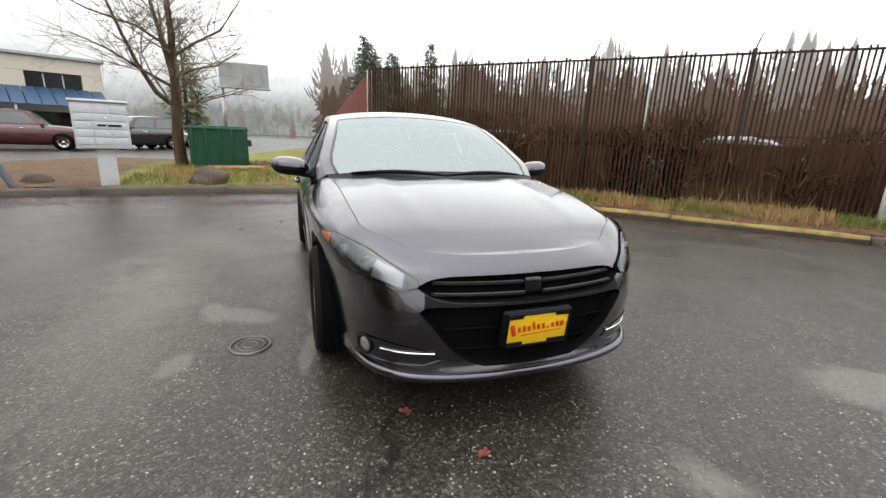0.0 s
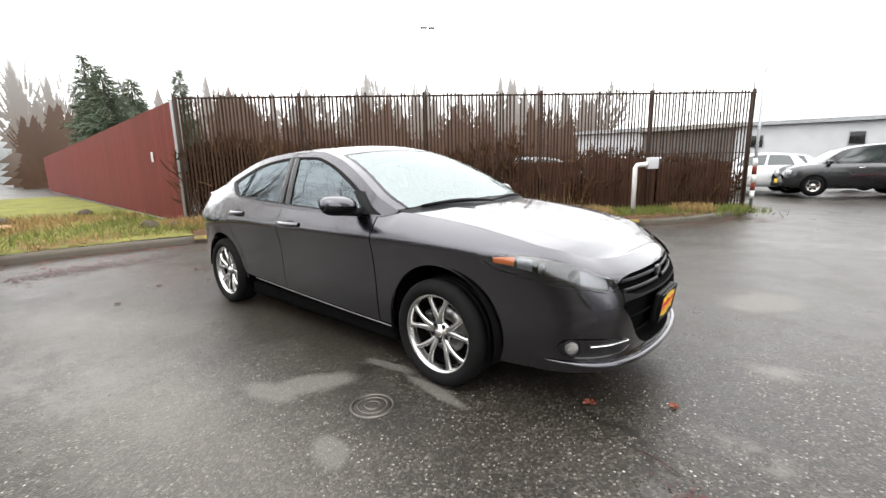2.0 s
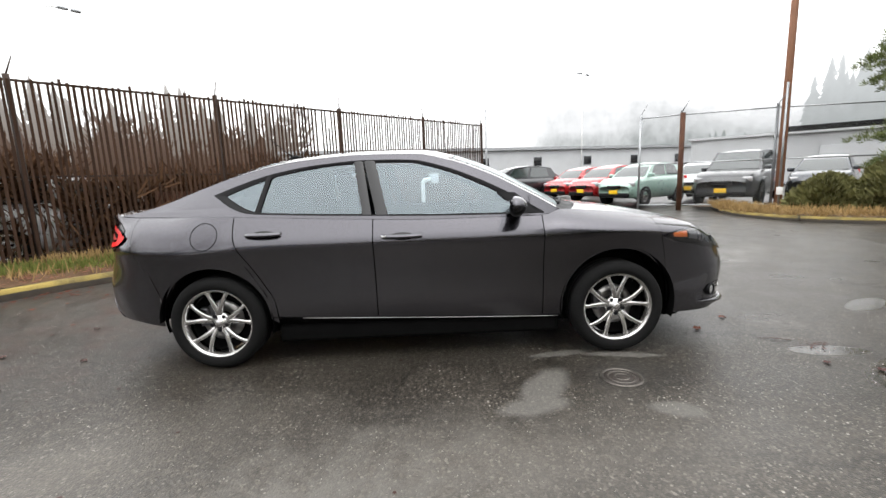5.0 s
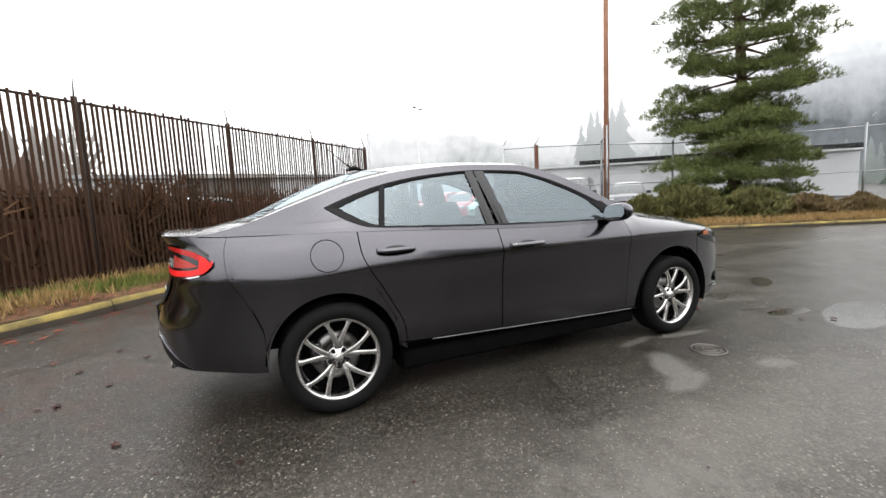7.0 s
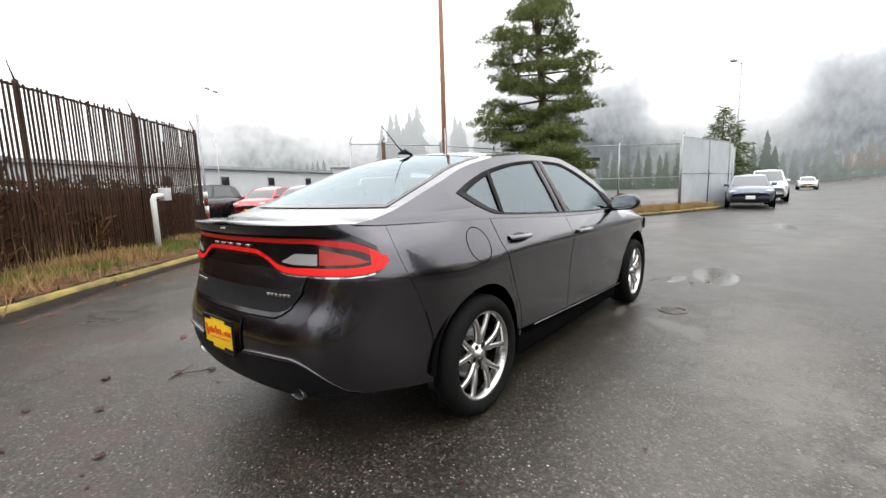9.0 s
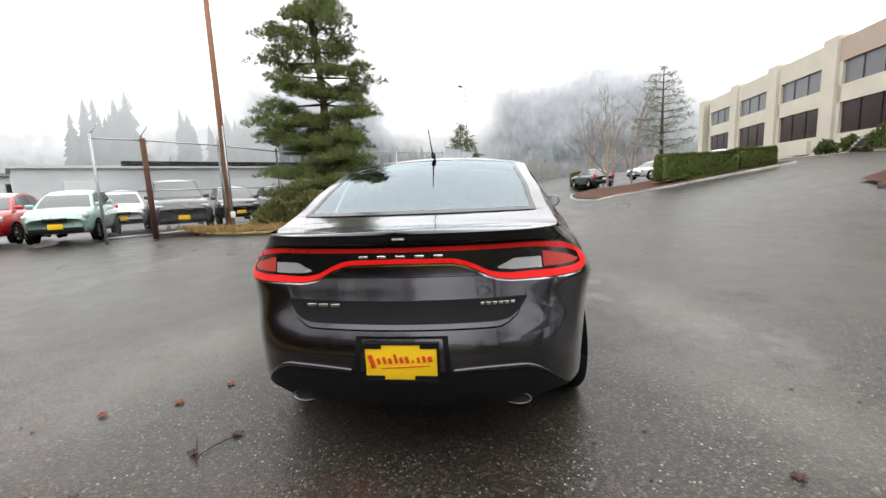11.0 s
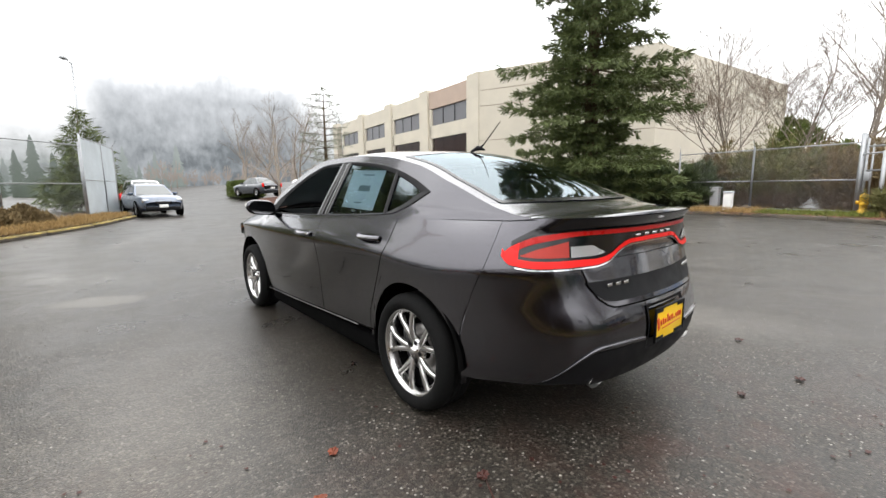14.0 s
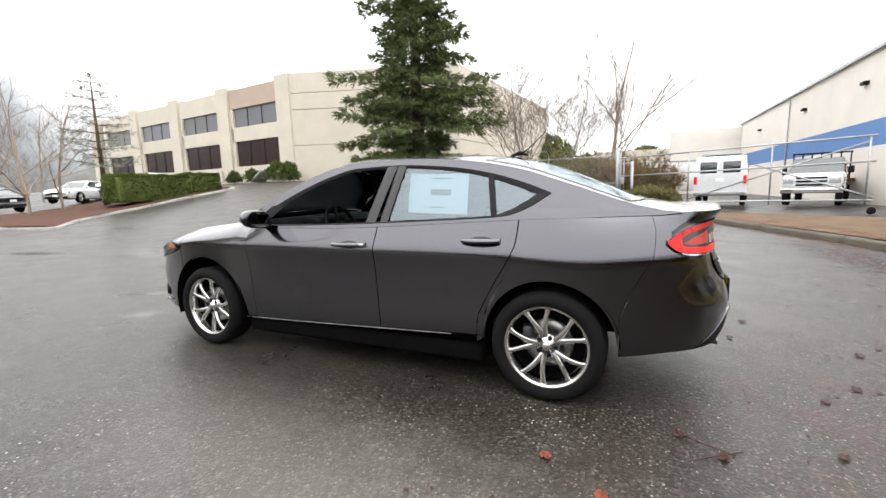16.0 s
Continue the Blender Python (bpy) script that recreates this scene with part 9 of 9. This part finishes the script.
def painted_fog_material(name, dark, fog, z0, z1, grain=0.05, arc=None):
    """A glowing wooded slope: ranks of firs as upright streaks, painted fog whiter and clearer with height."""
    m = bpy.data.materials.new(name)
    m.use_nodes = True
    t = m.node_tree
    t.nodes.clear()
    out = t.nodes.new("ShaderNodeOutputMaterial")
    em = t.nodes.new("ShaderNodeEmission")
    clear = t.nodes.new("ShaderNodeBsdfTransparent")
    mix = t.nodes.new("ShaderNodeMixShader")
    c = t.nodes.new("ShaderNodeTexCoord")
    sep = t.nodes.new("ShaderNodeSeparateXYZ")
    t.links.new(c.outputs["Object"], sep.inputs["Vector"])
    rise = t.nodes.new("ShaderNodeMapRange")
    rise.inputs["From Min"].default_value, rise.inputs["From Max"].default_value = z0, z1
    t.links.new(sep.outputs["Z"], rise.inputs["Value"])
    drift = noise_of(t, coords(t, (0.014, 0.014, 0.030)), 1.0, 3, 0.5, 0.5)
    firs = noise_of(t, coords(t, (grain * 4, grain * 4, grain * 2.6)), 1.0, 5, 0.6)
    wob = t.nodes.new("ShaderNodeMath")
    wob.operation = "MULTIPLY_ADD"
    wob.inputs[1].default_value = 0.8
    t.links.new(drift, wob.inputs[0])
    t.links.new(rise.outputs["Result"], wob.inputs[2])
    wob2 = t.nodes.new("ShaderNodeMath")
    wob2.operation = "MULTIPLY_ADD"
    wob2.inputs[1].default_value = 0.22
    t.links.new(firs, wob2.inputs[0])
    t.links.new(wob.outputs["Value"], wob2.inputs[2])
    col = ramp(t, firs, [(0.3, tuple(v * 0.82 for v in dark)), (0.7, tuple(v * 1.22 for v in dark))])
    # painted fog: the glowing fir colour turns to fog colour upward
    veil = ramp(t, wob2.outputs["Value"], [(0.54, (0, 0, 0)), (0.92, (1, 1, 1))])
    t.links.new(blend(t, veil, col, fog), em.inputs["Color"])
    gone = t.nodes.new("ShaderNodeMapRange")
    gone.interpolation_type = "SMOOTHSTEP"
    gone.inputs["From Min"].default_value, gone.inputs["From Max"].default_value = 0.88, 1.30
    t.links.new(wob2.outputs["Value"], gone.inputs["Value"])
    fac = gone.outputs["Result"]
    if arc:
        # the slope thins out towards both ends of its arc
        turn = t.nodes.new("ShaderNodeMath")
        turn.operation = "ARCTAN2"
        t.links.new(sep.outputs["Y"], turn.inputs[0])
        t.links.new(sep.outputs["X"], turn.inputs[1])
        for edge, inner in ((arc[0], arc[0] + 6), (arc[1], arc[1] - 6)):
            side = t.nodes.new("ShaderNodeMapRange")
            side.interpolation_type = "SMOOTHSTEP"
            side.inputs["From Min"].default_value, side.inputs["From Max"].default_value = radians(min(edge, inner)), radians(max(edge, inner))
            side.inputs["To Min"].default_value, side.inputs["To Max"].default_value = (1, 0) if edge < inner else (0, 1)
            t.links.new(turn.outputs["Value"], side.inputs["Value"])
            most = t.nodes.new("ShaderNodeMath")
            most.operation = "MAXIMUM"
            t.links.new(fac, most.inputs[0])
            t.links.new(side.outputs["Result"], most.inputs[1])
            fac = most.outputs["Value"]
    t.links.new(fac, mix.inputs["Fac"])
    t.links.new(em.outputs["Emission"], mix.inputs[1])
    t.links.new(clear.outputs["BSDF"], mix.inputs[2])
    t.links.new(mix.outputs["Shader"], out.inputs["Surface"])
    return m


def woods(name, radius, a0, a1, tall, seed, material, label, base=0.0, step=0.5, bare=0.0, wide=1.0):
    """A far belt of trees on an arc: ragged fir crowns built of many drooping boughs, with leafless crowns between."""
    rng = random.Random(seed)
    verts, faces = [], []
    a = a0
    while a < a1:
        h = tall * rng.uniform(0.6, 1.05) * (0.85 + 0.4 * noise.noise(Vector((a * 0.17, seed, 0))))
        w = h * rng.uniform(0.30, 0.42) * wide
        r = radius * rng.uniform(0.96, 1.05)
        mid = math.radians(a)
        def at(u, z):
            g = mid + u / r
            return (r * math.cos(g), r * math.sin(g), base + z)
        if rng.random() < bare:
            for k in range(60):
                g, q = rng.uniform(-1.2, 1.2), rng.uniform(0.2, 1.0)
                u0, z0 = math.sin(g) * w * 0.5 * q, h * (0.35 + 0.55 * math.cos(g) * q)
                u1, z1 = u0 + math.sin(g) * w * 0.14 + rng.uniform(-0.2, 0.2), z0 + h * 0.10
                e = h * 0.010
                c = len(verts)
                verts += [at(u0 - e, z0), at(u0 + e, z0), at(u1 + e * 0.4, z1), at(u1 - e * 0.4, z1)]
                faces.append((c, c + 1, c + 2, c + 3))
            c = len(verts)
            verts += [at(-h * 0.015, 0), at(h * 0.015, 0), at(h * 0.008, h * 0.8), at(-h * 0.008, h * 0.8)]
            faces.append((c, c + 1, c + 2, c + 3))
        else:
            n = 16
            for k in range(n):
                t = k / n
                for side in (-1, 1):
                    hw = w * 0.5 * (1 - t) ** 0.72 * rng.uniform(0.55, 1.15) + 0.15
                    z = h * (0.06 + 0.94 * t)
                    dz = h / n
                    c = len(verts)
                    verts += [at(0, z + dz * 1.5), at(0, z - dz * 0.8), at(side * hw, z - dz * rng.uniform(0.2, 1.0)), at(side * hw * 0.55, z + dz * 0.5)]
                    faces.append((c, c + 1, c + 2, c + 3) if side > 0 else (c, c + 3, c + 2, c + 1))
            c = len(verts)
            verts += [at(-w * 0.3, 0), at(w * 0.3, 0), at(0.05, h), at(-0.05, h)]
            faces.append((c, c + 1, c + 2, c + 3))
        a += step * rng.uniform(0.6, 1.4)
    o = raw(name, verts, faces, material, None, smooth=False)
    tagged(o, label, "woods", kind="structure")
    return o


# slopes glow by themselves; second colour is the fog painted over the first
bank_far = painted_fog_material("slope_painted_fog", (0.33, 0.36, 0.36), (0.85, 0.87, 0.89), 10, 88, arc=(-50, 80))
bank_hill = painted_fog_material("dark_slope_painted_fog", (0.20, 0.222, 0.24), (0.70, 0.73, 0.77), 20, 76, 0.07, (-26, 3))
bank_east = painted_fog_material("lot_slope_painted_fog", (0.20, 0.222, 0.24), (0.70, 0.73, 0.77), 20, 76, 0.07, (11, 34))
# tree belts glow too; their paler upper colour is painted mist
mist_mat = painted_haze_material("tall_firs_painted_mist", (0.34, 0.37, 0.375), (0.80, 0.83, 0.85), 4, 32)
mid_mat = painted_haze_material("woods_painted_mist", (0.22, 0.255, 0.24), (0.55, 0.59, 0.60), 2, 36)
near_mat = painted_haze_material("near_trees_painted_mist", (0.10, 0.125, 0.10), (0.36, 0.40, 0.39), 1, 26)
brown_mat = painted_haze_material("brown_trees_painted_mist", (0.26, 0.215, 0.185), (0.60, 0.58, 0.56), 1, 22)
brush_mat = painted_haze_material("brown_woods_painted_haze", (0.085, 0.052, 0.036), (0.20, 0.15, 0.125), 1, 16)
north_mat = painted_haze_material("north_trees_painted_haze", (0.12, 0.085, 0.062), (0.45, 0.43, 0.41), 1, 18)
backdrop_arc("backdrop_slope", 340, -50, 80, 110, bank_far, "glowing backdrop of a wooded hillside with painted fog")
backdrop_arc("backdrop_hill", 230, -26, 3, 90, bank_hill, "glowing backdrop of a dark wooded hill with painted fog")
backdrop_arc("backdrop_hill", 230, 11, 34, 90, bank_east, "glowing backdrop of a dark wooded hill with painted fog")
woods("backdrop_mid", 175, -8, 64, 17, 2, mid_mat, "conifer woods across the valley, glowing, mist painted in", step=0.9)
woods("backdrop_near", 120, 1, 19, 14, 3, near_mat, "dark firs beyond the road, glowing, mist painted in", step=1.1)
woods("backdrop_near", 130, 42.5, 48, 29, 9, mist_mat, "tall firs beyond the lot, glowing, mist painted in", step=0.35, wide=1.0)
woods("backdrop_near", 140, 36.5, 38.5, 26, 10, mist_mat, "tall firs beyond the lot, glowing, mist painted in", step=0.5, wide=1.0)
woods("backdrop_near", 150, 28, 35, 31, 11, mist_mat, "tall firs beyond the lot, glowing, mist painted in", step=0.4, wide=1.0)
woods("backdrop_brown", 125, -30, -4, 11, 4, brown_mat, "leafless trees along the road, glowing, mist painted in", step=0.9, bare=0.85)
bank_west = painted_fog_material("shop_trees_painted_mist", (0.28, 0.30, 0.29), (0.86, 0.88, 0.89), 5, 34, 0.12, (150, 190))
backdrop_arc("backdrop_west", 150, 158, 180, 40, bank_west, "glowing backdrop of trees behind the shop, mist painted in")
bank_southwest = painted_fog_material("shop_drive_trees_painted_mist", (0.28, 0.30, 0.29), (0.86, 0.88, 0.89), 5, 34, 0.12, (-186, -148))
backdrop_arc("backdrop_southwest", 150, -180, -148, 40, bank_southwest, "glowing backdrop of trees behind the shop drive, mist painted in")
woods("backdrop_west", 100, 170, 196, 9, 5, brown_mat, "mixed trees behind the shop, glowing, mist painted in", step=1.6, bare=0.8)
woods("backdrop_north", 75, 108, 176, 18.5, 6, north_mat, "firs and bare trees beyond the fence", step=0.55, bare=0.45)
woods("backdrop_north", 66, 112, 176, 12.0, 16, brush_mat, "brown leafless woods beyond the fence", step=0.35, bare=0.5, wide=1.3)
woods("backdrop_north", 80, 88, 108, 8.0, 26, mid_mat, "low trees beyond the fence, glowing, mist painted in", step=1.0, bare=0.5)
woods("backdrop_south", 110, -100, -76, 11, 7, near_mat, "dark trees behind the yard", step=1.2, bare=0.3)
